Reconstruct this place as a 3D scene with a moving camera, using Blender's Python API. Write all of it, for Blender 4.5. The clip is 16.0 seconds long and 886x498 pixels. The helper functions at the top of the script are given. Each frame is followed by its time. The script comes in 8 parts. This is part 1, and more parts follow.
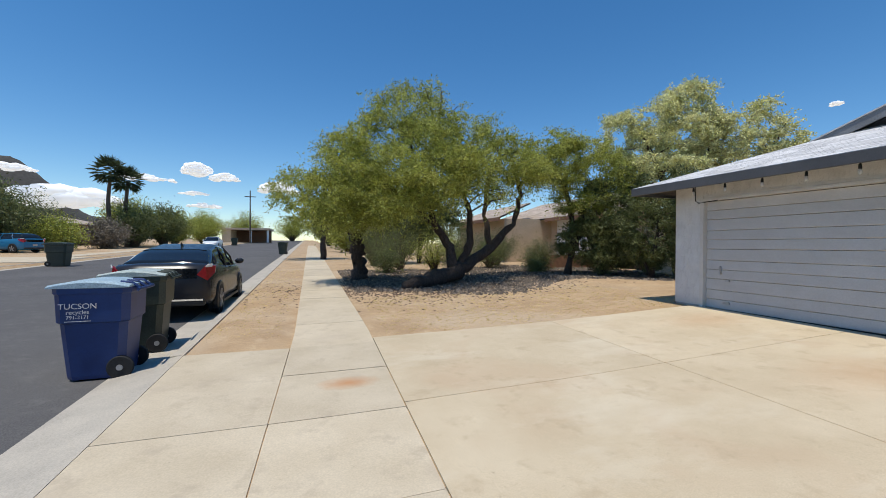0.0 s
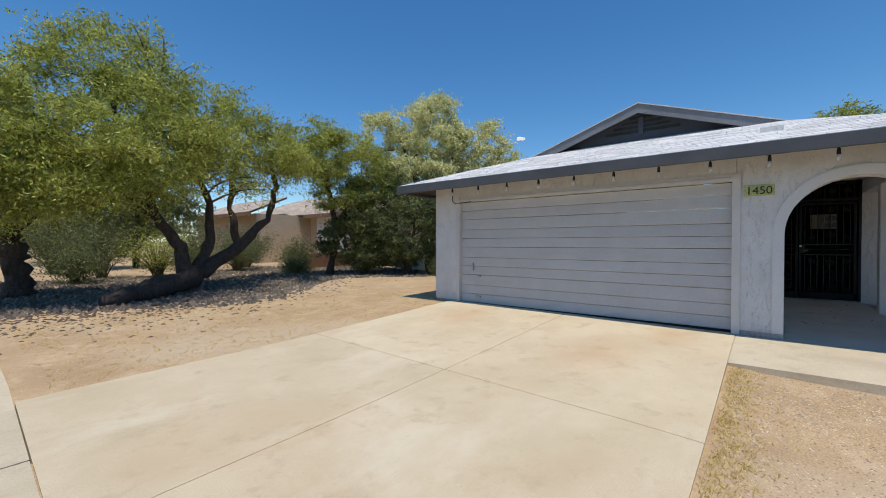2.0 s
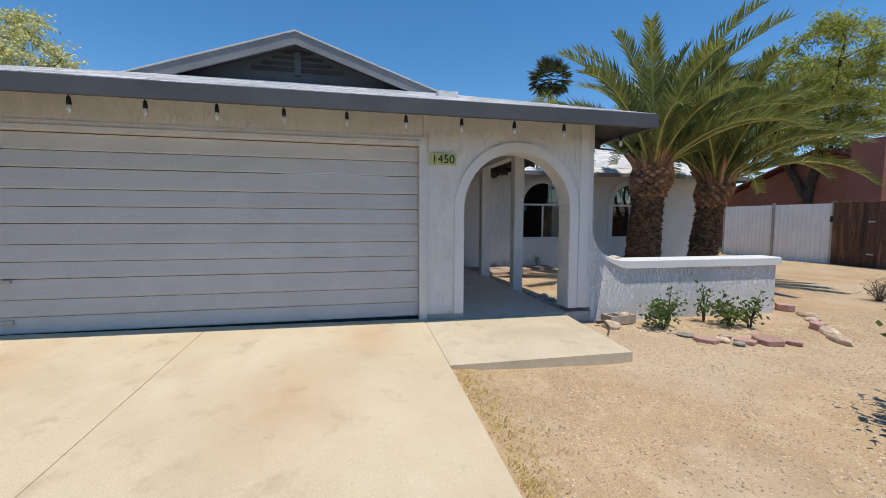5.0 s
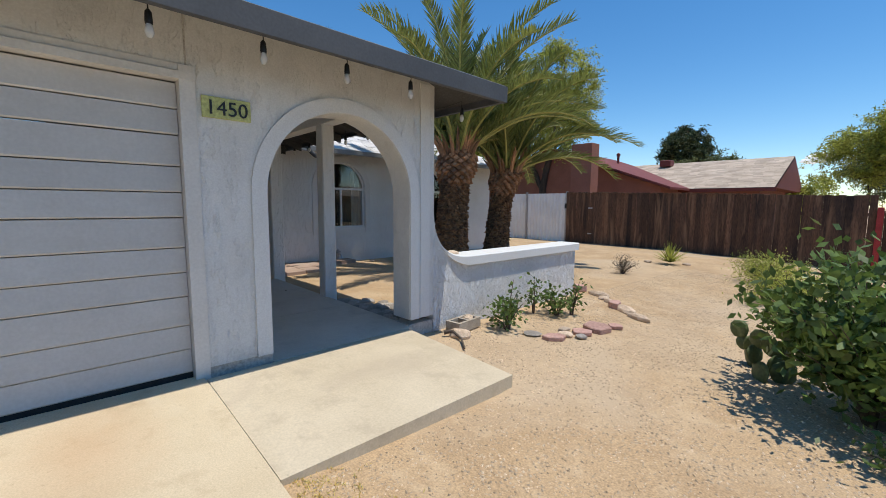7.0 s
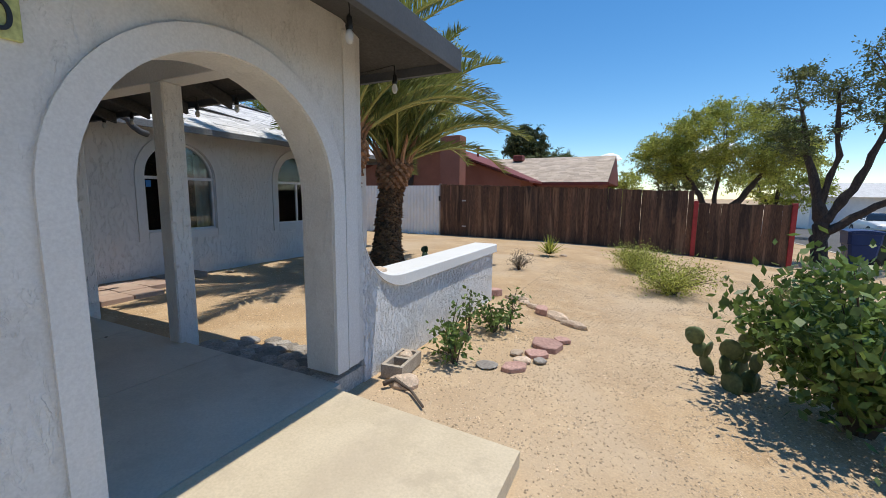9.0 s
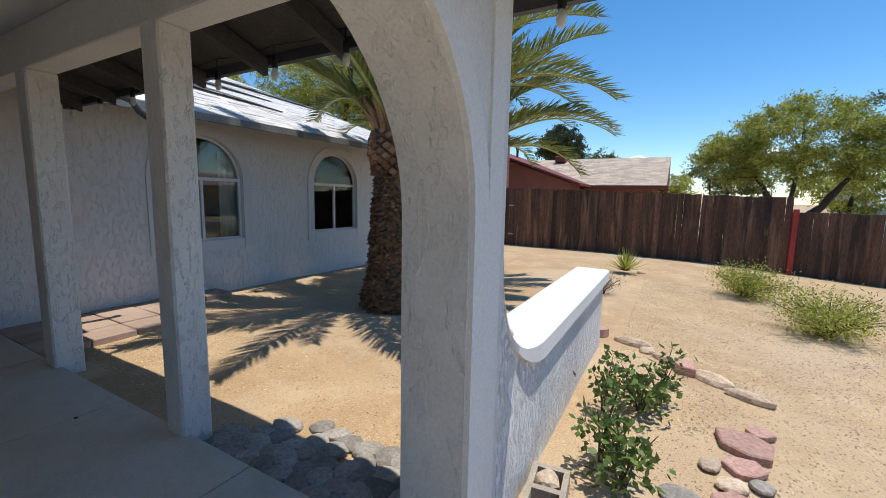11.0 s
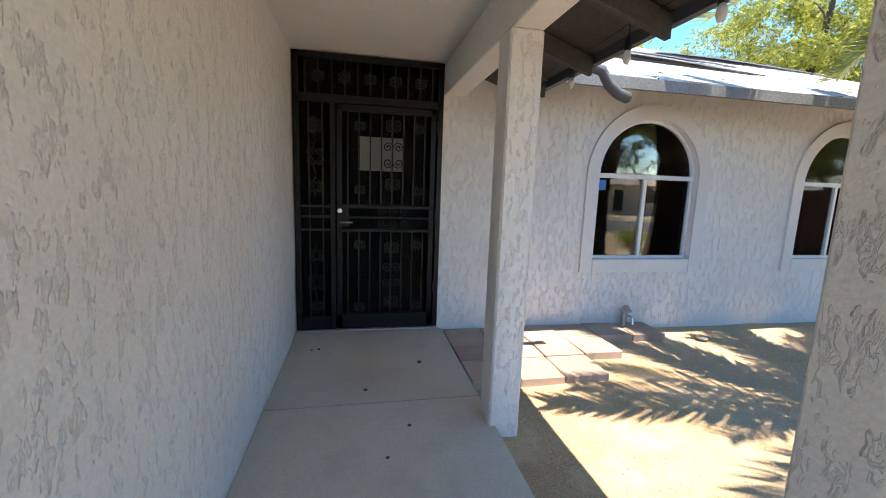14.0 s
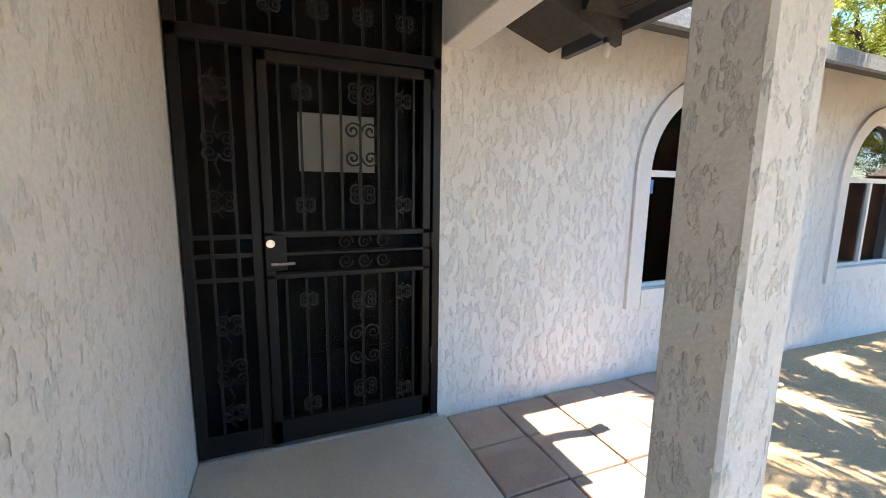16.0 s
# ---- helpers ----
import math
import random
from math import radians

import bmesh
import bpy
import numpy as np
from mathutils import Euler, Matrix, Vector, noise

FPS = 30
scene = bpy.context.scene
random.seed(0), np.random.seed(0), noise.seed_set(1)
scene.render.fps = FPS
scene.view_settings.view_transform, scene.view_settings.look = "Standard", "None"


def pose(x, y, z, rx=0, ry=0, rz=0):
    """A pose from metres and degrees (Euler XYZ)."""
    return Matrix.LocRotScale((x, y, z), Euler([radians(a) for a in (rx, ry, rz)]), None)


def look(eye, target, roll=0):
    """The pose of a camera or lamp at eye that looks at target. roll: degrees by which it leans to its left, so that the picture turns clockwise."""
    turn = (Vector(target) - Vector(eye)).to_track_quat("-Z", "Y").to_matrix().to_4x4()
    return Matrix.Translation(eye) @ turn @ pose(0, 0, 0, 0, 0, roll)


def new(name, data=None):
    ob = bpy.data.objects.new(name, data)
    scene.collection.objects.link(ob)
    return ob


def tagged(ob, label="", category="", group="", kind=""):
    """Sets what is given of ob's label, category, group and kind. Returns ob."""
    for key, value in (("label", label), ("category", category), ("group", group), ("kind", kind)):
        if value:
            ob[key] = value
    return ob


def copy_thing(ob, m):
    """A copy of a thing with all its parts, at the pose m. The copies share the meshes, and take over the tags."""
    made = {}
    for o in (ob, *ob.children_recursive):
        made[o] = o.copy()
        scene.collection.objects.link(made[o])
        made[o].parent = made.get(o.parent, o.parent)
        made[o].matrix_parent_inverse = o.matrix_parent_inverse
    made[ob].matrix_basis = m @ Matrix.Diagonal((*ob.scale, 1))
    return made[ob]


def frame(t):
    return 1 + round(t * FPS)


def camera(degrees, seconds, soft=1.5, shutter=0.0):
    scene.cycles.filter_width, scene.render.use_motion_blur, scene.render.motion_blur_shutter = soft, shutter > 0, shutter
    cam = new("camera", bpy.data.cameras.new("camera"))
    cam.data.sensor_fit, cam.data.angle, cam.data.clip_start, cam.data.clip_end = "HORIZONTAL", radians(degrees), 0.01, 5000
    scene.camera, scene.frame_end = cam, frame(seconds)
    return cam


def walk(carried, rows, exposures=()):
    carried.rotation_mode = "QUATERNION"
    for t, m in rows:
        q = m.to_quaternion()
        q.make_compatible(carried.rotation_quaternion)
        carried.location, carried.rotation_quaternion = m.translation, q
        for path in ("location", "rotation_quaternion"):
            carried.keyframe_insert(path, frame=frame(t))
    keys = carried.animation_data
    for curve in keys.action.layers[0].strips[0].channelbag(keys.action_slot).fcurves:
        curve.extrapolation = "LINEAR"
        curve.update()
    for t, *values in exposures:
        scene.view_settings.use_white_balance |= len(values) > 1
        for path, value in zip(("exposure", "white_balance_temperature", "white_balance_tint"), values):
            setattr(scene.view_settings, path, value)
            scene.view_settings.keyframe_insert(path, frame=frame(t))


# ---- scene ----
cam = camera(94.9, 16.0, soft=0.9)
METRES, EYE, TILT, LEAN, TURN = 12.2, 1.591, 0.0, 0.0, -18.2
ROWS = [
    (0.0, 0.0, 0.0, 0.0, 0.0, -0.51, -0.32),
    (0.5, 0.0047, 0.0128, -0.0011, -9.87, -0.72, -0.48),
    (1.0, 0.0035, 0.0361, -0.0004, -18.66, -0.67, -0.5),
    (1.5, 0.0056, 0.0587, -0.0017, -26.32, -0.55, -0.37),
    (2.0, 0.0138, 0.0873, 0.0009, -33.17, -0.65, -0.09),
    (2.5, 0.0207, 0.115, -0.0005, -40.24, -0.97, 0.01),
    (3.0, 0.031, 0.1431, 0.0007, -48.04, -1.69, -0.03),
    (3.5, 0.0536, 0.1681, 0.0001, -56.71, -2.57, -0.08),
    (4.0, 0.079, 0.1907, 0.0005, -65.81, -3.25, -0.13),
    (4.5, 0.1093, 0.2149, 0.0023, -74.9, -3.71, -0.22),
    (5.0, 0.1435, 0.2304, 0.0013, -83.98, -4.19, -0.19),
    (7.5, 0.2998, 0.2676, 0.0072, -121.59, -6.48, -0.51),
    (8.0, 0.3294, 0.2721, 0.0094, -127.61, -6.73, -0.46),
    (10.5, 0.4834, 0.2316, 0.0176, -139.06, -7.85, -0.86),
    (11.0, 0.5197, 0.2231, 0.0183, -132.37, -7.26, -1.11),
    (11.5, 0.5514, 0.2164, 0.0183, -124.8, -6.72, -1.35),
    (12.0, 0.5798, 0.2077, 0.0206, -116.96, -6.7, -1.65),
    (12.5, 0.6056, 0.2112, 0.0203, -108.63, -7.09, -1.71),
    (13.0, 0.6302, 0.2221, 0.0212, -99.77, -7.76, -1.8),
    (13.5, 0.66, 0.2321, 0.0199, -90.61, -8.52, -1.81),
    (14.0, 0.6913, 0.2427, 0.0213, -83.16, -8.91, -1.98),
    (14.5, 0.724, 0.259, 0.0221, -79.08, -8.84, -1.96),
    (15.0, 0.7561, 0.2726, 0.0213, -78.04, -8.51, -1.66),
    (15.5, 0.7897, 0.2848, 0.0237, -82.02, -8.2, -1.21),
    (16.0, 0.819, 0.297, 0.0244, -93.7, -8.65, -0.78),
]
EXPOSURES = [(0, -0.2, 6950, 9), (2, -0.18, 6950, 9), (3.5, -0.1, 7000, 9), (5, -0.05, 7050, 9), (8, 0.0, 6950, 8), (10.5, 0.08, 6950, 8), (11.2, 0.2, 6950, 9), (12.0, 0.7, 7100, 14), (12.8, 1.1, 7100, 14), (13.6, 1.52, 7450, 12), (14.5, 2.0, 7750, 10), (16, 2.42, 7950, 10)]
walk(cam, [(t, pose(0, 0, EYE, TILT, LEAN, TURN) @ pose(METRES * x, METRES * y, METRES * z, 90 + pitch, roll, yaw)) for t, x, y, z, yaw, pitch, roll in ROWS],
     exposures=EXPOSURES)

# ---- world, sun, exposure ----
SUN_TO = Vector((-0.22, -0.14, 1.0)).normalized()
scene.view_settings.exposure = 0.0
world = bpy.data.worlds.new("world")
scene.world = world
world.use_nodes = True
wn, wl = world.node_tree.nodes, world.node_tree.links
sky = wn.new("ShaderNodeTexSky")
sky.sky_type = "NISHITA"
sky.sun_disc = False
sky.sun_elevation = math.asin(SUN_TO.z)
sky.sun_rotation = math.atan2(SUN_TO.x, SUN_TO.y)
sky.air_density, sky.dust_density, sky.ozone_density, sky.altitude = 1.0, 0.0, 4.0, 700
deep = wn.new("ShaderNodeHueSaturation")
deep.inputs["Saturation"].default_value = 1.27
wl.new(sky.outputs[0], deep.inputs["Color"])
wl.new(deep.outputs[0], wn["Background"].inputs[0])
wn["Background"].inputs[1].default_value = 0.168
sun_data = bpy.data.lights.new("sun", "SUN")
sun_data.energy, sun_data.angle, sun_data.color = 4.05, radians(0.53), (1.0, 0.97, 0.92)
sun = new("sun", sun_data)
sun.matrix_world = look(SUN_TO * 60, (0, 0, 0))


# ---- materials ----
def rgba(c):
    return (c[0], c[1], c[2], 1.0)


def mat(name, a, b=None, size=0.5, fine=0.02, rough=0.85, bump=0.3, depth=0.004, metal=0.0, vary=0.0, island=0.0,
        stain=None, stain_size=1.5, stain_at=0.62, stretch=(1, 1, 1), spec=0.5, grain=0.25, trans=0.0):
    """A surface with broad patches between colours a and b, fine grain, stains and relief, in metres."""
    m = bpy.data.materials.new(name)
    m.use_nodes = True
    n, l = m.node_tree.nodes, m.node_tree.links
    p = n["Principled BSDF"]
    geo = n.new("ShaderNodeNewGeometry")
    mp = n.new("ShaderNodeMapping")
    mp.inputs["Scale"].default_value = stretch
    l.new(geo.outputs["Position"], mp.inputs["Vector"])
    big = n.new("ShaderNodeTexNoise")
    big.inputs["Scale"].default_value, big.inputs["Detail"].default_value, big.inputs["Roughness"].default_value = 1 / size, 5, 0.6
    l.new(mp.outputs[0], big.inputs["Vector"])
    small = n.new("ShaderNodeTexNoise")
    small.inputs["Scale"].default_value, small.inputs["Detail"].default_value = 1 / fine, 3
    l.new(mp.outputs[0], small.inputs["Vector"])
    ramp = n.new("ShaderNodeValToRGB")
    b = b or tuple(c * 0.8 for c in a)
    ramp.color_ramp.elements[0].position, ramp.color_ramp.elements[1].position = 0.33, 0.67
    ramp.color_ramp.elements[0].color, ramp.color_ramp.elements[1].color = rgba(b), rgba(a)
    l.new(big.outputs["Fac"], ramp.inputs[0])
    out = ramp.outputs[0]
    hsv = n.new("ShaderNodeHueSaturation")
    mr = n.new("ShaderNodeMapRange")
    mr.inputs["From Min"].default_value, mr.inputs["From Max"].default_value = 0.3, 0.7
    mr.inputs["To Min"].default_value, mr.inputs["To Max"].default_value = 1 - grain, 1 + grain
    l.new(small.outputs["Fac"], mr.inputs["Value"])
    value = mr.outputs[0]
    for src, amount in ((("ShaderNodeObjectInfo", "Random"), vary), ((None, "Random Per Island"), island)):
        if amount:
            node = geo if src[0] is None else n.new(src[0])
            r2 = n.new("ShaderNodeMapRange")
            r2.inputs["To Min"].default_value, r2.inputs["To Max"].default_value = 1 - amount, 1 + amount
            l.new(node.outputs[src[1]], r2.inputs["Value"])
            mul = n.new("ShaderNodeMath")
            mul.operation = "MULTIPLY"
            l.new(value, mul.inputs[0])
            l.new(r2.outputs[0], mul.inputs[1])
            value = mul.outputs[0]
    l.new(value, hsv.inputs["Value"])
    l.new(out, hsv.inputs["Color"])
    out = hsv.outputs[0]
    if stain:
        sn = n.new("ShaderNodeTexNoise")
        sn.inputs["Scale"].default_value, sn.inputs["Detail"].default_value, sn.inputs["Distortion"].default_value = 1 / stain_size, 6, 0.6
        l.new(mp.outputs[0], sn.inputs["Vector"])
        sr = n.new("ShaderNodeMapRange")
        sr.inputs["From Min"].default_value, sr.inputs["From Max"].default_value = stain_at - 0.08, stain_at + 0.12
        sr.inputs["To Max"].default_value = 0.75
        l.new(sn.outputs["Fac"], sr.inputs["Value"])
        mx = n.new("ShaderNodeMixRGB")
        l.new(sr.outputs[0], mx.inputs[0])
        l.new(out, mx.inputs[1])
        mx.inputs[2].default_value = rgba(stain)
        out = mx.outputs[0]
    l.new(out, p.inputs["Base Color"])
    p.inputs["Roughness"].default_value, p.inputs["Metallic"].default_value = rough, metal
    p.inputs["Specular IOR Level"].default_value = spec
    if bump:
        bp = n.new("ShaderNodeBump")
        bp.inputs["Strength"].default_value, bp.inputs["Distance"].default_value = bump, depth
        l.new(small.outputs["Fac"], bp.inputs["Height"])
        l.new(bp.outputs[0], p.inputs["Normal"])
    if trans:
        tr = n.new("ShaderNodeBsdfTranslucent")
        l.new(out, tr.inputs["Color"])
        mixs = n.new("ShaderNodeMixShader")
        mixs.inputs[0].default_value = trans
        l.new(p.outputs[0], mixs.inputs[1])
        l.new(tr.outputs[0], mixs.inputs[2])
        l.new(mixs.outputs[0], n["Material Output"].inputs["Surface"])
    return m


def stucco_mat(name, a, b, worm=1.0, scale=30.0, cover=0.5, patches=0.9):
    """Skip-trowelled stucco: flat patches with raised, upright worm-like ridges, and dust low on the walls."""
    m = mat(name, a, b, size=patches, fine=0.012, rough=0.9, bump=0.0, grain=0.07)
    n, l = m.node_tree.nodes, m.node_tree.links
    p = n["Principled BSDF"]
    geo = n.new("ShaderNodeNewGeometry")
    mp = n.new("ShaderNodeMapping")
    mp.inputs["Scale"].default_value = (1, 1, 0.42)
    l.new(geo.outputs["Position"], mp.inputs["Vector"])
    wn1 = n.new("ShaderNodeTexNoise")
    wn1.inputs["Scale"].default_value, wn1.inputs["Detail"].default_value, wn1.inputs["Roughness"].default_value, wn1.inputs["Distortion"].default_value = scale, 4.0, 0.6, 0.9
    l.new(mp.outputs[0], wn1.inputs["Vector"])
    ridge = n.new("ShaderNodeValToRGB")
    e = ridge.color_ramp.elements
    e[0].position, e[1].position = 0.485, 0.70
    e[0].color, e[1].color = (0, 0, 0, 1), (0.45, 0.45, 0.45, 1)
    e2 = e.new(0.515)
    e2.color = (1, 1, 1, 1)
    l.new(wn1.outputs["Fac"], ridge.inputs[0])
    patch = n.new("ShaderNodeTexNoise")
    patch.inputs["Scale"].default_value, patch.inputs["Detail"].default_value = scale * 0.45, 2
    l.new(mp.outputs[0], patch.inputs["Vector"])
    cut = n.new("ShaderNodeMapRange")
    cut.inputs["From Min"].default_value, cut.inputs["From Max"].default_value = cover - 0.03, cover + 0.05
    l.new(patch.outputs["Fac"], cut.inputs["Value"])
    r1 = n.new("ShaderNodeMath")
    r1.operation = "MULTIPLY"
    l.new(ridge.outputs[0], r1.inputs[0])
    l.new(cut.outputs[0], r1.inputs[1])
    wn2 = n.new("ShaderNodeTexNoise")
    wn2.inputs["Scale"].default_value, wn2.inputs["Detail"].default_value = 70, 4
    l.new(geo.outputs["Position"], wn2.inputs["Vector"])
    ad = n.new("ShaderNodeMath")
    ad.operation = "MULTIPLY_ADD"
    ad.inputs[1].default_value = 0.3
    l.new(wn2.outputs["Fac"], ad.inputs[0])
    l.new(r1.outputs[0], ad.inputs[2])
    bp = n.new("ShaderNodeBump")
    bp.inputs["Strength"].default_value, bp.inputs["Distance"].default_value = min(1, worm), 0.014 * worm
    l.new(ad.outputs[0], bp.inputs["Height"])
    l.new(bp.outputs[0], p.inputs["Normal"])
    return m


def glass_mat(name, tint=(1, 1, 1), ior=1.5):
    m = bpy.data.materials.new(name)
    m.use_nodes = True
    n, l = m.node_tree.nodes, m.node_tree.links
    tr, gl, fr, mx = (n.new("ShaderNodeBsdfTransparent"), n.new("ShaderNodeBsdfGlossy"), n.new("ShaderNodeFresnel"), n.new("ShaderNodeMixShader"))
    tr.inputs[0].default_value = rgba(tint)
    gl.inputs["Roughness"].default_value = 0.01
    fr.inputs[0].default_value = ior
    l.new(fr.outputs[0], mx.inputs[0])
    l.new(tr.outputs[0], mx.inputs[1])
    l.new(gl.outputs[0], mx.inputs[2])
    l.new(mx.outputs[0], n["Material Output"].inputs["Surface"])
    return m


M = dict(
    dirt=mat("desert_dirt", (0.495, 0.345, 0.20), (0.39, 0.26, 0.145), size=0.9, fine=0.012, rough=0.95, bump=0.4, depth=0.004, grain=0.28, stain=(0.50, 0.385, 0.265), stain_size=2.2, stain_at=0.56),
    gravel=mat("pea_gravel", (0.56, 0.44, 0.31), (0.44, 0.33, 0.215), size=0.3, fine=0.02, rough=0.95, bump=0.0, grain=0.15, island=0.45),
    darkrock=mat("dark_landscape_rock", (0.21, 0.17, 0.135), (0.10, 0.08, 0.062), size=0.2, fine=0.02, rough=0.9, bump=0.5, island=0.5),
    asphalt=mat("asphalt", (0.115, 0.11, 0.105), (0.085, 0.08, 0.078), size=2.5, fine=0.012, rough=0.93, bump=0.5, grain=0.3),
    concrete=mat("driveway_concrete", (0.62, 0.515, 0.36), (0.54, 0.435, 0.29), size=0.8, fine=0.008, rough=0.9, bump=0.25, depth=0.002, grain=0.10, vary=0.05, stain=(0.52, 0.385, 0.25), stain_size=1.3, stain_at=0.59),
    walkway=mat("sidewalk_concrete", (0.60, 0.51, 0.375), (0.51, 0.425, 0.30), size=0.7, fine=0.015, rough=0.9, bump=0.2, depth=0.0015, grain=0.08, vary=0.06, stain=(0.43, 0.35, 0.26), stain_size=0.8, stain_at=0.66),
    patio=mat("patio_concrete", (0.60, 0.54, 0.455), (0.52, 0.465, 0.385), size=0.6, fine=0.015, rough=0.88, bump=0.2, depth=0.002, grain=0.07, vary=0.03, stain=(0.36, 0.32, 0.27), stain_size=0.5, stain_at=0.68),
    rust=mat("rust_stain", (0.42, 0.20, 0.09), (0.50, 0.33, 0.2), size=0.12, rough=0.9),
    kerb=mat("kerb_concrete", (0.50, 0.45, 0.37), (0.40, 0.36, 0.30), size=0.6, fine=0.015, rough=0.92, bump=0.3, depth=0.003, grain=0.12),
    stucco=stucco_mat("white_stucco", (0.70, 0.695, 0.68), (0.61, 0.605, 0.59), 0.6, 26, 0.50, 0.35),
    trowelled=stucco_mat("white_trowelled_stucco", (0.76, 0.755, 0.735), (0.71, 0.705, 0.685), 0.72, 62, 0.545),
    stucco_rough=stucco_mat("white_rough_stucco", (0.78, 0.785, 0.79), (0.70, 0.705, 0.71), 1.0, 44, 0.40),
    houseplaster=stucco_mat("white_house_plaster", (0.75, 0.745, 0.73), (0.69, 0.685, 0.67), 0.7, 48, 0.52, 0.5),
    stucco_smooth=stucco_mat("white_smooth_stucco", (0.72, 0.715, 0.70), (0.66, 0.655, 0.64), 0.3, 30, 0.55),
    plinth=mat("grey_plinth", (0.48, 0.46, 0.43), (0.40, 0.37, 0.33), size=0.3, rough=0.9, bump=0.3),
    doorpaint=mat("garage_door_paint", (0.56, 0.545, 0.525), (0.50, 0.485, 0.465), size=0.5, fine=0.02, rough=0.55, bump=0.1, depth=0.002, grain=0.05, vary=0.03),
    trimpaint=mat("trim_paint", (0.66, 0.64, 0.61), (0.58, 0.56, 0.53), size=0.3, rough=0.6, bump=0.1, grain=0.06),
    fascia=mat("charcoal_fascia_paint", (0.085, 0.09, 0.10), (0.06, 0.064, 0.072), size=0.6, rough=0.7, bump=0.15, grain=0.1),
    soffit=mat("dark_soffit_boards", (0.062, 0.06, 0.058), (0.04, 0.038, 0.037), size=0.4, rough=0.8, bump=0.2),
    barge=mat("grey_barge_board", (0.21, 0.215, 0.225), (0.165, 0.17, 0.178), size=0.4, rough=0.7, bump=0.1),
    shingle=mat("grey_shingles", (0.64, 0.63, 0.625), (0.53, 0.52, 0.515), size=0.4, fine=0.012, rough=0.95, bump=0.5, island=0.16, grain=0.15),
    shingle_tan=mat("tan_shingles", (0.50, 0.41, 0.33), (0.40, 0.32, 0.25), size=0.8, fine=0.02, rough=0.95, bump=0.5, island=0.2, grain=0.15),
    ceiling=mat("porch_ceiling_paint", (0.74, 0.72, 0.69), (0.69, 0.67, 0.64), size=0.8, rough=0.9, bump=0.1, grain=0.04),
    iron=mat("black_wrought_iron", (0.006, 0.006, 0.0065), (0.008, 0.008, 0.008), size=0.2, rough=0.4, bump=0.05, grain=0.1, spec=0.25),
    doorblack=mat("dark_door_paint", (0.005, 0.005, 0.005), (0.008, 0.007, 0.006), size=0.3, rough=0.45, bump=0.05, spec=0.15),
    chrome=mat("brushed_nickel", (0.65, 0.64, 0.62), (0.55, 0.54, 0.52), size=0.05, rough=0.25, bump=0.0, metal=1.0, grain=0.02),
    white=mat("white_window_frame", (0.78, 0.78, 0.77), (0.70, 0.70, 0.69), size=0.3, rough=0.45, bump=0.0, grain=0.03),
    alu=mat("weathered_aluminium", (0.45, 0.45, 0.45), (0.36, 0.36, 0.36), size=0.2, rough=0.5, metal=0.6, bump=0.0, grain=0.05),
    curtain=mat("pale_curtain", (0.62, 0.58, 0.52), (0.5, 0.46, 0.4), size=0.2, rough=0.9, bump=0.0),
    # near-black colour stands in for the shade of unlit rooms
    dark=mat("indoor_shade_black", (0.035, 0.033, 0.03), (0.02, 0.02, 0.018), size=0.6, rough=0.9, bump=0.0),
    glass=glass_mat("window_glass", (0.86, 0.88, 0.87), 1.6),
    # white body colour carries the bright light seen in clear bulbs
    bulbglass=mat("bright_bulb_white", (0.84, 0.83, 0.80), (0.78, 0.77, 0.74), size=0.05, rough=0.15, bump=0.0, grain=0.02, trans=0.5),
    fence=mat("weathered_brown_fence_wood", (0.15, 0.075, 0.042), (0.05, 0.03, 0.021), size=0.25, fine=0.012, rough=0.85, bump=0.6, depth=0.004, vary=0.4, stretch=(1, 1, 0.10), grain=0.45, stain=(0.33, 0.19, 0.11), stain_size=0.16, stain_at=0.62),
    redpost=mat("red_painted_post", (0.42, 0.035, 0.035), (0.30, 0.025, 0.025), size=0.2, rough=0.6, bump=0.2),
    corrugated=mat("white_corrugated_metal", (0.80, 0.82, 0.82), (0.72, 0.74, 0.74), size=0.5, rough=0.5, bump=0.05, grain=0.05),
    gatefelt=mat("tan_wall", (0.5, 0.42, 0.33), (0.42, 0.35, 0.27), size=0.7, rough=0.9, bump=0.3),
    redstucco=mat("red_brown_stucco", (0.30, 0.12, 0.085), (0.25, 0.10, 0.07), size=0.6, rough=0.9, bump=0.3),
    redtrim=mat("dark_red_trim", (0.20, 0.045, 0.035), (0.16, 0.035, 0.03), size=0.4, rough=0.7, bump=0.1),
    tanstucco=mat("tan_stucco", (0.60, 0.48, 0.34), (0.52, 0.41, 0.285), size=0.8, rough=0.9, bump=0.3),
    brick=mat("brown_brick", (0.28, 0.15, 0.09), (0.2, 0.11, 0.07), size=0.15, rough=0.9, bump=0.3),
    paver=mat("red_concrete_paver", (0.45, 0.325, 0.265), (0.38, 0.27, 0.215), size=0.3, fine=0.012, rough=0.9, bump=0.3, depth=0.002, vary=0.12, grain=0.12, stain=(0.46, 0.36, 0.28), stain_size=0.4, stain_at=0.6),
    pink=mat("pink_sandstone", (0.50, 0.31, 0.26), (0.40, 0.23, 0.19), size=0.12, rough=0.9, bump=0.5, vary=0.2),
    rock=mat("pale_field_stone", (0.60, 0.47, 0.35), (0.45, 0.33, 0.24), size=0.12, rough=0.9, bump=0.6, depth=0.008, vary=0.25),
    river=mat("grey_river_cobble", (0.35, 0.315, 0.28), (0.23, 0.205, 0.18), size=0.15, rough=0.8, bump=0.3, vary=0.35),
    block=mat("grey_cinder_block", (0.42, 0.36, 0.29), (0.33, 0.28, 0.225), size=0.1, fine=0.008, rough=0.95, bump=0.8, depth=0.004),
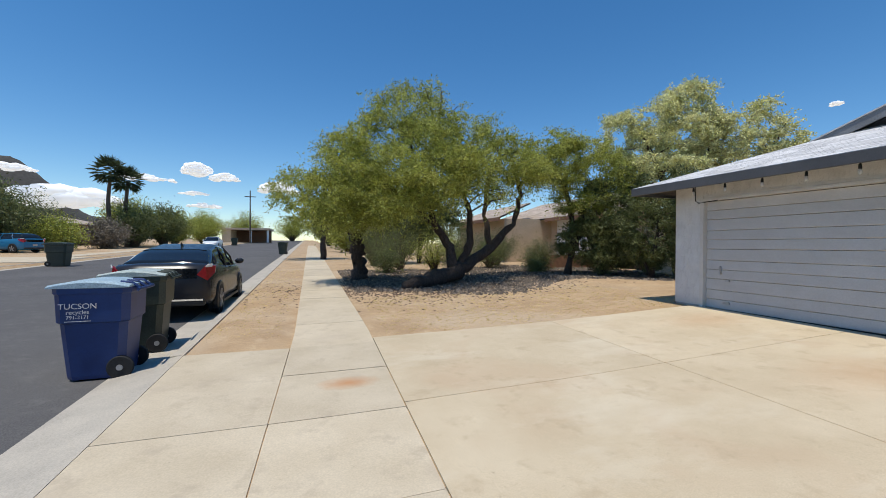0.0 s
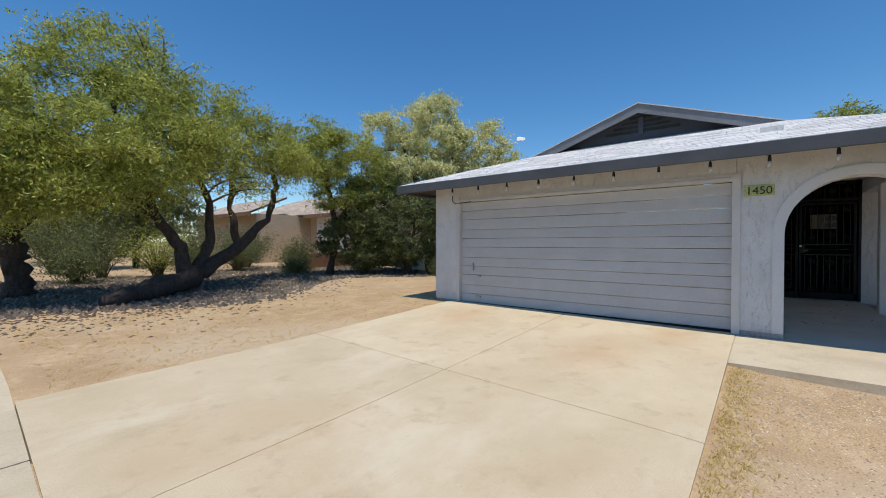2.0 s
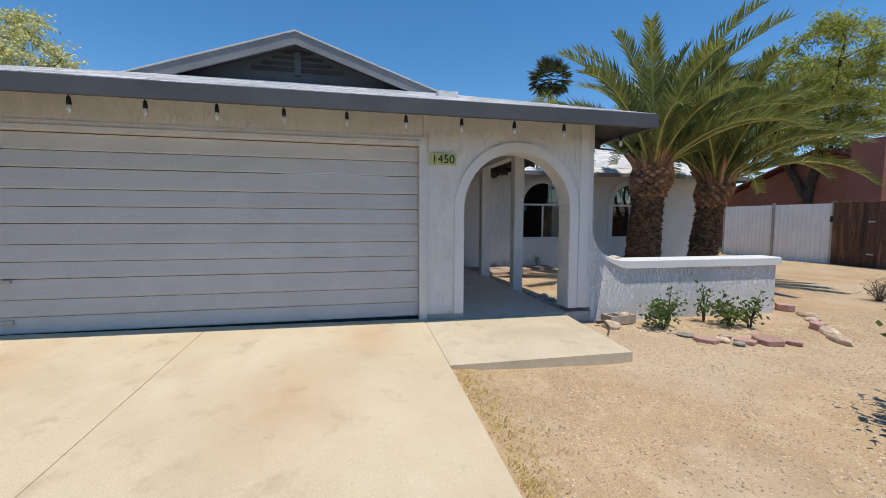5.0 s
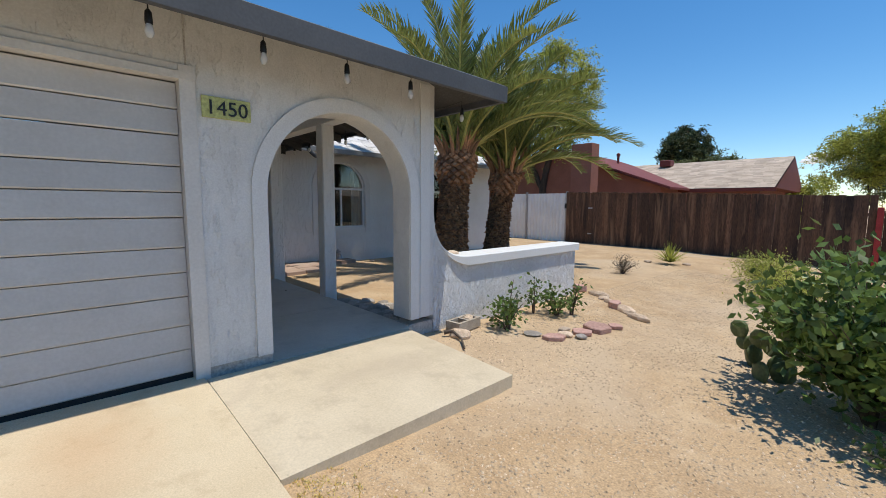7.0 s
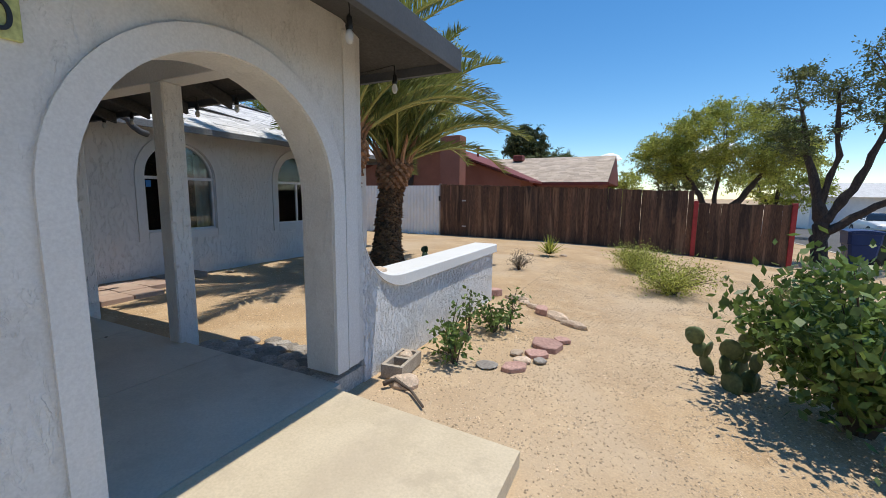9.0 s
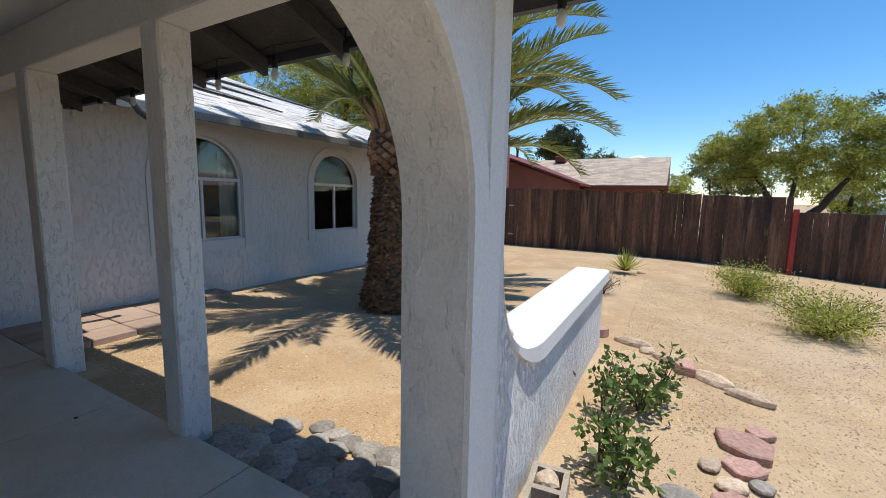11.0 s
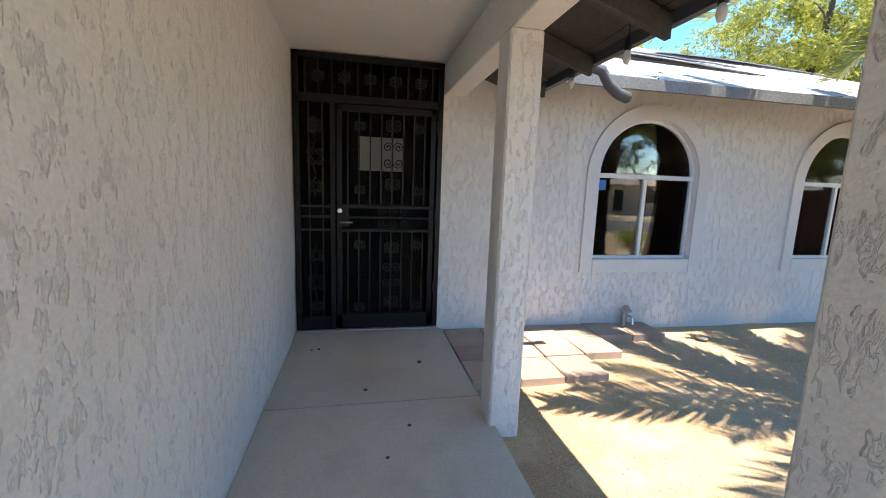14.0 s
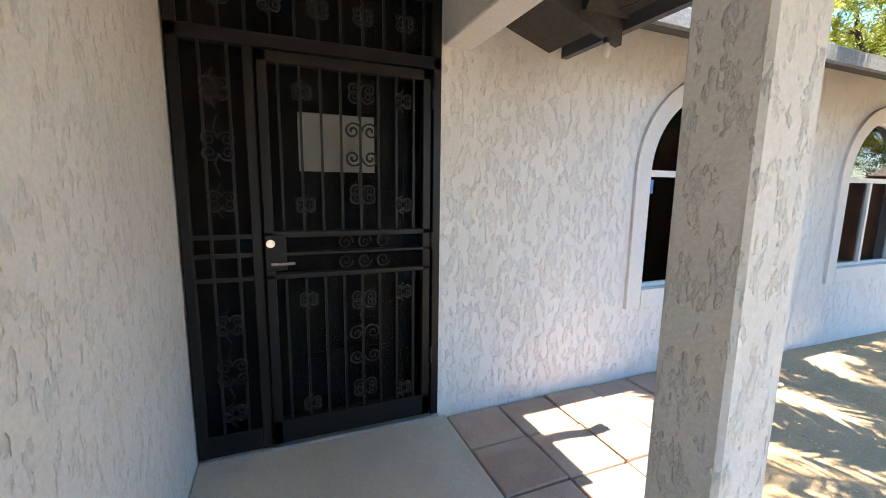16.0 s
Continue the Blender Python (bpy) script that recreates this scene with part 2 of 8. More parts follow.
    edging=mat("pale_concrete_edging", (0.58, 0.52, 0.43), (0.48, 0.42, 0.34), size=0.1, rough=0.9, bump=0.4, vary=0.12),
    bark=mat("dark_mesquite_bark", (0.085, 0.062, 0.048), (0.045, 0.033, 0.027), size=0.08, fine=0.02, rough=0.95, bump=0.9, depth=0.015, stretch=(1, 1, 0.35)),
    bark2=mat("brown_branch_bark", (0.14, 0.10, 0.075), (0.08, 0.06, 0.045), size=0.1, fine=0.02, rough=0.95, bump=0.6, depth=0.01),
    mesquite=mat("mesquite_leaves", (0.47, 0.475, 0.105), (0.28, 0.315, 0.06), size=0.5, fine=0.1, rough=0.6, bump=0.0, island=0.5, trans=0.38),
    paloverde=mat("pale_yellow_green_leaves", (0.74, 0.71, 0.38), (0.58, 0.58, 0.26), size=0.7, fine=0.1, rough=0.6, bump=0.0, island=0.42, trans=0.3),
    shrubleaf=mat("dull_green_shrub_leaves", (0.19, 0.21, 0.07), (0.09, 0.115, 0.038), size=0.4, fine=0.08, rough=0.6, bump=0.0, island=0.5, trans=0.25),
    freshleaf=mat("fresh_green_leaves", (0.15, 0.22, 0.05), (0.09, 0.15, 0.035), size=0.2, fine=0.05, rough=0.45, bump=0.0, island=0.35, trans=0.3),
    pineleaf=mat("pine_needles", (0.07, 0.095, 0.035), (0.045, 0.06, 0.025), size=0.6, fine=0.1, rough=0.7, bump=0.0, island=0.3, trans=0.2),
    greyleaf=mat("grey_brown_twigs", (0.26, 0.22, 0.17), (0.18, 0.15, 0.11), size=0.3, fine=0.05, rough=0.8, bump=0.0, island=0.3),
    frond=mat("palm_leaflets", (0.26, 0.29, 0.085), (0.13, 0.165, 0.045), size=0.5, fine=0.05, rough=0.42, bump=0.0, island=0.3, trans=0.28),
    rachis=mat("yellow_green_palm_stalk", (0.46, 0.42, 0.13), (0.36, 0.32, 0.09), size=0.2, rough=0.5, bump=0.05),
    palmbark=mat("palm_trunk_fibre", (0.31, 0.165, 0.08), (0.12, 0.06, 0.031), size=0.1, fine=0.015, rough=0.95, bump=0.8, depth=0.01, island=0.45),
    palmscale=mat("cut_palm_leaf_bases", (0.46, 0.24, 0.125), (0.24, 0.12, 0.062), size=0.15, fine=0.012, rough=0.9, bump=0.6, vary=0.4),
    cactus=mat("prickly_pear_skin", (0.12, 0.155, 0.06), (0.085, 0.115, 0.045), size=0.1, fine=0.03, rough=0.6, bump=0.3, vary=0.2),
    drygrass=mat("dry_yellow_grass", (0.74, 0.60, 0.24), (0.62, 0.49, 0.18), size=0.3, rough=0.9, bump=0.0, island=0.3, trans=0.4),
    litter=mat("dry_leaf_litter", (0.15, 0.10, 0.065), (0.08, 0.055, 0.04), size=0.1, rough=0.9, bump=0.0, island=0.5),
    bluebin=mat("blue_bin_plastic", (0.012, 0.042, 0.16), (0.010, 0.033, 0.125), size=0.3, rough=0.45, bump=0.08, depth=0.001, grain=0.06),
    bluelid=mat("sun_faded_blue_lid", (0.36, 0.47, 0.52), (0.27, 0.38, 0.45), size=0.25, rough=0.5, bump=0.08),
    greenbin=mat("dark_green_bin_plastic", (0.035, 0.05, 0.038), (0.028, 0.04, 0.03), size=0.3, rough=0.5, bump=0.08),
    greenlid=mat("sun_faded_green_lid", (0.45, 0.50, 0.46), (0.36, 0.42, 0.38), size=0.25, rough=0.5, bump=0.05),
    rubber=mat("black_rubber", (0.018, 0.018, 0.018), (0.012, 0.012, 0.012), size=0.1, rough=0.8, bump=0.1),
    # opaque near-white that stands in for indoor light coming through the door pane
    paneglow=mat("pane_backlight_white", (0.85, 0.86, 0.78), (0.80, 0.81, 0.74), size=0.3, rough=0.6, bump=0.0, grain=0.03),
    sticker=mat("blue_sticker", (0.04, 0.22, 0.55), (0.03, 0.18, 0.5), size=0.1, rough=0.5, bump=0.0, grain=0.02),
    print=mat("white_print", (0.6, 0.62, 0.64), (0.55, 0.57, 0.6), size=0.2, rough=0.7, bump=0.0),
    sedan=mat("dark_grey_car_paint", (0.022, 0.023, 0.027), (0.02, 0.021, 0.025), size=1.0, rough=0.25, bump=0.0, grain=0.03, spec=0.35),
    bluecar=mat("blue_car_paint", (0.02, 0.17, 0.33), (0.018, 0.15, 0.30), size=1.0, rough=0.25, bump=0.0, grain=0.03),
    whitecar=mat("white_car_paint", (0.72, 0.73, 0.74), (0.68, 0.69, 0.70), size=1.0, rough=0.25, bump=0.0, grain=0.03),
    carglass=mat("dark_car_glass", (0.012, 0.014, 0.016), (0.01, 0.012, 0.014), size=1.0, rough=0.05, bump=0.0, spec=0.5),
    taillamp=mat("red_tail_lamp", (0.35, 0.015, 0.02), (0.28, 0.012, 0.015), size=0.2, rough=0.15, bump=0.0),
    plaque=mat("yellow_green_plaque", (0.50, 0.53, 0.22), (0.44, 0.47, 0.19), size=0.1, rough=0.7, bump=0.1),
    black=mat("black_plastic", (0.015, 0.015, 0.016), (0.01, 0.01, 0.01), size=0.1, rough=0.45, bump=0.0),
    cloud=mat("cloud_white", (0.85, 0.86, 0.88), (0.80, 0.82, 0.85), size=30, fine=8, rough=1.0, bump=0.0, grain=0.05, trans=0.4),
    hill=mat("hazy_brown_hill", (0.075, 0.068, 0.06), (0.05, 0.05, 0.045), size=25, fine=4, rough=1.0, bump=0.0),
    pole=mat("brown_power_pole", (0.12, 0.09, 0.07), (0.09, 0.07, 0.055), size=0.5, rough=0.9, bump=0.0),
)



def glow_cloud():
    """Far clouds get an emission of their own in place of sunlight through them."""
    m = M["cloud"]
    p = m.node_tree.nodes["Principled BSDF"]
    p.inputs["Emission Color"].default_value, p.inputs["Emission Strength"].default_value = (0.9, 0.95, 1.0, 1), 0.45


glow_cloud()


def rust_spot(m, centre, radius, most=0.85):
    """An orange rust stain of uneven shape on the slab at centre."""
    n, l = m.node_tree.nodes, m.node_tree.links
    p = n["Principled BSDF"]
    src = p.inputs["Base Color"].links[0].from_socket
    geo = n.new("ShaderNodeNewGeometry")
    sub = n.new("ShaderNodeVectorMath")
    sub.operation = "SUBTRACT"
    sub.inputs[1].default_value = centre
    l.new(geo.outputs["Position"], sub.inputs[0])
    sc = n.new("ShaderNodeVectorMath")
    sc.operation = "MULTIPLY"
    sc.inputs[1].default_value = (1.0, 1.7, 0.0)
    l.new(sub.outputs[0], sc.inputs[0])
    ln = n.new("ShaderNodeVectorMath")
    ln.operation = "LENGTH"
    l.new(sc.outputs[0], ln.inputs[0])
    nz = n.new("ShaderNodeTexNoise")
    nz.inputs["Scale"].default_value, nz.inputs["Detail"].default_value = 9, 5
    l.new(geo.outputs["Position"], nz.inputs["Vector"])
    ad = n.new("ShaderNodeMath")
    ad.operation = "MULTIPLY_ADD"
    ad.inputs[1].default_value = 0.5 * radius
    l.new(nz.outputs["Fac"], ad.inputs[0])
    l.new(ln.outputs["Value"], ad.inputs[2])
    mr = n.new("ShaderNodeMapRange")
    mr.inputs["From Min"].default_value, mr.inputs["From Max"].default_value = 0.35 * radius, 1.3 * radius
    mr.inputs["To Min"].default_value, mr.inputs["To Max"].default_value = most, 0.0
    l.new(ad.outputs[0], mr.inputs["Value"])
    mx = n.new("ShaderNodeMixRGB")
    l.new(mr.outputs[0], mx.inputs[0])
    l.new(src, mx.inputs[1])
    mx.inputs[2].default_value = (0.50, 0.24, 0.10, 1)
    l.new(mx.outputs[0], p.inputs["Base Color"])


def blotch(m, colour, size, at, most, stretch=(1, 1, 1)):
    """A further layer of uneven marks of one colour: wash-outs, tyre dust, lime drops."""
    n, l = m.node_tree.nodes, m.node_tree.links
    p = n["Principled BSDF"]
    src = p.inputs["Base Color"].links[0].from_socket
    geo, mp = n.new("ShaderNodeNewGeometry"), n.new("ShaderNodeMapping")
    mp.inputs["Scale"].default_value = stretch
    l.new(geo.outputs["Position"], mp.inputs["Vector"])
    nz = n.new("ShaderNodeTexNoise")
    nz.inputs["Scale"].default_value, nz.inputs["Detail"].default_value, nz.inputs["Roughness"].default_value = 1 / size, 7, 0.65
    l.new(mp.outputs[0], nz.inputs["Vector"])
    mr = n.new("ShaderNodeMapRange")
    mr.inputs["From Min"].default_value, mr.inputs["From Max"].default_value = at - 0.04, at + 0.10
    mr.inputs["To Max"].default_value = most
    l.new(nz.outputs["Fac"], mr.inputs["Value"])
    mx = n.new("ShaderNodeMixRGB")
    l.new(mr.outputs[0], mx.inputs[0])
    l.new(src, mx.inputs[1])
    mx.inputs[2].default_value = rgba(colour)
    l.new(mx.outputs[0], p.inputs["Base Color"])


blotch(M["concrete"], (0.66, 0.58, 0.44), 0.9, 0.57, 0.55, (0.5, 1, 1))
blotch(M["concrete"], (0.43, 0.33, 0.21), 0.30, 0.60, 0.6)
blotch(M["concrete"], (0.36, 0.28, 0.19), 0.035, 0.66, 0.7)
blotch(M["concrete"], (0.82, 0.80, 0.74), 0.022, 0.745, 0.9)
blotch(M["walkway"], (0.42, 0.345, 0.25), 0.22, 0.58, 0.55)
blotch(M["walkway"], (0.34, 0.28, 0.2), 0.03, 0.65, 0.7)
blotch(M["patio"], (0.47, 0.42, 0.35), 0.25, 0.57, 0.6)
blotch(M["patio"], (0.25, 0.22, 0.18), 0.05, 0.69, 0.7)
blotch(M["dirt"], (0.60, 0.45, 0.29), 0.35, 0.56, 0.5)
blotch(M["dirt"], (0.62, 0.48, 0.32), 0.014, 0.60, 0.55)
blotch(M["dirt"], (0.33, 0.225, 0.13), 0.011, 0.61, 0.45)
blotch(M["asphalt"], (0.16, 0.15, 0.14), 0.3, 0.58, 0.5)
blotch(M["stucco"], (0.50, 0.49, 0.475), 0.16, 0.60, 0.45)
blotch(M["doorpaint"], (0.45, 0.435, 0.41), 0.3, 0.58, 0.4, (1, 0.3, 2))
rust_spot(M["walkway"], (0.40, 4.45, 0.1), 0.34)
rust_spot(M["concrete"], (6.4, 5.2, 0.4), 1.0, 0.3)
rust_spot(M["concrete"], (5.6, 2.6, 0.3), 1.1, 0.28)
rust_spot(M["concrete"], (6.9, 2.0, 0.3), 0.7, 0.3)


# ---- mesh helpers ----
def mesh_of(name, bm, material, smooth=False):
    me = bpy.data.meshes.new(name)
    bm.normal_update()
    bm.to_mesh(me)
    bm.free()
    me.materials.append(M[material])
    if smooth:
        me.polygons.foreach_set("use_smooth", [True] * len(me.polygons))
    return me


def part(name, bm, material, parent=None, label="", smooth=False):
    """One mesh object from a bmesh (or mesh data), under a thing or a part, in the parent's own frame."""
    me = bm if isinstance(bm, bpy.types.Mesh) else mesh_of(name, bm, material, smooth)
    ob = new(name, me)
    ob.parent = parent
    return tagged(ob, label)


def thing(name, label, category, at=(0, 0, 0), turn=0.0, group="", kind=""):
    ob = new(name)
    ob.matrix_basis = pose(*at, 0, 0, turn)
    return tagged(ob, label, category, group, kind)


def solid(name, bm, material, label, category="", group="", kind="", smooth=False, at=None, turn=0.0):
    ob = tagged(part(name, bm, material, None, "", smooth), label, category, group, kind)
    if at:
        ob.matrix_basis = pose(*at, 0, 0, turn)
    return ob


def box(bm, x0, x1, y0, y1, z0, z1, bevel=0.0):
    v = [bm.verts.new(p) for p in ((x0, y0, z0), (x1, y0, z0), (x1, y1, z0), (x0, y1, z0), (x0, y0, z1), (x1, y0, z1), (x1, y1, z1), (x0, y1, z1))]
    faces = [bm.faces.new([v[i] for i in q]) for q in ((3, 2, 1, 0), (4, 5, 6, 7), (0, 1, 5, 4), (1, 2, 6, 5), (2, 3, 7, 6), (3, 0, 4, 7))]
    if bevel:
        bmesh.ops.bevel(bm, geom=list({e for f in faces for e in f.edges}), offset=bevel, segments=1, affect="EDGES", profile=0.5)
    return bm


def new_box(*a, **k):
    return box(bmesh.new(), *a, **k)


def prism(bm, outline, way):
    """A closed outline of 3D points, thickened along the vector way."""
    a = [bm.verts.new(p) for p in outline]
    b = [bm.verts.new(Vector(p) + Vector(way)) for p in outline]
    bm.faces.new(a)
    bm.faces.new(list(reversed(b)))
    for i in range(len(a)):
        j = (i + 1) % len(a)
        bm.faces.new((a[j], a[i], b[i], b[j]))
    bmesh.ops.recalc_face_normals(bm, faces=bm.faces[:])
    return bm


def tube(bm, path, radii, sides=6, cap=True):
    """A round limb along a path of points with a radius at each."""
    path = [Vector(p) for p in path]
    if not hasattr(radii, "__len__"):
        radii = [radii] * len(path)
    rings, side = [], None
    for i, p in enumerate(path):
        way = (path[min(i + 1, len(path) - 1)] - path[max(i - 1, 0)]).normalized()
        if side is None:
            side = way.orthogonal().normalized()
        side = (side - way * side.dot(way)).normalized()
        up = way.cross(side)
        rings.append([bm.verts.new(p + radii[i] * (math.cos(6.2832 * k / sides) * side + math.sin(6.2832 * k / sides) * up)) for k in range(sides)])
    for a, b in zip(rings, rings[1:]):
        for k in range(sides):
            bm.faces.new((a[k], a[(k + 1) % sides], b[(k + 1) % sides], b[k]))
    if cap:
        bm.faces.new(list(reversed(rings[0])))
        bm.faces.new(rings[-1])
    return bm


def lathe(bm, profile, sides=16, centre=(0, 0, 0), cap=True):
    """Turn (radius, height) pairs about the upright."""
    c = Vector(centre)
    rings = [[bm.verts.new(c + Vector((r * math.cos(6.2832 * k / sides), r * math.sin(6.2832 * k / sides), z))) for k in range(sides)] for r, z in profile]
    for a, b in zip(rings, rings[1:]):
        for k in range(sides):
            bm.faces.new((a[k], a[(k + 1) % sides], b[(k + 1) % sides], b[k]))
    if cap:
        bm.faces.new(list(reversed(rings[0])))
        bm.faces.new(rings[-1])
    return bm


def wheel_bm(radius, width, hole=0.0, sides=20):
    """A disc or ring with its axis along x, with rounded shoulders."""
    bm = bmesh.new()
    prof = [(radius * 0.93, -width / 2), (radius, -width * 0.32), (radius, width * 0.32), (radius * 0.93, width / 2)]
    if hole:
        prof = [(hole, -width / 2)] + prof + [(hole, width / 2)]
    lathe(bm, prof, sides, cap=not hole)
    if hole:
        lathe(bm, [(hole, width / 2), (hole, -width / 2)], sides, cap=False)
    bmesh.ops.rotate(bm, verts=bm.verts, cent=(0, 0, 0), matrix=Matrix.Rotation(radians(90), 3, "Y"))
    bmesh.ops.recalc_face_normals(bm, faces=bm.faces[:])
    return bm


def raw_mesh(name, verts, faces, material, smooth=False):
    me = bpy.data.meshes.new(name)
    me.from_pydata(verts, [], faces)
    me.materials.append(M[material])
    if smooth:
        me.polygons.foreach_set("use_smooth", [True] * len(me.polygons))
    me.update()
    return me


def ease(a, b, v):
    u = min(1.0, max(0.0, (v - a) / (b - a)))
    return u * u * (3 - 2 * u)


def street(y):
    return 0.02 * max(-80.0, min(y, 160.0))


def land(x, y):
    """Height of the dirt: it falls gently to the street, and the street climbs along y."""
    if x < -1.6:
        return street(y) - 0.5 if x > -13.2 else street(y) + 0.02
    z = 0.032 * max(0.0, min(x, 9.0)) + street(y) * (1 - 0.6 * ease(1, 6, x)) + 0.09 * ease(2, 7, x) * ease(0.2, 2.0, y)
    return z


# ---- ground, street, paving ----
GRID = {}


def ground_sheet():
    xs = sorted(set([-3000, -1200, -500, -200, -100, -60, -40, -30, -22, -16, -13.4, -13.0] + [-1.7, -1.58, -1.5] + [round(-1.2 + 0.4 * i, 2) for i in range(52)] + [20, 24, 30, 40, 60, 100, 200, 500, 1200, 3000]))
    ys = sorted(set([-3000, -1200, -500, -200, -100, -60, -40, -30, -24] + [round(-20 + 0.5 * i, 2) for i in range(96)] + [30, 34, 40, 50, 70, 100, 130, 160, 250, 600, 1500, 3000]))
    verts, faces = [], []
    for y in ys:
        for x in xs:
            bumpy = 0.02 * noise.noise((x * 0.9, y * 0.9, 0.3)) + 0.012 * noise.noise((x * 2.6, y * 2.6, 4.0))
            near = 1.0 if -1.4 < x < 20 and not (0.6 < x < 7.6 and 0.9 < y < 6.8) else 0.0
            sink = -0.06 if (0.7 < x < 7.5 and 1.5 < y < 6.4) or (-0.3 < x < 0.8) or (6.2 < x < 13 and -0.5 < y < 1.1) else 0.0
            verts.append((x, y, land(x, y) + bumpy * near + sink - 0.012))
    w = len(xs)
    for j in range(len(ys) - 1):
        for i in range(w - 1):
            faces.append((j * w + i, j * w + i + 1, (j + 1) * w + i + 1, (j + 1) * w + i))
    GRID.update(xs=np.array(xs, float), ys=np.array(ys, float), zs=np.array([v[2] for v in verts]).reshape(len(ys), w))
    return raw_mesh("ground", verts, faces, "dirt", smooth=True)


def ground_at(x, y):
    """Height of the ground sheet itself, between its corners."""
    i = int(np.searchsorted(GRID["xs"], x)) - 1
    j = int(np.searchsorted(GRID["ys"], y)) - 1
    u = (x - GRID["xs"][i]) / (GRID["xs"][i + 1] - GRID["xs"][i])
    v = (y - GRID["ys"][j]) / (GRID["ys"][j + 1] - GRID["ys"][j])
    z = GRID["zs"]
    return float((z[j, i] * (1 - u) + z[j, i + 1] * u) * (1 - v) + (z[j + 1, i] * (1 - u) + z[j + 1, i + 1] * u) * v)


tagged(part("ground", ground_sheet(), "dirt"), "tan desert dirt yards with gravel, reaching the horizon", "ground", kind="structure")


def strip(name, x0, x1, z0, z1, y0, y1, material, label, thick=0.12, step=4.0, category="road"):
    """A band along the street between two lines of x, at heights z0 and z1 above the street's fall."""
    bm = bmesh.new()
    n = max(1, int((y1 - y0) / step))
    rows = []
    for i in range(n + 1):
        y = y0 + (y1 - y0) * i / n
        s = street(y)
        rows.append([bm.verts.new(p) for p in ((x0, y, s + z0), (x1, y, s + z1), (x1, y, s + z1 - thick), (x0, y, s + z0 - thick))])
    for a, b in zip(rows, rows[1:]):
        for k in range(4):
            bm.faces.new((a[k], a[(k + 1) % 4], b[(k + 1) % 4], b[k]))
    bm.faces.new(rows[0])
    bm.faces.new(list(reversed(rows[-1])))
    bmesh.ops.recalc_face_normals(bm, faces=bm.faces[:])
    return solid(name, bm, material, label, category, kind="structure")


strip("road", -13.0, -2.24, -0.13, -0.12, -80, 160, "asphalt", "worn grey asphalt residential street", 0.2)
strip("gutter", -2.24, -1.72, -0.116, -0.10, 6.12, 160, "kerb", "pale concrete gutter pan beside the kerb", 0.2, category="kerb")
strip("gutter", -2.24, -1.72, -0.116, -0.10, -80, -3.0, "kerb", "pale concrete gutter pan beside the kerb", 0.2, category="kerb")
strip("kerb", -1.72, -1.56, 0.0, 0.012, 6.12, 160, "kerb", "weathered concrete street kerb", 0.25, category="kerb")
strip("kerb", -1.72, -1.56, 0.0, 0.012, -80, -3.0, "kerb", "weathered concrete street kerb", 0.25, category="kerb")
strip("driveway_apron_lip", -2.24, -1.56, -0.112, 0.012, -3.0, 6.12, "kerb", "sloped concrete lip where the driveway meets the street", 0.2, 1.0, category="kerb")
strip("gutter_far", -13.5, -13.0, -0.10, -0.116, -80, 160, "kerb", "pale concrete gutter across the street", 0.2, category="kerb")
strip("kerb_far", -13.66, -13.5, 0.02, 0.02, -80, 160, "kerb", "concrete kerb across the street", 0.25, category="kerb")
strip("pavement_far", -16.4, -15.0, 0.03, 0.03, -80, 160, "walkway", "concrete pavement across the street", 0.12, category="pavement")
strip("driveway_far", -24.0, -13.66, 0.045, 0.045, 27, 33, "walkway", "pale concrete driveway across the street", 0.12, category="driveway")
strip("driveway_far", -24.0, -13.66, 0.045, 0.045, 16, 21, "walkway", "pale concrete driveway across the street", 0.12, category="driveway")


def slant(y):
    """The pavement runs a little askew past the driveway."""
    return 0.03 * (max(-3.0, min(y, 7.0)) - 4.5)


def drive_slant(x, y):
    """The cross joint of the driveway is not quite square."""
    return 0.03 * (y - 3.8) * max(0.0, 1 - abs(x - 4.02) / 3.1)


def slab_piece(name, parent, x0, x1, y0, y1, material, height, thick=0.11, cuts=3, skew=None):
    """One concrete slab that follows the lie of the land."""
    bm = bmesh.new()
    g = 0.005
    tops, bots = [], []
    for j in range(cuts + 1):
        for i in range(cuts + 1):
            x, y = x0 + g + (x1 - x0 - 2 * g) * i / cuts, y0 + g + (y1 - y0 - 2 * g) * j / cuts
            x += skew(x, y) if skew else 0.0
            z = height(x, y)
            tops.append(bm.verts.new((x, y, z)))
            bots.append(bm.verts.new((x, y, z - thick)))
    w = cuts + 1
    for j in range(cuts):
        for i in range(cuts):
            q = (j * w + i, j * w + i + 1, (j + 1) * w + i + 1, (j + 1) * w + i)
            bm.faces.new([tops[k] for k in q])
            bm.faces.new([bots[k] for k in reversed(q)])
    edge = [i for i in range(w)] + [j * w + cuts for j in range(1, w)] + [cuts * w + i for i in range(cuts - 1, -1, -1)] + [j * w for j in range(cuts - 1, 0, -1)]
    for a, b in zip(edge, edge[1:] + edge[:1]):
        bm.faces.new((tops[b], tops[a], bots[a], bots[b]))
    return part(name, bm, material, parent)


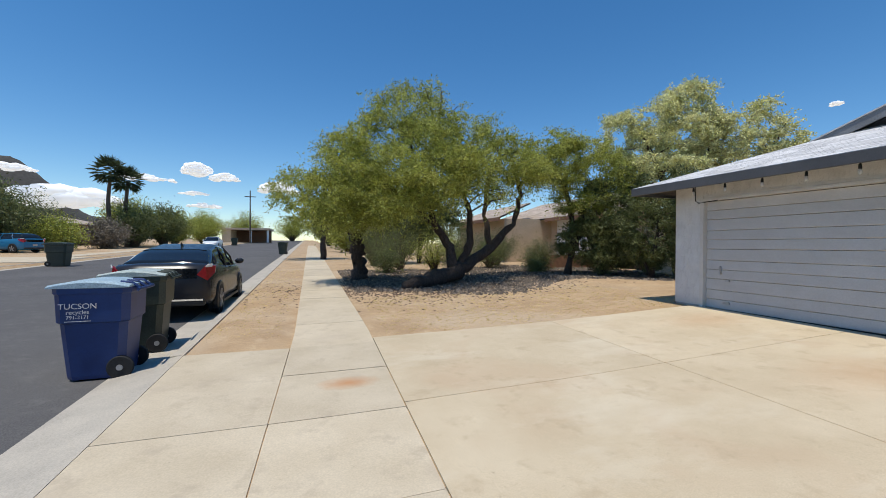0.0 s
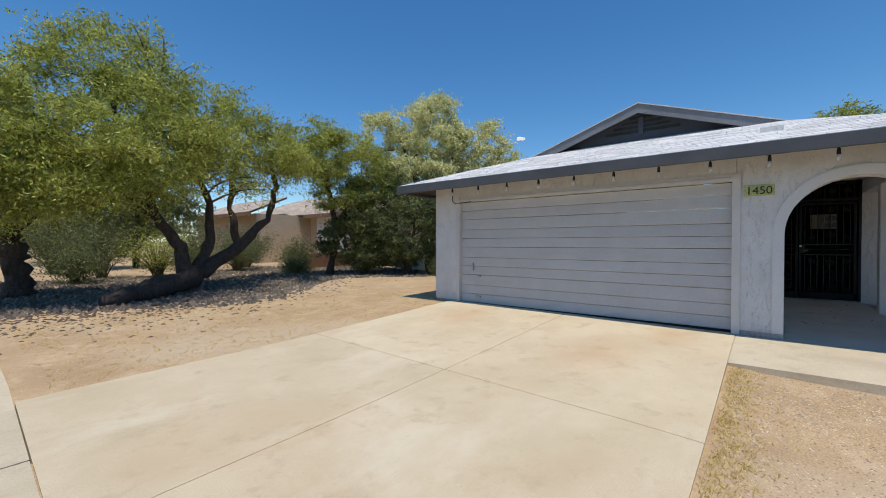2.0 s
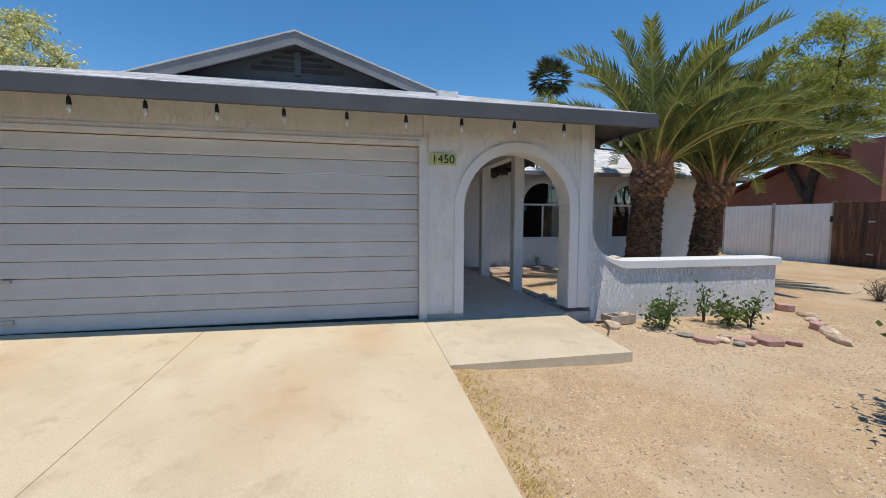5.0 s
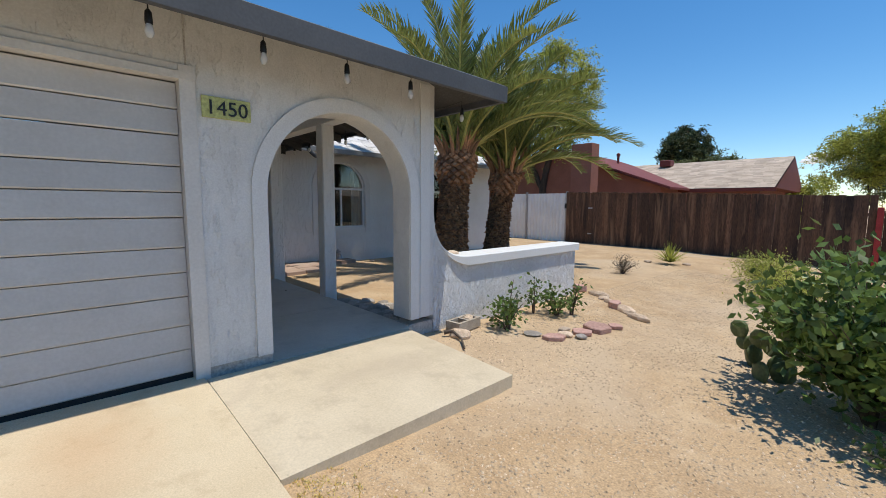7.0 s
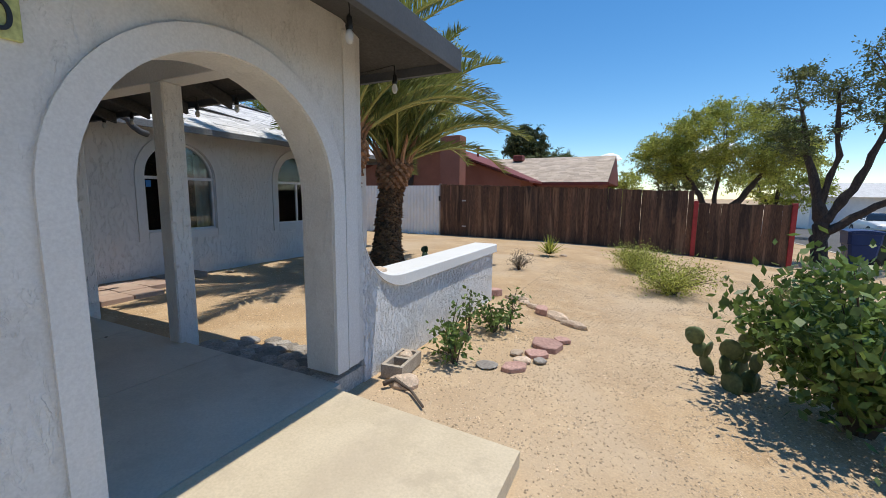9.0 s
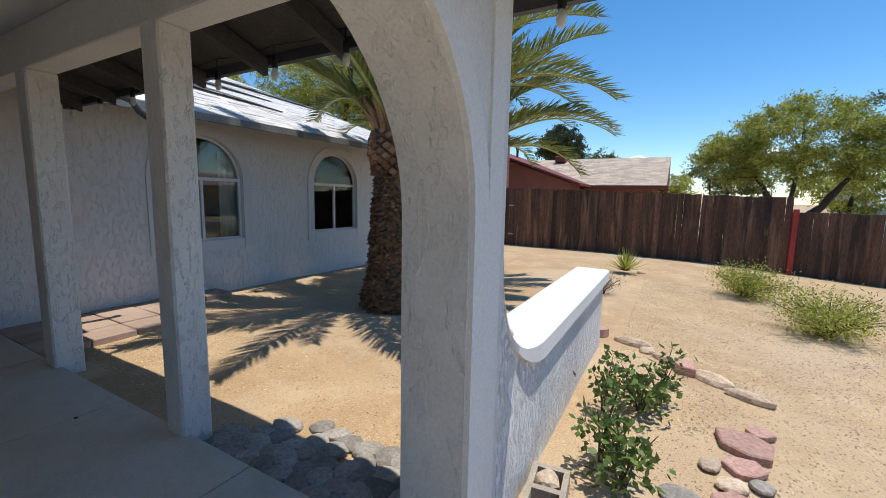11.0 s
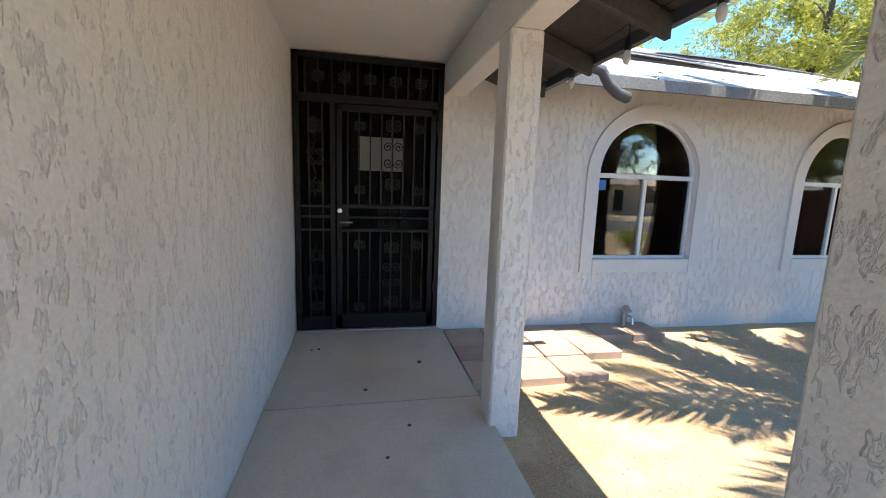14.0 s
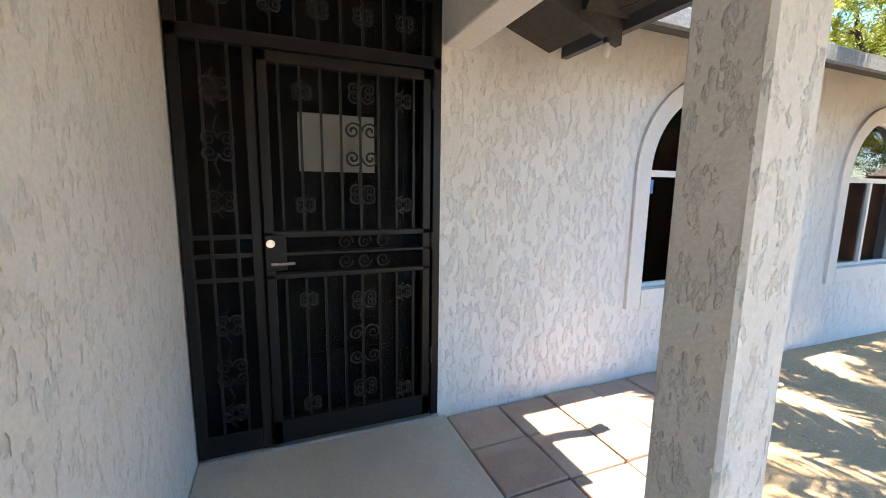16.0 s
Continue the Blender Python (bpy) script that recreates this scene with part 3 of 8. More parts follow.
walk_slabs = thing("pavement", "pale concrete pavement slabs with dark joints", "pavement", kind="structure")
side_y = [-9.0, -7.6, -6.2, -4.9, -3.0, -1.45, -0.18, 1.1, 2.38, 3.66, 4.87, 6.07]
while side_y[-1] < 70:
    side_y.append(side_y[-1] + (1.55 if side_y[-1] < 20 else 3.0))
for ya, yb in zip(side_y, side_y[1:]):
    lift = 0.008 * noise.noise((ya, 2.2, 0))
    slab_piece("slab", walk_slabs, -0.30, 0.88, ya, yb, "walkway", lambda x, y, l=lift: street(y) + 0.018 + 0.015 * max(0, x) + l, cuts=2, skew=lambda x, y: slant(y))
apron = thing("driveway_apron", "pale concrete driveway apron between kerb and pavement", "driveway", kind="structure")
for ya, yb in ((-3.0, -1.45), (-1.45, 1.1), (1.1, 3.66), (3.66, 6.07)):
    slab_piece("slab", apron, -1.555, -0.30, ya, yb, "walkway", lambda x, y: street(y) + 0.016, cuts=2, skew=lambda x, y: slant(y) * (x + 1.555) / 1.255)
drive = thing("driveway", "sun-bleached concrete driveway with rust stains and joints", "driveway", kind="structure")


def drive_height(x, y):
    return max(land(x, y), street(y) * (1 - 0.6 * ease(1, 6, x)) + 0.032 * x + 0.10 * ease(2.6, 7.4, x)) + 0.008


for xa, xb in ((0.88, 4.02), (4.02, 7.53)):
    for ya, yb in ((1.3, 3.75), (3.75, 6.3)):
        slab_piece("slab", drive, xa, xb, ya, yb, "concrete", drive_height, cuts=8, skew=lambda x, y: drive_slant(x, y) + slant(y) * max(0.0, 1 - (x - 0.88) / 1.5))
# dirt packed into the joints
for xa, xb, ya, yb in ((0.93, 7.5, 3.735, 3.765), (4.005, 4.035, 1.33, 3.735), (4.005, 4.035, 3.765, 6.27)):
    slab_piece("joint_dirt", drive, xa, xb, ya, yb, "dirt", lambda x, y: drive_height(x, y) - 0.003, cuts=8, skew=drive_slant)
for x in (0.88, -0.30):
    for ya, yb in zip(side_y[4:10], side_y[5:11]):
        slab_piece("joint_dirt", walk_slabs, x - 0.022, x + 0.022, ya + 0.03, yb - 0.03, "dirt", lambda x, y: street(y) + 0.006 + 0.015 * max(0, x), cuts=3, skew=lambda x, y: slant(y))
for y in side_y[4:14]:
    slab_piece("joint_dirt", walk_slabs, -0.28, 0.86, y - 0.02, y + 0.02, "dirt", lambda x, y: street(y) + 0.008 + 0.015 * max(0, x), cuts=2, skew=lambda x, y: slant(y))
stoop = thing("entry_slab", "raised concrete slab before the arched entry", "slab", kind="structure")
slab_piece("slab", stoop, 6.05, 7.44, -0.6, 1.298, "walkway", lambda x, y: 0.28 + 0.073 * (x - 6.05) / 1.4, 0.2)
slab_piece("joint_mortar", stoop, 6.06, 7.43, 1.284, 1.314, "kerb", lambda x, y: 0.274 + 0.073 * (x - 6.05) / 1.4, 0.15)
patio = thing("patio_floor", "grey concrete covered walkway floor with joints", "floor", kind="structure")
for xa, xb in ((7.44, 8.75), (8.75, 10.14), (10.14, 11.57), (11.57, 13.0)):
    slab_piece("slab", patio, xa, xb, -0.67, 0.8, "patio", lambda x, y: 0.355, 0.2, cuts=1)


# ---- walls with openings ----
def wall_x(name, x0, x1, y0, y1, z0, z1, openings, material, label, top=None):
    """A wall in the plane of x, from x0 to x1 thick, along y. openings: (ya, yb, sill, spring, arched)."""
    bm = bmesh.new()
    top = top or (lambda y: z1)

    def cell(ya, yb, lo, hi):
        """lo and hi: heights at ya and yb."""
        f = [bm.verts.new(p) for p in ((x0, ya, lo[0]), (x0, yb, lo[1]), (x0, yb, hi[1]), (x0, ya, hi[0]))]
        b = [bm.verts.new(p) for p in ((x1, ya, lo[0]), (x1, yb, lo[1]), (x1, yb, hi[1]), (x1, ya, hi[0]))]
        bm.faces.new(f)
        bm.faces.new(list(reversed(b)))
        for i in range(4):
            j = (i + 1) % 4
            bm.faces.new((f[j], f[i], b[i], b[j]))

    def column(ya, yb):
        n = max(1, int((yb - ya) / 0.03)) if top(ya) != top(yb) else 1
        for i in range(n):
            a, b = ya + (yb - ya) * i / n, ya + (yb - ya) * (i + 1) / n
            cell(a, b, (z0, z0), (top(a), top(b)))

    y = y0
    for ya, yb, sill, spring, arched in sorted(openings):
        if ya > y:
            column(y, ya)
        if sill > z0 + 0.001:
            cell(ya, yb, (z0, z0), (sill, sill))
        n = 28 if arched else 1
        r, c = (yb - ya) / 2, (ya + yb) / 2
        for i in range(n):
            a, b = (c - r * math.cos(math.pi * i / n), c - r * math.cos(math.pi * (i + 1) / n)) if arched else (ya, yb)
            za, zb = (spring + r * math.sin(math.pi * i / n), spring + r * math.sin(math.pi * (i + 1) / n)) if arched else (spring, spring)
            cell(a, b, (za, zb), (top(a), top(b)))
        y = yb
    if y < y1:
        column(y, y1)
    bmesh.ops.remove_doubles(bm, verts=bm.verts, dist=0.0005)
    bmesh.ops.recalc_face_normals(bm, faces=bm.faces[:])
    return solid(name, bm, material, label, "wall", kind="structure")


def arch_band(bm, x0, x1, ya, yb, foot, spring, wide, square_foot=0.0):
    """A raised band round an arched opening, with straight legs."""
    ya, yb = ya - 0.004, yb + 0.004
    r, c = (yb - ya) / 2, (ya + yb) / 2
    inner = [(ya, foot)] + [(c - r * math.cos(math.pi * i / 28), spring + r * math.sin(math.pi * i / 28)) for i in range(29)] + [(yb, foot)]
    R = r + wide
    outer = [(ya - wide, foot)] + [(c - R * math.cos(math.pi * i / 28), spring + R * math.sin(math.pi * i / 28)) for i in range(29)] + [(yb + wide, foot)]
    rows = [[bm.verts.new(p) for p in ((x0, *i), (x0, *o), (x1, *o), (x1, *i))] for i, o in zip(inner, outer)]
    for a, b in zip(rows, rows[1:]):
        for k in range(4):
            bm.faces.new((a[k], a[(k + 1) % 4], b[(k + 1) % 4], b[k]))
    bm.faces.new(rows[0])
    bm.faces.new(list(reversed(rows[-1])))
    bmesh.ops.recalc_face_normals(bm, faces=bm.faces[:])
    return bm


FX, WX = 7.48, 13.02       # garage front, window wall
GD0, GD1, GDT = 1.36, 6.08, 2.49
AR0, AR1, ARS = -0.655, 0.79, 1.735
wall_x("wall_garage_front", FX, FX + 0.28, -1.0, 6.74, 0.42, 3.02, [(GD0 - 0.06, GD1 + 0.06, 0.3, GDT + 0.04, False), (AR0, AR1, 0.3, ARS, True)], "stucco", "white stucco garage front with an arched entry")


def wing_top(y):
    """A quarter round that falls from the pier to the level top."""
    d, r = -1.0 - y, 0.60
    if d < r:
        return 0.94 + r * (1 - math.sqrt(max(0.0, 1 - (1 - d / r) ** 2)))
    return 0.94


wall_x("wall_wing", FX, FX + 0.27, -4.12, -1.0, 0.12, 1.0, [], "stucco_rough", "low white rough stucco courtyard wall with a swooping top", wing_top)
bm = bmesh.new()
rows = []
for i in range(46):
    y = -1.0 - (0.66 * (i / 30) ** 1.7 if i < 30 else 0.66 + 2.50 * (i - 29) / 16)
    k = ease(0.02, 0.6, -1.0 - y)
    z0, z1 = wing_top(y) - 0.003, wing_top(y) + 0.115 * (0.25 + 0.75 * k)
    o = 0.045 * k + 0.004
    rows.append([bm.verts.new(p) for p in ((FX - o, y, z0), (FX - o, y, z1 - 0.015), (FX - o + 0.02, y, z1), (FX + 0.25 + o, y, z1), (FX + 0.27 + o, y, z1 - 0.015), (FX + 0.27 + o, y, z0))])
for a, b in zip(rows, rows[1:]):
    for k in range(6):
        bm.faces.new((a[k], a[(k + 1) % 6], b[(k + 1) % 6], b[k]))
bm.faces.new(rows[0])
bm.faces.new(list(reversed(rows[-1])))
bmesh.ops.recalc_face_normals(bm, faces=bm.faces[:])
solid("wall_wing_cap", bm, "stucco_smooth", "bright white rounded stucco cap on the low wall", "trim", kind="structure")
bm = bmesh.new()
box(bm, FX + 0.012, FX + 0.25, -4.10, AR0 - 0.002, 0.05, 0.36)
box(bm, FX + 0.012, FX + 0.27, AR1 + 0.0, GD0 - 0.07, 0.2, 0.46)
box(bm, FX + 0.012, FX + 0.27, GD1 + 0.07, 6.73, 0.2, 0.46)
solid("baseboard_front", bm, "plinth", "grey concrete footing below the stucco", "trim", kind="structure")
solid("trim_arch", arch_band(bmesh.new(), FX - 0.022, FX + 0.01, AR0, AR1, 0.42, ARS, 0.12), "stucco_smooth", "raised stucco band round the entry arch", "trim", kind="structure")
bm = bmesh.new()
box(bm, FX - 0.012, FX + 0.01, -0.93, -0.80, 0.42, 2.9)
solid("trim_pier", bm, "stucco_smooth", "raised stucco strip on the arch pier", "trim", kind="structure")
# control joint in the stucco above the door trim
solid("trim_control_joint", new_box(FX - 0.004, FX + 0.01, 1.302, 1.314, GDT + 0.11, 2.98), "plinth", "thin vertical control joint in the garage stucco", "trim", kind="structure")
# other walls
solid("wall_garage_left", new_box(FX + 0.28, 13.3, 6.48, 6.74, 0.2, 3.02), "stucco", "white stucco side wall of the garage", "wall", kind="structure")
solid("wall_porch", new_box(FX + 0.28, WX + 0.25, 0.80, 1.06, 0.2, 3.25), "trowelled", "white skip-trowelled stucco wall along the covered walkway", "wall", kind="structure")
DOOR0, DOOR1, DOORT = -0.62, 0.79, 3.02
WINDOWS = ((-3.62, -2.37), (-6.37, -5.13))
wall_x("wall_windows", WX, WX + 0.2, -8.45, DOOR0, 0.42, 3.1, [(a, b, 1.09, 2.02, True) for a, b in WINDOWS], "houseplaster", "white stucco house wall with two arched windows")
solid("baseboard_house", new_box(WX + 0.012, WX + 0.19, -8.44, DOOR0, 0.1, 0.42), "houseplaster", "painted concrete footing of the house wall", "trim", kind="structure")
solid("wall_house_end", new_box(WX + 0.2, 21.0, -8.45, -8.25, 0.1, 3.1), "stucco", "plain stucco end wall of the house", "wall", kind="structure")
solid("wall_house_back", new_box(20.8, 21.0, -8.25, 6.74, 0.1, 3.1), "stucco", "plain stucco back wall of the house", "wall", kind="structure")
solid("wall_house_left", new_box(13.3, 20.8, 6.5, 6.74, 0.1, 3.1), "stucco", "plain stucco side wall of the house", "wall", kind="structure")
solid("ceiling_porch", new_box(FX + 0.28, WX, -0.70, 0.80, 3.022, 3.08), "ceiling", "flat painted walkway ceiling", "ceiling", kind="structure")
bm = bmesh.new()
box(bm, FX + 0.26, WX, -0.825, -0.63, 2.72, 3.02, 0.008)
solid("porch_beam", bm, "stucco_smooth", "stucco-covered beam over the walkway posts", "beam", kind="structure")
# added floor, its colour near-black to give the indoor shade
solid("floor_interior", new_box(WX + 0.2, 20.8, -8.2, 6.4, 0.2, 0.3), "dark", "added house floor coloured near-black for indoor shade", "floor", kind="structure")

# ---- roofs ----
EX, EZ, SL = 6.86, 2.87, 0.335
EL, ER = 7.32, -1.42            # left and right eaves of the garage roof
RY = (EL + ER) / 2
GX = 9.3                         # the small gable stands here
RZ = EZ + SL * (EL - RY)
GZ = EZ + SL * (GX - EX)
GH = (RZ - GZ) / SL


def roof_plane(name, corners, label, material="shingle", course=0.15, tab=0.33, seed=1, lift=0.004, ragged=0.0):
    """A roof plane with its deck, and courses of separate shingle tabs on it; the first two corners are the eave."""
    rng = random.Random(seed)
    c = [Vector(p) for p in corners]
    u = (c[1] - c[0]).normalized()
    nrm = (c[1] - c[0]).cross(c[-1] - c[0]).normalized()
    if nrm.z < 0:
        nrm.negate()
    v = nrm.cross(u)
    if v.z < 0:
        v.negate()
    flat = [((p - c[0]).dot(u), (p - c[0]).dot(v)) for p in c]
    roof = thing(name, label, "roof", kind="structure")
    bm = prism(bmesh.new(), [p - nrm * 0.10 for p in c], nrm * 0.095)
    part("deck", bm, "soffit", roof, "dark board roof deck")

    def span(h):
        cut = []
        for (ax, ay), (bx, by) in zip(flat, flat[1:] + flat[:1]):
            if (ay - h) * (by - h) <= 0 and ay != by:
                cut.append(ax + (bx - ax) * (h - ay) / (by - ay))
        return (min(cut), max(cut)) if len(cut) > 1 else None

    verts, faces = [], []
    top = max(p[1] for p in flat)
    row = 0
    while row * course < top - 0.02:
        h0, h1 = row * course, min((row + 1) * course + 0.03, top)
        s0, s1 = span(h0 + 0.001), span(min(h1, top - 0.002))
        if not s0 or not s1:
            break
        x = s0[0]
        off = rng.uniform(0.3, 1.0) * tab
        while x < s0[1] - 0.01:
            x1 = min(x + off, s0[1])
            off = tab * rng.uniform(0.85, 1.15)
            lo = [x, x1]
            hi = [max(s1[0], min(s1[1], q)) for q in lo]
            t = lift + rng.uniform(0, 0.003) + (rng.uniform(0, ragged) if rng.random() < 0.2 else 0)
            base = len(verts)
            drop = rng.uniform(-0.004, 0.004)
            for q, hh, e in ((lo[0] + 0.003, h0 + drop, 0.0), (lo[1] - 0.003, h0 + drop, 0.0), (hi[1] - 0.003, h1, 0), (hi[0] + 0.003, h1, 0)):
                verts.append(tuple(c[0] + u * q + v * hh + nrm * (t if hh < h1 - 0.001 else 0.003)))
            for q, hh in ((lo[0] + 0.003, h0 + drop), (lo[1] - 0.003, h0 + drop)):
                verts.append(tuple(c[0] + u * q + v * hh - nrm * 0.004))
            faces += [(base, base + 1, base + 2, base + 3), (base + 4, base + 5, base + 1, base)]
            x = x1
        row += 1
    tagged(part("shingles", raw_mesh("shingles", verts, faces, material), material, roof), "weathered shingle courses", kind="stuff")
    return roof


roof_plane("roof_garage_front", [(EX, EL, EZ), (EX, ER, EZ), (GX, RY - GH, GZ), (GX, RY + GH, GZ)], "light grey shingle roof over the garage front", seed=2)
roof_plane("roof_garage_right", [(EX, ER, EZ), (21, ER, EZ), (21, RY, RZ), (GX - 0.25, RY, RZ), (GX - 0.25, RY - GH, GZ - 0.0), (GX, RY - GH, GZ)], "light grey shingle roof side over the walkway", seed=3)
roof_plane("roof_garage_left", [(21, EL, EZ), (EX, EL, EZ), (GX, RY + GH, GZ), (GX - 0.25, RY + GH, GZ), (GX - 0.25, RY, RZ), (21, RY, RZ)], "light grey shingle roof side of the garage", seed=4)
HX, HY, HR = 12.32, -9.05, 17.0
HZ, HS = 2.85, 0.43             # eave height and slope of the house roof
roof_plane("roof_house_front", [(HX, ER + 0.3, HZ), (HX, HY, HZ), (HR, HY + HR - HX, HZ + (HR - HX) * HS), (HR, ER + 0.3, HZ + (HR - HX) * HS)], "light grey patched shingle roof of the house", seed=5, ragged=0.012)
roof_plane("roof_house_end", [(HX, HY, HZ), (21.45, HY, HZ), (HR, HY + HR - HX, HZ + (HR - HX) * HS)], "light grey shingle hip end of the house", seed=6)


def lifted_strip(y0, y1, h0, h1, rise, wide=0.30):
    """A strip of torn shingles on the house roof whose lower edge has lifted, with the dark felt bare below it."""
    k = 1 / math.sqrt(1 + HS * HS)

    def spot(u, d, up):
        h = h0 + (h1 - h0) * u + d
        return (HX + h * k - up * HS * k, y0 + (y1 - y0) * u, HZ + h * HS * k + up * k)

    n = 14
    bm = bmesh.new()
    rows = []
    for i in range(n + 1):
        u = i / n
        up = 0.02 + rise * math.sin(math.pi * min(1.0, u * 0.8 + 0.15)) * (1 - 0.5 * u)
        rows.append([bm.verts.new(p) for p in (spot(u, 0, up), spot(u, wide * (1 - 0.6 * u), 0.025), spot(u, wide * (1 - 0.6 * u), 0.01), spot(u, 0, up - 0.016))])
    for a, b in zip(rows, rows[1:]):
        for q in range(4):
            bm.faces.new((a[q], a[(q + 1) % 4], b[(q + 1) % 4], b[q]))
    bm.faces.new(rows[0])
    bm.faces.new(list(reversed(rows[-1])))
    bmesh.ops.recalc_face_normals(bm, faces=bm.faces[:])
    strip_thing = thing("lifted_shingle_strip", "torn strip of pale shingles lifting off the house roof", "shingles", group="lifted shingle strips")
    part("strip", bm, "shingle", strip_thing)
    bm = bmesh.new()
    prism(bm, [spot(0, -0.10, 0.02), spot(1, -0.02, 0.02), spot(1, 0.02, 0.02), spot(0, 0.12, 0.02)], (0, 0, 0.006))
    part("felt", bm, "rubber", strip_thing, "bare black roofing felt")


lifted_strip(-1.9, -4.8, 1.95, 1.22, 0.09, 0.45)
lifted_strip(-4.6, -7.2, 3.1, 2.35, 0.06, 0.4)
lifted_strip(-3.1, -5.2, 2.55, 2.1, 0.05, 0.35)
# small gable with louvres
bm = bmesh.new()
prism(bm, [(GX, RY - GH + 0.02, GZ), (GX, RY + GH - 0.02, GZ), (GX, RY, RZ - 0.05)], (0.06, 0, 0))
gable = thing("gable", "charcoal gable above the garage with louvred vent", "gable", kind="structure")
part("gable_panel", bm, "fascia", gable)
for i in range(7):
    z = GZ + 0.16 + i * 0.085
    half = (RZ - 0.12 - z) / SL * 0.62
    if half > 0.05:
        bm = bmesh.new()
        prism(bm, [(GX - 0.03, RY - half, z), (GX - 0.005, RY - half, z + 0.06), (GX + 0.0, RY - half, z + 0.055), (GX - 0.02, RY - half, z - 0.005)], (0, 2 * half, 0))
        part("slat", bm, "soffit", gable)
part("vent_post", new_box(GX - 0.045, GX - 0.002, RY - 0.045, RY + 0.045, GZ + 0.1, RZ - 0.2), "fascia", gable)
for s in (-1, 1):
    a, b = Vector((GX - 0.28, RY + s * (GH + 0.32), GZ - 0.12)), Vector((GX - 0.28, RY, RZ))
    bm = bmesh.new()
    prism(bm, [a, b, b - Vector((0, 0, 0.17)), a - Vector((0, 0, 0.17))], (0.035, 0, 0))
    part("barge_board", bm, "barge", gable, "grey barge board")
    bm = bmesh.new()
    prism(bm, [a + Vector((0.035, 0, -0.012)), b + Vector((0.035, 0, -0.012)), b + Vector((0.035, 0, -0.09)), a + Vector((0.035, 0, -0.09))], (0.3, 0, 0))
    part("eave_board", bm, "soffit", gable)
    bm = bmesh.new()
    prism(bm, [a + Vector((-0.02, 0, 0.004)), b + Vector((-0.02, 0, 0.004)), b + Vector((-0.02, 0, 0.024)), a + Vector((-0.02, 0, 0.024))], (0.36, 0, 0))
    part("shingle_edge", bm, "shingle", gable)
# fascia boards
bm = bmesh.new()
box(bm, EX - 0.02, EX + 0.03, ER - 0.02, EL + 0.02, EZ - 0.165, EZ - 0.005, 0.004)
solid("fascia_front", bm, "fascia", "thick charcoal fascia board under the garage eave", "fascia", kind="structure")
solid("fascia_right", new_box(EX + 0.032, 12.9, ER - 0.02, ER + 0.025, EZ - 0.16, EZ - 0.005), "fascia", "charcoal fascia along the walkway eave", "fascia", kind="structure")
solid("fascia_left", new_box(EX + 0.032, 14, EL - 0.025, EL + 0.02, EZ - 0.16, EZ - 0.005), "fascia", "charcoal fascia along the garage side", "fascia", kind="structure")
solid("fascia_house", new_box(HX - 0.02, HX + 0.02, HY, ER - 0.02, HZ - 0.10, HZ - 0.005), "barge", "grey fascia board of the house eave", "fascia", kind="structure")
solid("fascia_house_end", new_box(HX + 0.022, 21.4, HY - 0.02, HY + 0.02, HZ - 0.15, HZ - 0.005), "barge", "grey fascia board of the house end", "fascia", kind="structure")
# rafters over the walkway side and under the front eave
for i in range(7):
    x = 7.95 + i * 0.74
    bm = bmesh.new()
    prism(bm, [(x, ER + 0.03, EZ - 0.115), (x, -0.72, EZ - 0.115 + SL * (-0.72 - ER)), (x, -0.72, EZ - 0.25 + SL * (-0.72 - ER)), (x, ER + 0.03, EZ - 0.23)], (0.045, 0, 0))
    solid("rafter", bm, "soffit", "dark painted rafter under the walkway eave", "rafter", "rafters", kind="structure")


# ---- posts, garage door, windows, doors ----
def post(x, y, half, z0, z1):
    bm = new_box(x - half, x + half, y - half, y + half, z0, z1, bevel=0.012)
    return solid("porch_post", bm, "trowelled", "square stucco-covered post holding the walkway beam", "post", "walkway posts")


post(9.41, -0.715, 0.09, 0.22, 2.72)
post(11.29, -0.722, 0.1, 0.22, 2.72)

gd = thing("garage_door", "closed white double garage door with horizontal lap boards", "garage door", kind="structure")
nb = 11
z = 0.43
hs = (GDT - 0.395) / nb
lap = bmesh.new()
prism(lap, [(FX + 0.072, 0, 0.0), (FX + 0.064, 0, 0.010), (FX + 0.068, 0, hs * 0.3), (FX + 0.080, 0, hs - 0.008), (FX + 0.090, 0, hs - 0.006), (FX + 0.13, 0, hs - 0.002), (FX + 0.13, 0, 0)], (0, GD1 - GD0, 0))
lap_me = mesh_of("board", lap, "doorpaint")
foot = 0.395
share = [(0.93, 0.95, 1.14)[i % 3] for i in range(nb)]
for k in share:
    ob = part("board", lap_me, "doorpaint", gd)
    ob.matrix_basis = Matrix.Translation((0, GD0, foot)) @ Matrix.Diagonal((1, 1, k * nb / sum(share), 1))
    foot += hs * k * nb / sum(share)
# black strip draws the narrow shadow line below the lowest board
part("rubber_seal", new_box(FX + 0.07, FX + 0.12, GD0, GD1, 0.345, 0.393), "rubber", gd, "black bottom strip drawn as the shadow line under the door")
hb = new_box(FX + 0.03, FX + 0.07, 5.76, 5.79, 1.06, 1.22, bevel=0.006)
part("handle", hb, "alu", gd, "small grey pull handle")
part("lock_plate", new_box(FX + 0.05, FX + 0.078, 5.60, 5.68, 0.93, 0.96), "alu", gd)
part("vent", new_box(FX + 0.05, FX + 0.078, 5.60, 5.72, 0.50, 0.54), "alu", gd)
bm = bmesh.new()
box(bm, FX - 0.02, FX + 0.12, GD0 - 0.10, GD0 - 0.004, 0.33, GDT + 0.1)
box(bm, FX - 0.02, FX + 0.12, GD1 + 0.004, GD1 + 0.08, 0.33, GDT + 0.1)
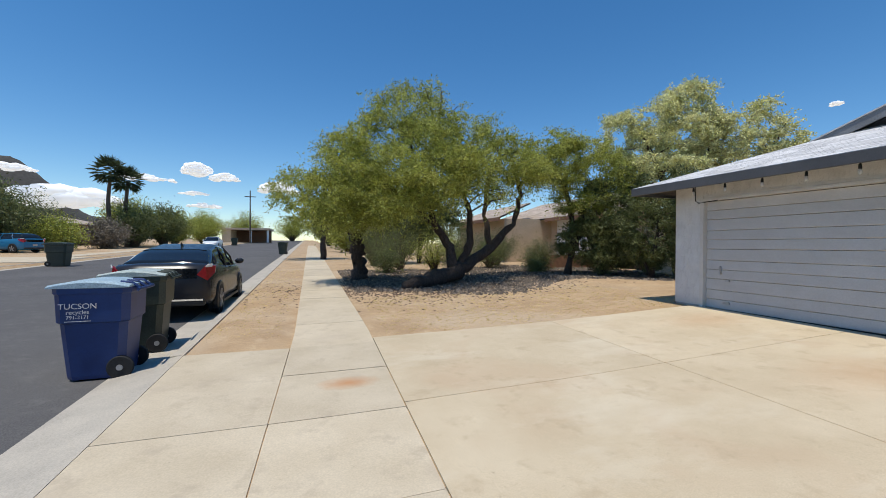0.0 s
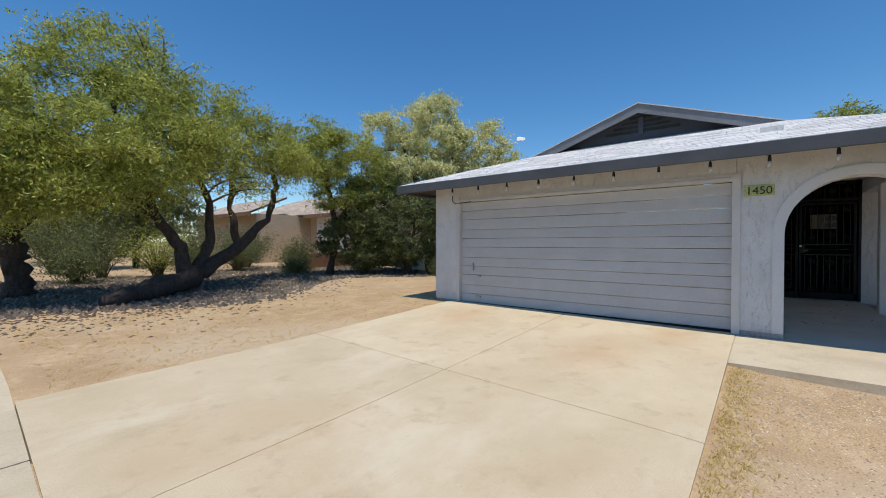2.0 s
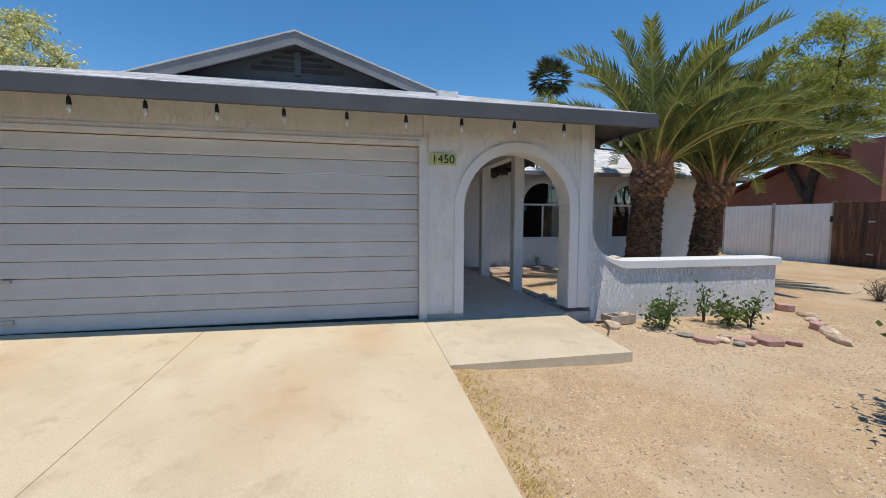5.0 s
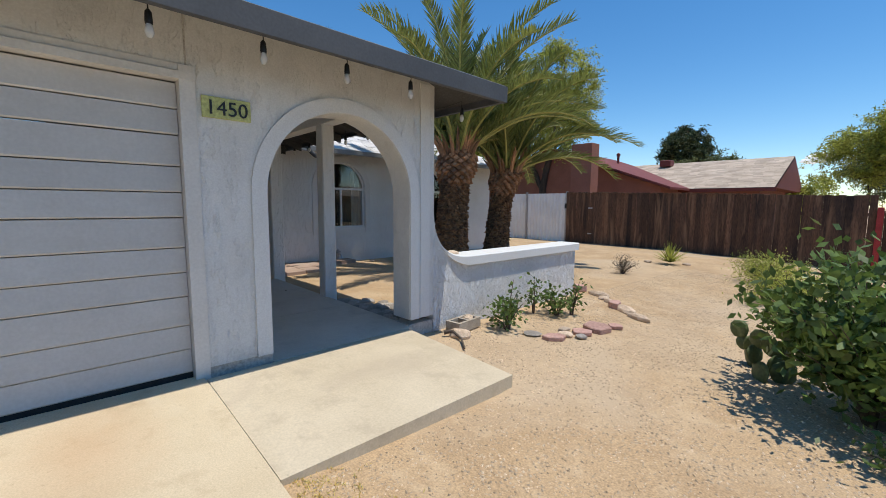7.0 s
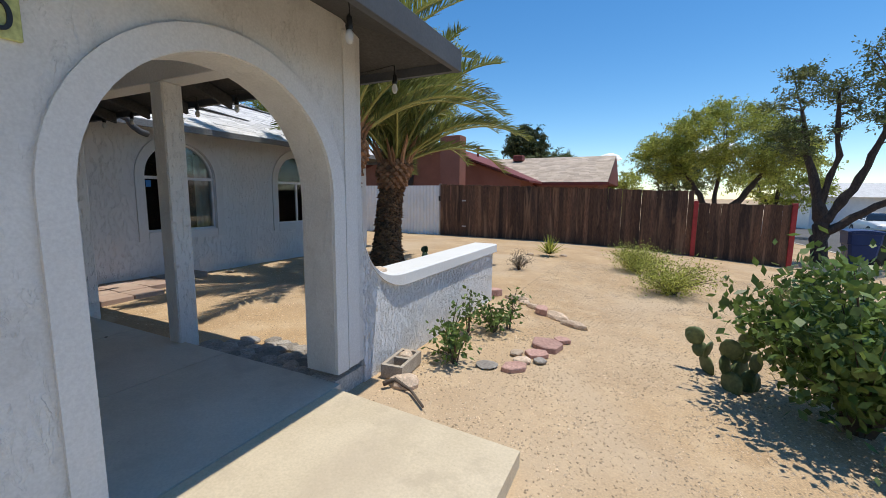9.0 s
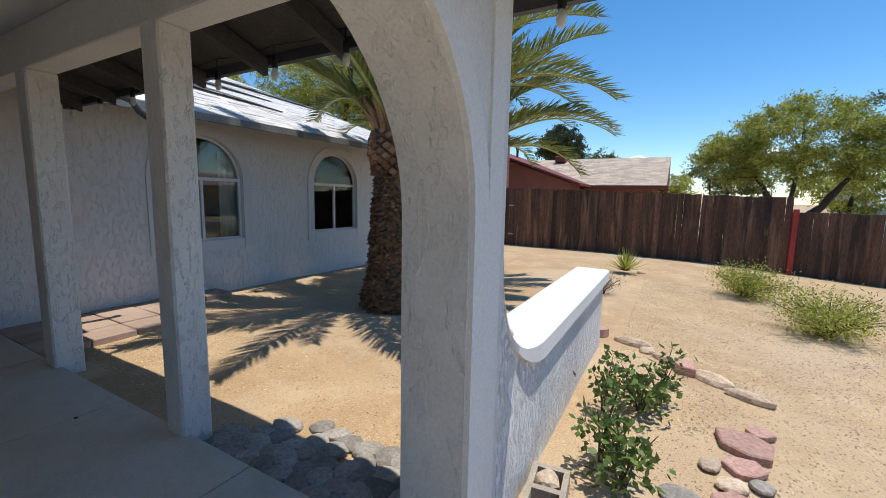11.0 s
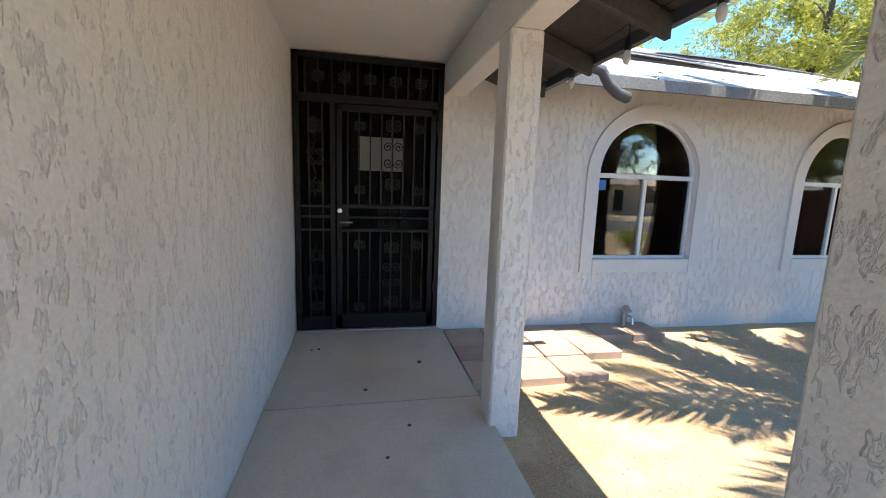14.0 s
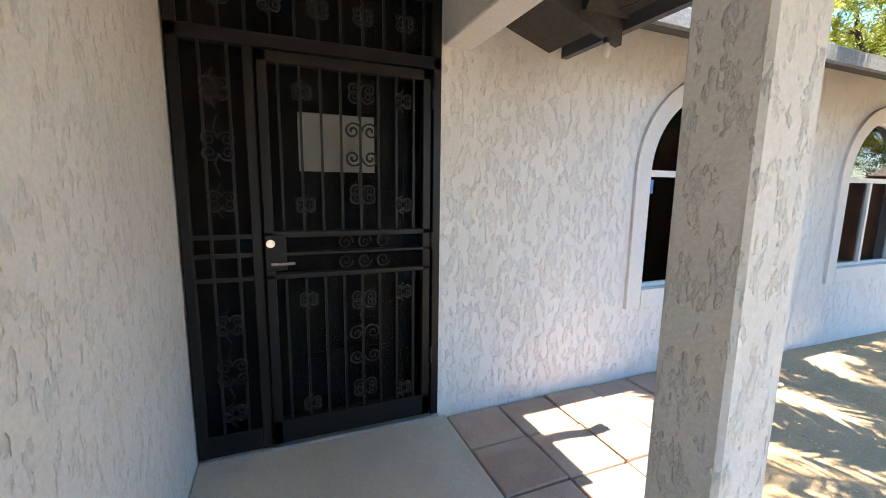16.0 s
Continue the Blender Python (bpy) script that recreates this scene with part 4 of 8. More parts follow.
box(bm, FX - 0.025, FX + 0.12, GD0 - 0.10, GD1 + 0.08, GDT + 0.004, GDT + 0.055)
box(bm, FX - 0.01, FX + 0.1, GD0 - 0.10, GD1 + 0.08, GDT + 0.06, GDT + 0.105)
solid("trim_garage_door", bm, "trimpaint", "off-white painted frame of the garage door", "trim", kind="structure")
bm = bmesh.new()
tube(bm, [(FX - 0.012, GD1 + 0.2, 2.86), (FX - 0.012, GD1 + 0.19, 2.52), (FX - 0.012, GD1 + 0.12, 2.47), (FX - 0.03, GD1 - 0.3, 2.49)], 0.008, 6)
solid("cable", bm, "black", "thin black cable beside the garage door", "cable")


def arched_window(ya, yb, sill, spring):
    w = thing("window_" + str(1 + (ya < -5)), "arched window with a white frame and dark glass", "window", kind="structure")
    part("window_trim", arch_band(bmesh.new(), WX - 0.03, WX + 0.01, ya - 0.0, yb, sill - 0.15, spring, 0.145), "stucco_smooth", w, "raised stucco surround")
    part("window_sill", new_box(WX - 0.03, WX + 0.01, ya + 0.002, yb - 0.002, sill - 0.15, sill - 0.002), "stucco_smooth", w)
    part("window_frame", arch_band(bmesh.new(), WX + 0.05, WX + 0.11, ya + 0.035, yb - 0.035, sill, spring, 0.032), "white", w)
    bm = bmesh.new()
    box(bm, WX + 0.045, WX + 0.11, ya + 0.036, yb - 0.036, spring - 0.025, spring + 0.025)
    part("transom_bar", bm, "white", w)
    c = (ya + yb) / 2
    part("mullion", new_box(WX + 0.05, WX + 0.1, c - 0.02, c + 0.02, sill + 0.03, spring - 0.026), "white", w)
    part("bottom_rail", new_box(WX + 0.045, WX + 0.11, ya + 0.036, yb - 0.036, sill + 0.001, sill + 0.03), "white", w)
    r = (yb - ya) / 2 - 0.035
    for nm, pts in (("pane", [(c - r * math.cos(math.pi * i / 20), spring + r * math.sin(math.pi * i / 20)) for i in range(21)]), ("pane", [(ya + 0.03, sill), (c, sill), (c, spring), (ya + 0.03, spring)]), ("pane", [(c, sill), (yb - 0.03, sill), (yb - 0.03, spring), (c, spring)])):
        bm = bmesh.new()
        prism(bm, [(WX + 0.075, *p) for p in pts], (0.004, 0, 0))
        ob = part(nm, bm, "glass", w)
        ob.visible_shadow = False
    # added shell behind the glass; indoor shade is put into its near-black colour
    room = thing("interior_room", "added room shell coloured near-black for indoor shade", "room", kind="structure")
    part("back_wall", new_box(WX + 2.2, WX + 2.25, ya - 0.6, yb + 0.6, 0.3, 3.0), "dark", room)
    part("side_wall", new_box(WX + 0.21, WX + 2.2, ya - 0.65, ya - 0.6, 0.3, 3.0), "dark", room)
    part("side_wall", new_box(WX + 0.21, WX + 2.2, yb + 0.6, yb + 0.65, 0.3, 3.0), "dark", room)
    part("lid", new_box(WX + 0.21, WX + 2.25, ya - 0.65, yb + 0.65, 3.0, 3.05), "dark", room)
    bm = bmesh.new()
    pts = [(WX + 0.16 + 0.02 * math.sin(i * 1.3), ya + 0.02 + i * 0.022) for i in range(14)]
    prism(bm, [(x, y, 1.12) for x, y in pts] + [(x + 0.004, y, 1.12) for x, y in reversed(pts)], (0, 0, 1.35))
    solid("curtain", bm, "curtain", "pale curtain drawn to the side of the window", "curtain")


for a, b in WINDOWS:
    arched_window(a, b, 1.09, 2.02)


# ---- plants ----
def leaf_mesh(name, centres, ways, lengths, widths, material, rng, fold=0.0):
    """Many separate pointed leaves, each a rhombus along its own way, in one mesh."""
    n = len(centres)
    c, w = np.asarray(centres, float), np.asarray(ways, float)
    w /= np.linalg.norm(w, axis=1)[:, None] + 1e-9
    other = rng.normal(size=(n, 3))
    s = np.cross(w, other)
    s /= np.linalg.norm(s, axis=1)[:, None] + 1e-9
    L, W = np.asarray(lengths)[:, None], np.asarray(widths)[:, None]
    v = np.empty((n, 4, 3))
    v[:, 0] = c
    v[:, 1] = c + w * L * 0.45 + s * W * 0.5
    v[:, 2] = c + w * L
    v[:, 3] = c + w * L * 0.45 - s * W * 0.5
    me = bpy.data.meshes.new(name)
    me.vertices.add(4 * n)
    me.vertices.foreach_set("co", v.reshape(-1))
    me.loops.add(4 * n)
    me.loops.foreach_set("vertex_index", np.arange(4 * n, dtype=np.int32))
    me.polygons.add(n)
    me.polygons.foreach_set("loop_start", np.arange(0, 4 * n, 4, dtype=np.int32))
    me.polygons.foreach_set("loop_total", np.full(n, 4, dtype=np.int32))
    me.materials.append(M[material])
    me.update()
    return me


def in_blobs(blobs, n, rng, shell=0.55):
    """Points in a union of ellipsoids, mostly toward their skins."""
    vol = np.array([b[3] * b[4] * b[5] for b in blobs])
    pick = rng.choice(len(blobs), n, p=vol / vol.sum())
    d = rng.normal(size=(n, 3))
    d /= np.linalg.norm(d, axis=1)[:, None]
    r = shell + (1 - shell) * rng.random(n) ** 0.6
    b = np.array(blobs)[pick]
    return b[:, :3] + d * r[:, None] * b[:, 3:]


def tree(name, label, category, at, limbs, blobs, leaf, seed, twigs=140, per=220, leaf_len=0.09, leaf_wide=0.028, bark="bark", cloud=0.32, droop=0.25, thin=0.012, group="", shell=0.5):
    """limbs: lists of (x, y, z, radius) from the base, relative to it; blobs: ellipsoids that the crown fills, relative to the base."""
    rng = np.random.default_rng(seed)
    base = thing(name, label, category, at, group=group)
    bm = bmesh.new()
    nodes = []
    for limb in limbs:
        pts = [Vector(p[:3]) for p in limb]
        path, rad = [], []
        for i in range(len(pts) - 1):
            for k in range(5):
                u = k / 5
                p = pts[i].lerp(pts[i + 1], u)
                wob = min(0.10, 0.5 * limb[i][3])
                path.append(p + Vector(rng.normal(size=3)) * wob * (0.35 if i + k else 0))
                rad.append(limb[i][3] * (1 - u) + limb[i + 1][3] * u)
        path.append(pts[-1])
        rad.append(limb[-1][3])
        rad = [r * (1 + 0.12 * rng.normal()) for r in rad]
        tube(bm, path, rad, 9)
        first = len(path) // 3
        nodes += [(p, r) for p, r in zip(path[first:], rad[first:])]
    part("trunk", bm, bark, base, smooth=True)
    targets = in_blobs(blobs, twigs, rng, shell)
    bt = bmesh.new()
    cs, ws = [], []
    for t in targets:
        t = Vector(t)
        p, r = min(nodes, key=lambda q: (q[0] - t).length + 0.6 * max(0, q[0].z - t.z))
        mid = p.lerp(t, 0.5) + Vector((0, 0, 0.18 * (t - p).length)) + Vector(rng.normal(size=3)) * 0.08 * (t - p).length
        path = [p * (1 - u) ** 2 + mid * 2 * u * (1 - u) + t * u * u for u in (0, 0.25, 0.5, 0.75, 1)]
        r0 = min(r * 0.6, thin * 2.8)
        tube(bt, path, [r0, r0 * 0.8, r0 * 0.6, r0 * 0.4, 0.004], 4, cap=False)
        if rng.random() < 0.5:
            nodes.append((path[2], r0 * 0.6))
        k = int(per * rng.uniform(0.55, 1.4))
        strands = max(3, k // 14)
        for s in range(strands):
            u = rng.uniform(0.35, 1.0)
            q = p * (1 - u) ** 2 + mid * 2 * u * (1 - u) + t * u * u
            way = Vector(rng.normal(size=3))
            way.z = way.z * 0.6 + 0.15
            way.normalize()
            ln = cloud * rng.uniform(0.6, 1.9)
            m = k // strands
            f = rng.random(m) * ln
            pts = np.array(q)[None] + f[:, None] * np.array(way)[None] + rng.normal(size=(m, 3)) * 0.035
            pts[:, 2] -= droop * f * f / max(ln, 0.05)
            cs.append(pts)
            ww = rng.normal(size=(m, 3)) + np.array(way)[None] * 0.7
            ww[:, 2] -= droop
            ws.append(ww)
    part("branchwork", bt, "bark2" if bark == "bark" else bark, base, smooth=True)
    cs, ws = np.concatenate(cs), np.concatenate(ws)
    n = len(cs)
    me = leaf_mesh("crown", cs, ws, leaf_len * rng.uniform(0.6, 1.3, n), leaf_wide * rng.uniform(0.7, 1.3, n), leaf, rng)
    part("crown", me, leaf, base, "many small leaves")
    return base


def shrub(name, label, category, at, radius, height, leaf, seed, stems=14, per=160, leaf_len=0.05, leaf_wide=0.02, bark="bark2", group="", cloud=0.16, upright=1.0):
    rng = np.random.default_rng(seed)
    base = thing(name, label, category, at, group=group)
    bm = bmesh.new()
    cs, ws = [], []
    for i in range(stems):
        a = rng.uniform(0, 6.283)
        rr = radius * math.sqrt(rng.random()) * 0.95
        hh = height * rng.uniform(0.55, 1.0) * (1 - 0.45 * (rr / radius) ** 2)
        tip = Vector((rr * math.cos(a), rr * math.sin(a), hh))
        mid = Vector((tip.x * 0.35, tip.y * 0.35, hh * 0.6 * upright))
        path = [mid * 2 * u * (1 - u) + tip * u * u for u in (0, 0.3, 0.6, 0.85, 1)]
        path[0] = Vector((tip.x * 0.08, tip.y * 0.08, -0.03))
        tube(bm, path, [0.012 * height + 0.004, 0.009 * height + 0.003, 0.006, 0.004, 0.002], 4, cap=False)
        m = int(per * rng.uniform(0.6, 1.4))
        u = rng.uniform(0.3, 1.05, m)
        pts = np.array([tuple(mid * 2 * q * (1 - q) + tip * q * q) for q in u]) + rng.normal(size=(m, 3)) * cloud * np.array((1, 1, 0.8))
        pts[:, 2] = np.maximum(pts[:, 2], 0.02)
        cs.append(pts)
        ww = rng.normal(size=(m, 3))
        ww[:, 2] += 0.4
        ws.append(ww)
    part("stemwork", bm, bark, base)
    cs, ws = np.concatenate(cs), np.concatenate(ws)
    n = len(cs)
    part("foliage", leaf_mesh("foliage", cs, ws, leaf_len * rng.uniform(0.6, 1.3, n), leaf_wide * rng.uniform(0.7, 1.3, n), leaf, rng), leaf, base)
    return base


# date palms of the courtyard
def frond_mesh(length, arch, seed, leaflet=0.42):
    """A feather frond that starts along +x and bends down under its weight; leaflets on both sides."""
    rng = np.random.default_rng(seed)
    n = 84
    pts, p, ang = [], Vector((0, 0, 0)), 0.0
    for i in range(n + 1):
        pts.append(p.copy())
        ang = -arch * (i / n) ** 1.6
        p = p + Vector((math.cos(ang), 0.03 * math.sin(i * 0.1 + seed), math.sin(ang))) * (length / n)
    bm = bmesh.new()
    tube(bm, pts[::4], [0.030 * (1 - 0.85 * i / 21) + 0.003 for i in range(len(pts[::4]))], 5, cap=False)
    stalk = mesh_of("stalk", bm, "rachis", True)
    verts, faces = [], []
    for i in range(6, n):
        u = i / n
        for side in (-1, 1):
            for extra in (0,):
                q = pts[i].lerp(pts[min(i + 1, n)], extra)
                t = (pts[min(i + 1, n)] - pts[i - 1]).normalized()
                up = Vector((-t.z, 0, t.x))
                lat = Vector((0, side, 0))
                ln = leaflet * (0.45 + 0.9 * math.sin(math.pi * min(1, 0.12 + 0.85 * u)) * 0.75) * rng.uniform(0.8, 1.1)
                if u < 0.16:
                    ln *= 0.45
                w = (t * rng.uniform(0.75, 1.0) + lat * rng.uniform(0.65, 0.85) + up * rng.uniform(0.25, 0.75)).normalized()
                s = w.cross(up).normalized() * 0.015
                tip = q + w * ln + Vector((0, 0, -0.10 * ln * rng.uniform(0.3, 1.6)))
                midp = q + w * ln * 0.5
                b = len(verts)
                verts += [tuple(q - s * 0.7), tuple(q + s * 0.7), tuple(midp + s), tuple(tip), tuple(midp - s)]
                faces.append((b, b + 1, b + 2, b + 3, b + 4))
    return stalk, raw_mesh("leaflets", verts, faces, "frond")


FRONDS = [frond_mesh(3.0, 1.0, 1), frond_mesh(3.0, 1.25, 2), frond_mesh(2.7, 1.35, 3), frond_mesh(2.5, 0.5, 4)]


LEAF_BASE = raw_mesh("leaf_base", [(-1, 0, 0), (0, 0, -0.62), (1, 0, 0), (0, 0, 0.62), (-0.72, 1.3, 0.1), (0, 1.6, -0.4), (0.72, 1.3, 0.1), (0, 1.1, 0.52)],
                     [(4, 5, 6, 7), (0, 1, 5, 4), (1, 2, 6, 5), (2, 3, 7, 6), (3, 0, 4, 7)], "palmscale")


def date_palm(at, height, r_base, r_waist, r_top, lean, seed, fronds=46, wind=(0.10, -0.40), size=1.0):
    rng = random.Random(seed)
    palm = thing("date_palm", "stout date palm with diamond-patterned trunk and windblown fronds", "palm tree", at, group="courtyard palms")

    def radius(u):
        if u < 0.3:
            return r_base + (r_waist * 1.12 - r_base) * ease(0, 0.3, u)
        if u < 0.72:
            return r_waist * 1.12 + (r_waist - r_waist * 1.12) * ease(0.3, 0.72, u)
        return r_waist + (r_top - r_waist) * ease(0.72, 0.88, u) - 0.10 * ease(0.93, 1.0, u)

    def axis(u):
        return Vector((lean[0] * u * u, lean[1] * u * u, height * u))

    bm = bmesh.new()
    tube(bm, [axis(i / 24) - Vector((0, 0, 0.05 if i == 0 else 0)) for i in range(25)], [radius(i / 24) - 0.02 for i in range(25)], 24)
    part("trunk", bm, "palmbark", palm, smooth=True)
    # leaf bases in crossing spirals: small and ragged below, large cut diamonds above
    verts2, faces2 = [], []
    u, row = 0.01, 0
    while u < 0.985:
        top = u > 0.74
        count = 13 if top else 26
        hgt = 0.125 if top else 0.062
        R, c = radius(u), axis(u)
        for k in range(count):
            a = 6.2832 * (k + 0.5 * (row % 2)) / count + rng.uniform(-0.03, 0.03) * (1 if top else 3) + 0.4 * u
            wide = 6.2832 * R / count * (0.47 if top else rng.uniform(0.4, 0.8))
            out, tan, up = Vector((math.cos(a), math.sin(a), 0)), Vector((-math.sin(a), math.cos(a), 0)), Vector((0, 0, 1))
            o = c + out * (R - 0.02)
            if top:
                m = Matrix((tan * wide, out * rng.uniform(0.04, 0.07), up * hgt * 0.78)).transposed().to_4x4()
                m.translation = o
                part("leaf_base", LEAF_BASE, "palmscale", palm).matrix_basis = m
                continue
            if rng.random() < 0.12:
                continue
            o += up * rng.uniform(-0.02, 0.02)
            proud, h, tilt = 0.032 * rng.uniform(0.4, 1.5), hgt * rng.uniform(0.5, 1.0), rng.uniform(-0.3, 0.9)
            b = len(verts2)
            for dx, dz in ((-1, 0), (0, -0.62), (1, 0), (0, 0.62)):
                verts2.append(tuple(o + tan * wide * dx + up * h * dz))
            for dx, dz, dp in ((-0.72, 0.1, 1), (0, -0.4, 1 + tilt), (0.72, 0.1, rng.uniform(0.6, 1.2)), (0, 0.52, 0.6)):
                verts2.append(tuple(o + tan * wide * dx + up * h * dz + out * (0.015 + proud * dp)))
            faces2 += [(b + 4, b + 5, b + 6, b + 7)] + [(b + i, b + (i + 1) % 4, b + 4 + (i + 1) % 4, b + 4 + i) for i in range(4)]
        u += hgt * (0.52 if top else 0.62) / height
        row += 1
    tagged(part("trunk_fibre", raw_mesh("trunk_fibre", verts2, faces2, "palmbark"), "palmbark", palm, "rough worn leaf bases"), kind="stuff")
    crown = axis(0.97)
    for i in range(fronds):
        a = i * 2.39996 + rng.uniform(-0.15, 0.15)
        level = i / fronds
        rise = radians(87 - 54 * level ** 0.9 + rng.uniform(-5, 5))
        d = Vector((math.cos(a) * math.cos(rise), math.sin(a) * math.cos(rise), math.sin(rise)))
        d = (d + Vector((wind[0], wind[1], 0)) * (0.55 + 0.45 * level)).normalized()
        kind = 3 if level < 0.12 else (0 if level < 0.5 else (1 if level < 0.8 else 2))
        stalk, leaves = FRONDS[kind]
        flat = Vector((d.x, d.y, 0))
        side = Vector((-d.y, d.x, 0)).normalized() if flat.length > 0.05 else Vector((1, 0, 0))
        up = d.cross(side) * -1
        if up.z < 0:
            side, up = -side, -up
        k = size * rng.uniform(0.88, 1.08)
        mat4 = Matrix((d * k, up.cross(d) * k, up * k)).transposed().to_4x4()
        mat4.translation = crown + Vector((d.x, d.y, 0)).normalized() * r_top * 0.55 * level + Vector((0, 0, 0.12 * (1 - level)))
        f = part("frond", leaves, "frond", palm)
        f.matrix_basis = mat4
        part("stalk", stalk, "rachis", f, "yellow-green stalk")
    for i in range(26):
        bm = bmesh.new()
        a = rng.uniform(0, 6.283)
        o = crown + Vector((math.cos(a), math.sin(a), 0)) * r_top * rng.uniform(0.5, 0.85)
        tip = o + Vector((math.cos(a) * 0.3, math.sin(a) * 0.3, rng.uniform(0.25, 0.6)))
        tube(bm, [o - Vector((0, 0, 0.15)), o.lerp(tip, 0.5), tip], [0.045, 0.035, 0.012], 4)
        part("dead_stub", bm, "palmscale", palm, "brown dead frond stub")
    return palm


date_palm((10.28, -4.0, land(10.3, -4) - 0.03), 2.55, 0.43, 0.285, 0.375, (-0.05, -0.14), 7, fronds=40, wind=(0.04, -0.22))
date_palm((10.42, -5.68, land(10.2, -5.6) - 0.03), 2.3, 0.36, 0.235, 0.325, (-0.12, -0.2), 8, fronds=34, wind=(0.0, -0.32), size=0.95)

# neighbour's big mesquite, leaning from a fallen bole
bx, by = 4.8, 13.1
tree("mesquite_tree", "wide mesquite tree with dark twisted trunk and feathery leaves", "tree", (bx, by, land(bx, by) - 0.05),
     [[(-2.1, -1.2, 0.08, 0.16), (-1.2, -0.8, 0.22, 0.24), (-0.3, -0.2, 0.35, 0.27), (0.5, 0.2, 0.65, 0.22), (1.6, 0.7, 1.25, 0.17), (2.6, 0.9, 2.1, 0.12), (3.1, 1.2, 3.3, 0.08), (3.0, 1.4, 4.4, 0.05)],
      [(-0.1, 0.0, 0.3, 0.2), (-0.2, 0.1, 1.2, 0.15), (-0.7, 0.2, 2.0, 0.12), (-1.7, 0.3, 2.9, 0.09), (-3.0, 0.6, 3.7, 0.06)],
      [(0.1, 0.1, 0.4, 0.17), (0.6, 0.3, 1.4, 0.13), (0.7, 0.6, 2.5, 0.1), (0.2, 0.6, 3.8, 0.08), (-0.6, 0.5, 5.2, 0.05)],
      [(1.6, 0.7, 1.25, 0.12), (1.4, 0.9, 2.4, 0.09), (1.6, 1.0, 3.7, 0.07), (2.1, 1.0, 4.8, 0.04)],
      [(-0.7, 0.2, 2.0, 0.09), (-1.2, 0.3, 3.4, 0.07), (-1.6, 0.2, 4.8, 0.05)]],
     [(-1.5, 0.6, 4.3, 2.9, 2.5, 1.8), (-3.7, 0.8, 3.4, 1.9, 2.0, 1.7), (-1.2, 0.5, 5.9, 1.7, 1.6, 1.1), (1.2, 0.6, 4.7, 2.0, 1.9, 1.35), (3.0, 0.8, 4.1, 1.6, 1.6, 1.0), (-3.2, 0.2, 2.2, 1.5, 1.3, 0.7), (-1.2, -1.3, 3.5, 2.5, 1.5, 1.2), (1.5, -0.9, 3.7, 1.9, 1.4, 1.0), (-2.6, -0.8, 2.6, 1.6, 1.3, 0.9), (-4.2, 0.3, 2.5, 1.3, 1.2, 0.9), (-1.9, 0.4, 3.0, 2.2, 1.8, 1.0)],
     "mesquite", 11, twigs=720, per=240, leaf_len=0.105, leaf_wide=0.03, cloud=0.45, droop=0.4, shell=0.35)
# greener mesquite behind it, toward the garage
tree("mesquite_tree", "green mesquite tree reaching over the neighbour's gravel bed", "tree", (9.6, 13.6, land(9.6, 13.6)),
     [[(0, 0, 0, 0.15), (0.2, -0.1, 1.4, 0.12), (0.0, -0.2, 2.6, 0.09), (-0.4, 0, 4.0, 0.05)], [(0.1, -0.05, 1.0, 0.1), (0.9, -0.4, 2.3, 0.08), (1.4, -0.6, 3.6, 0.05)]],
     [(-0.3, 0, 4.0, 1.7, 1.5, 1.2), (1.3, -0.5, 3.6, 1.3, 1.2, 1.1), (0.6, -0.2, 2.6, 1.4, 1.2, 0.8), (-0.9, -0.2, 4.6, 1.4, 1.2, 0.9), (0.9, -0.6, 4.5, 1.3, 1.1, 0.9)], "mesquite", 12, twigs=220, per=230, leaf_len=0.095, leaf_wide=0.03)
# tall pale tree beside the neighbour's house
tree("pale_flowering_tree", "tall pale yellow-green tree in flower beside the house", "tree", (14.0, 12.4, land(14, 12.4)),
     [[(0, 0, 0, 0.24), (-0.2, 0.1, 1.8, 0.19), (-0.5, 0.3, 3.6, 0.13), (-1.2, 0.6, 5.4, 0.06)], [(-0.1, 0.05, 1.4, 0.16), (0.7, -0.4, 3.2, 0.11), (0.9, -0.6, 5.6, 0.06)], [(0.0, 0, 1.2, 0.12), (1.6, -1.2, 3.0, 0.08), (2.4, -1.9, 4.8, 0.05)]],
     [(-1.6, 1.5, 5.6, 1.1, 1.1, 1.4), (0.1, 0.1, 5.9, 1.6, 1.6, 1.7), (0.3, 0.0, 6.9, 1.1, 1.1, 0.8), (1.9, -1.3, 5.3, 1.5, 1.4, 1.4), (2.9, -2.0, 4.6, 0.9, 0.9, 0.9), (-0.4, 0.3, 3.9, 1.9, 1.8, 1.3)],
     "paloverde", 13, twigs=460, per=220, leaf_len=0.10, leaf_wide=0.045, cloud=0.28, droop=0.15)
tree("leafy_shrub_tree", "dark green leafy shrub tree in the shade beside the garage", "tree", (11.8, 11.6, land(11.8, 11.6)),
     [[(0, 0, 0, 0.09), (0.2, 0.1, 1.0, 0.07), (0.3, 0, 2.2, 0.04)], [(0, 0, 0, 0.07), (-0.5, 0.3, 1.1, 0.05), (-0.8, 0.4, 2.0, 0.03)]],
     [(0.0, 0.1, 1.6, 1.5, 1.3, 1.3), (0.9, -0.3, 2.6, 1.3, 1.1, 1.3), (-1.0, 0.7, 1.1, 1.0, 1.0, 0.9), (1.3, -0.6, 1.0, 0.8, 0.8, 0.9)], "shrubleaf", 14, twigs=240, per=190, leaf_len=0.09, leaf_wide=0.035, cloud=0.25)
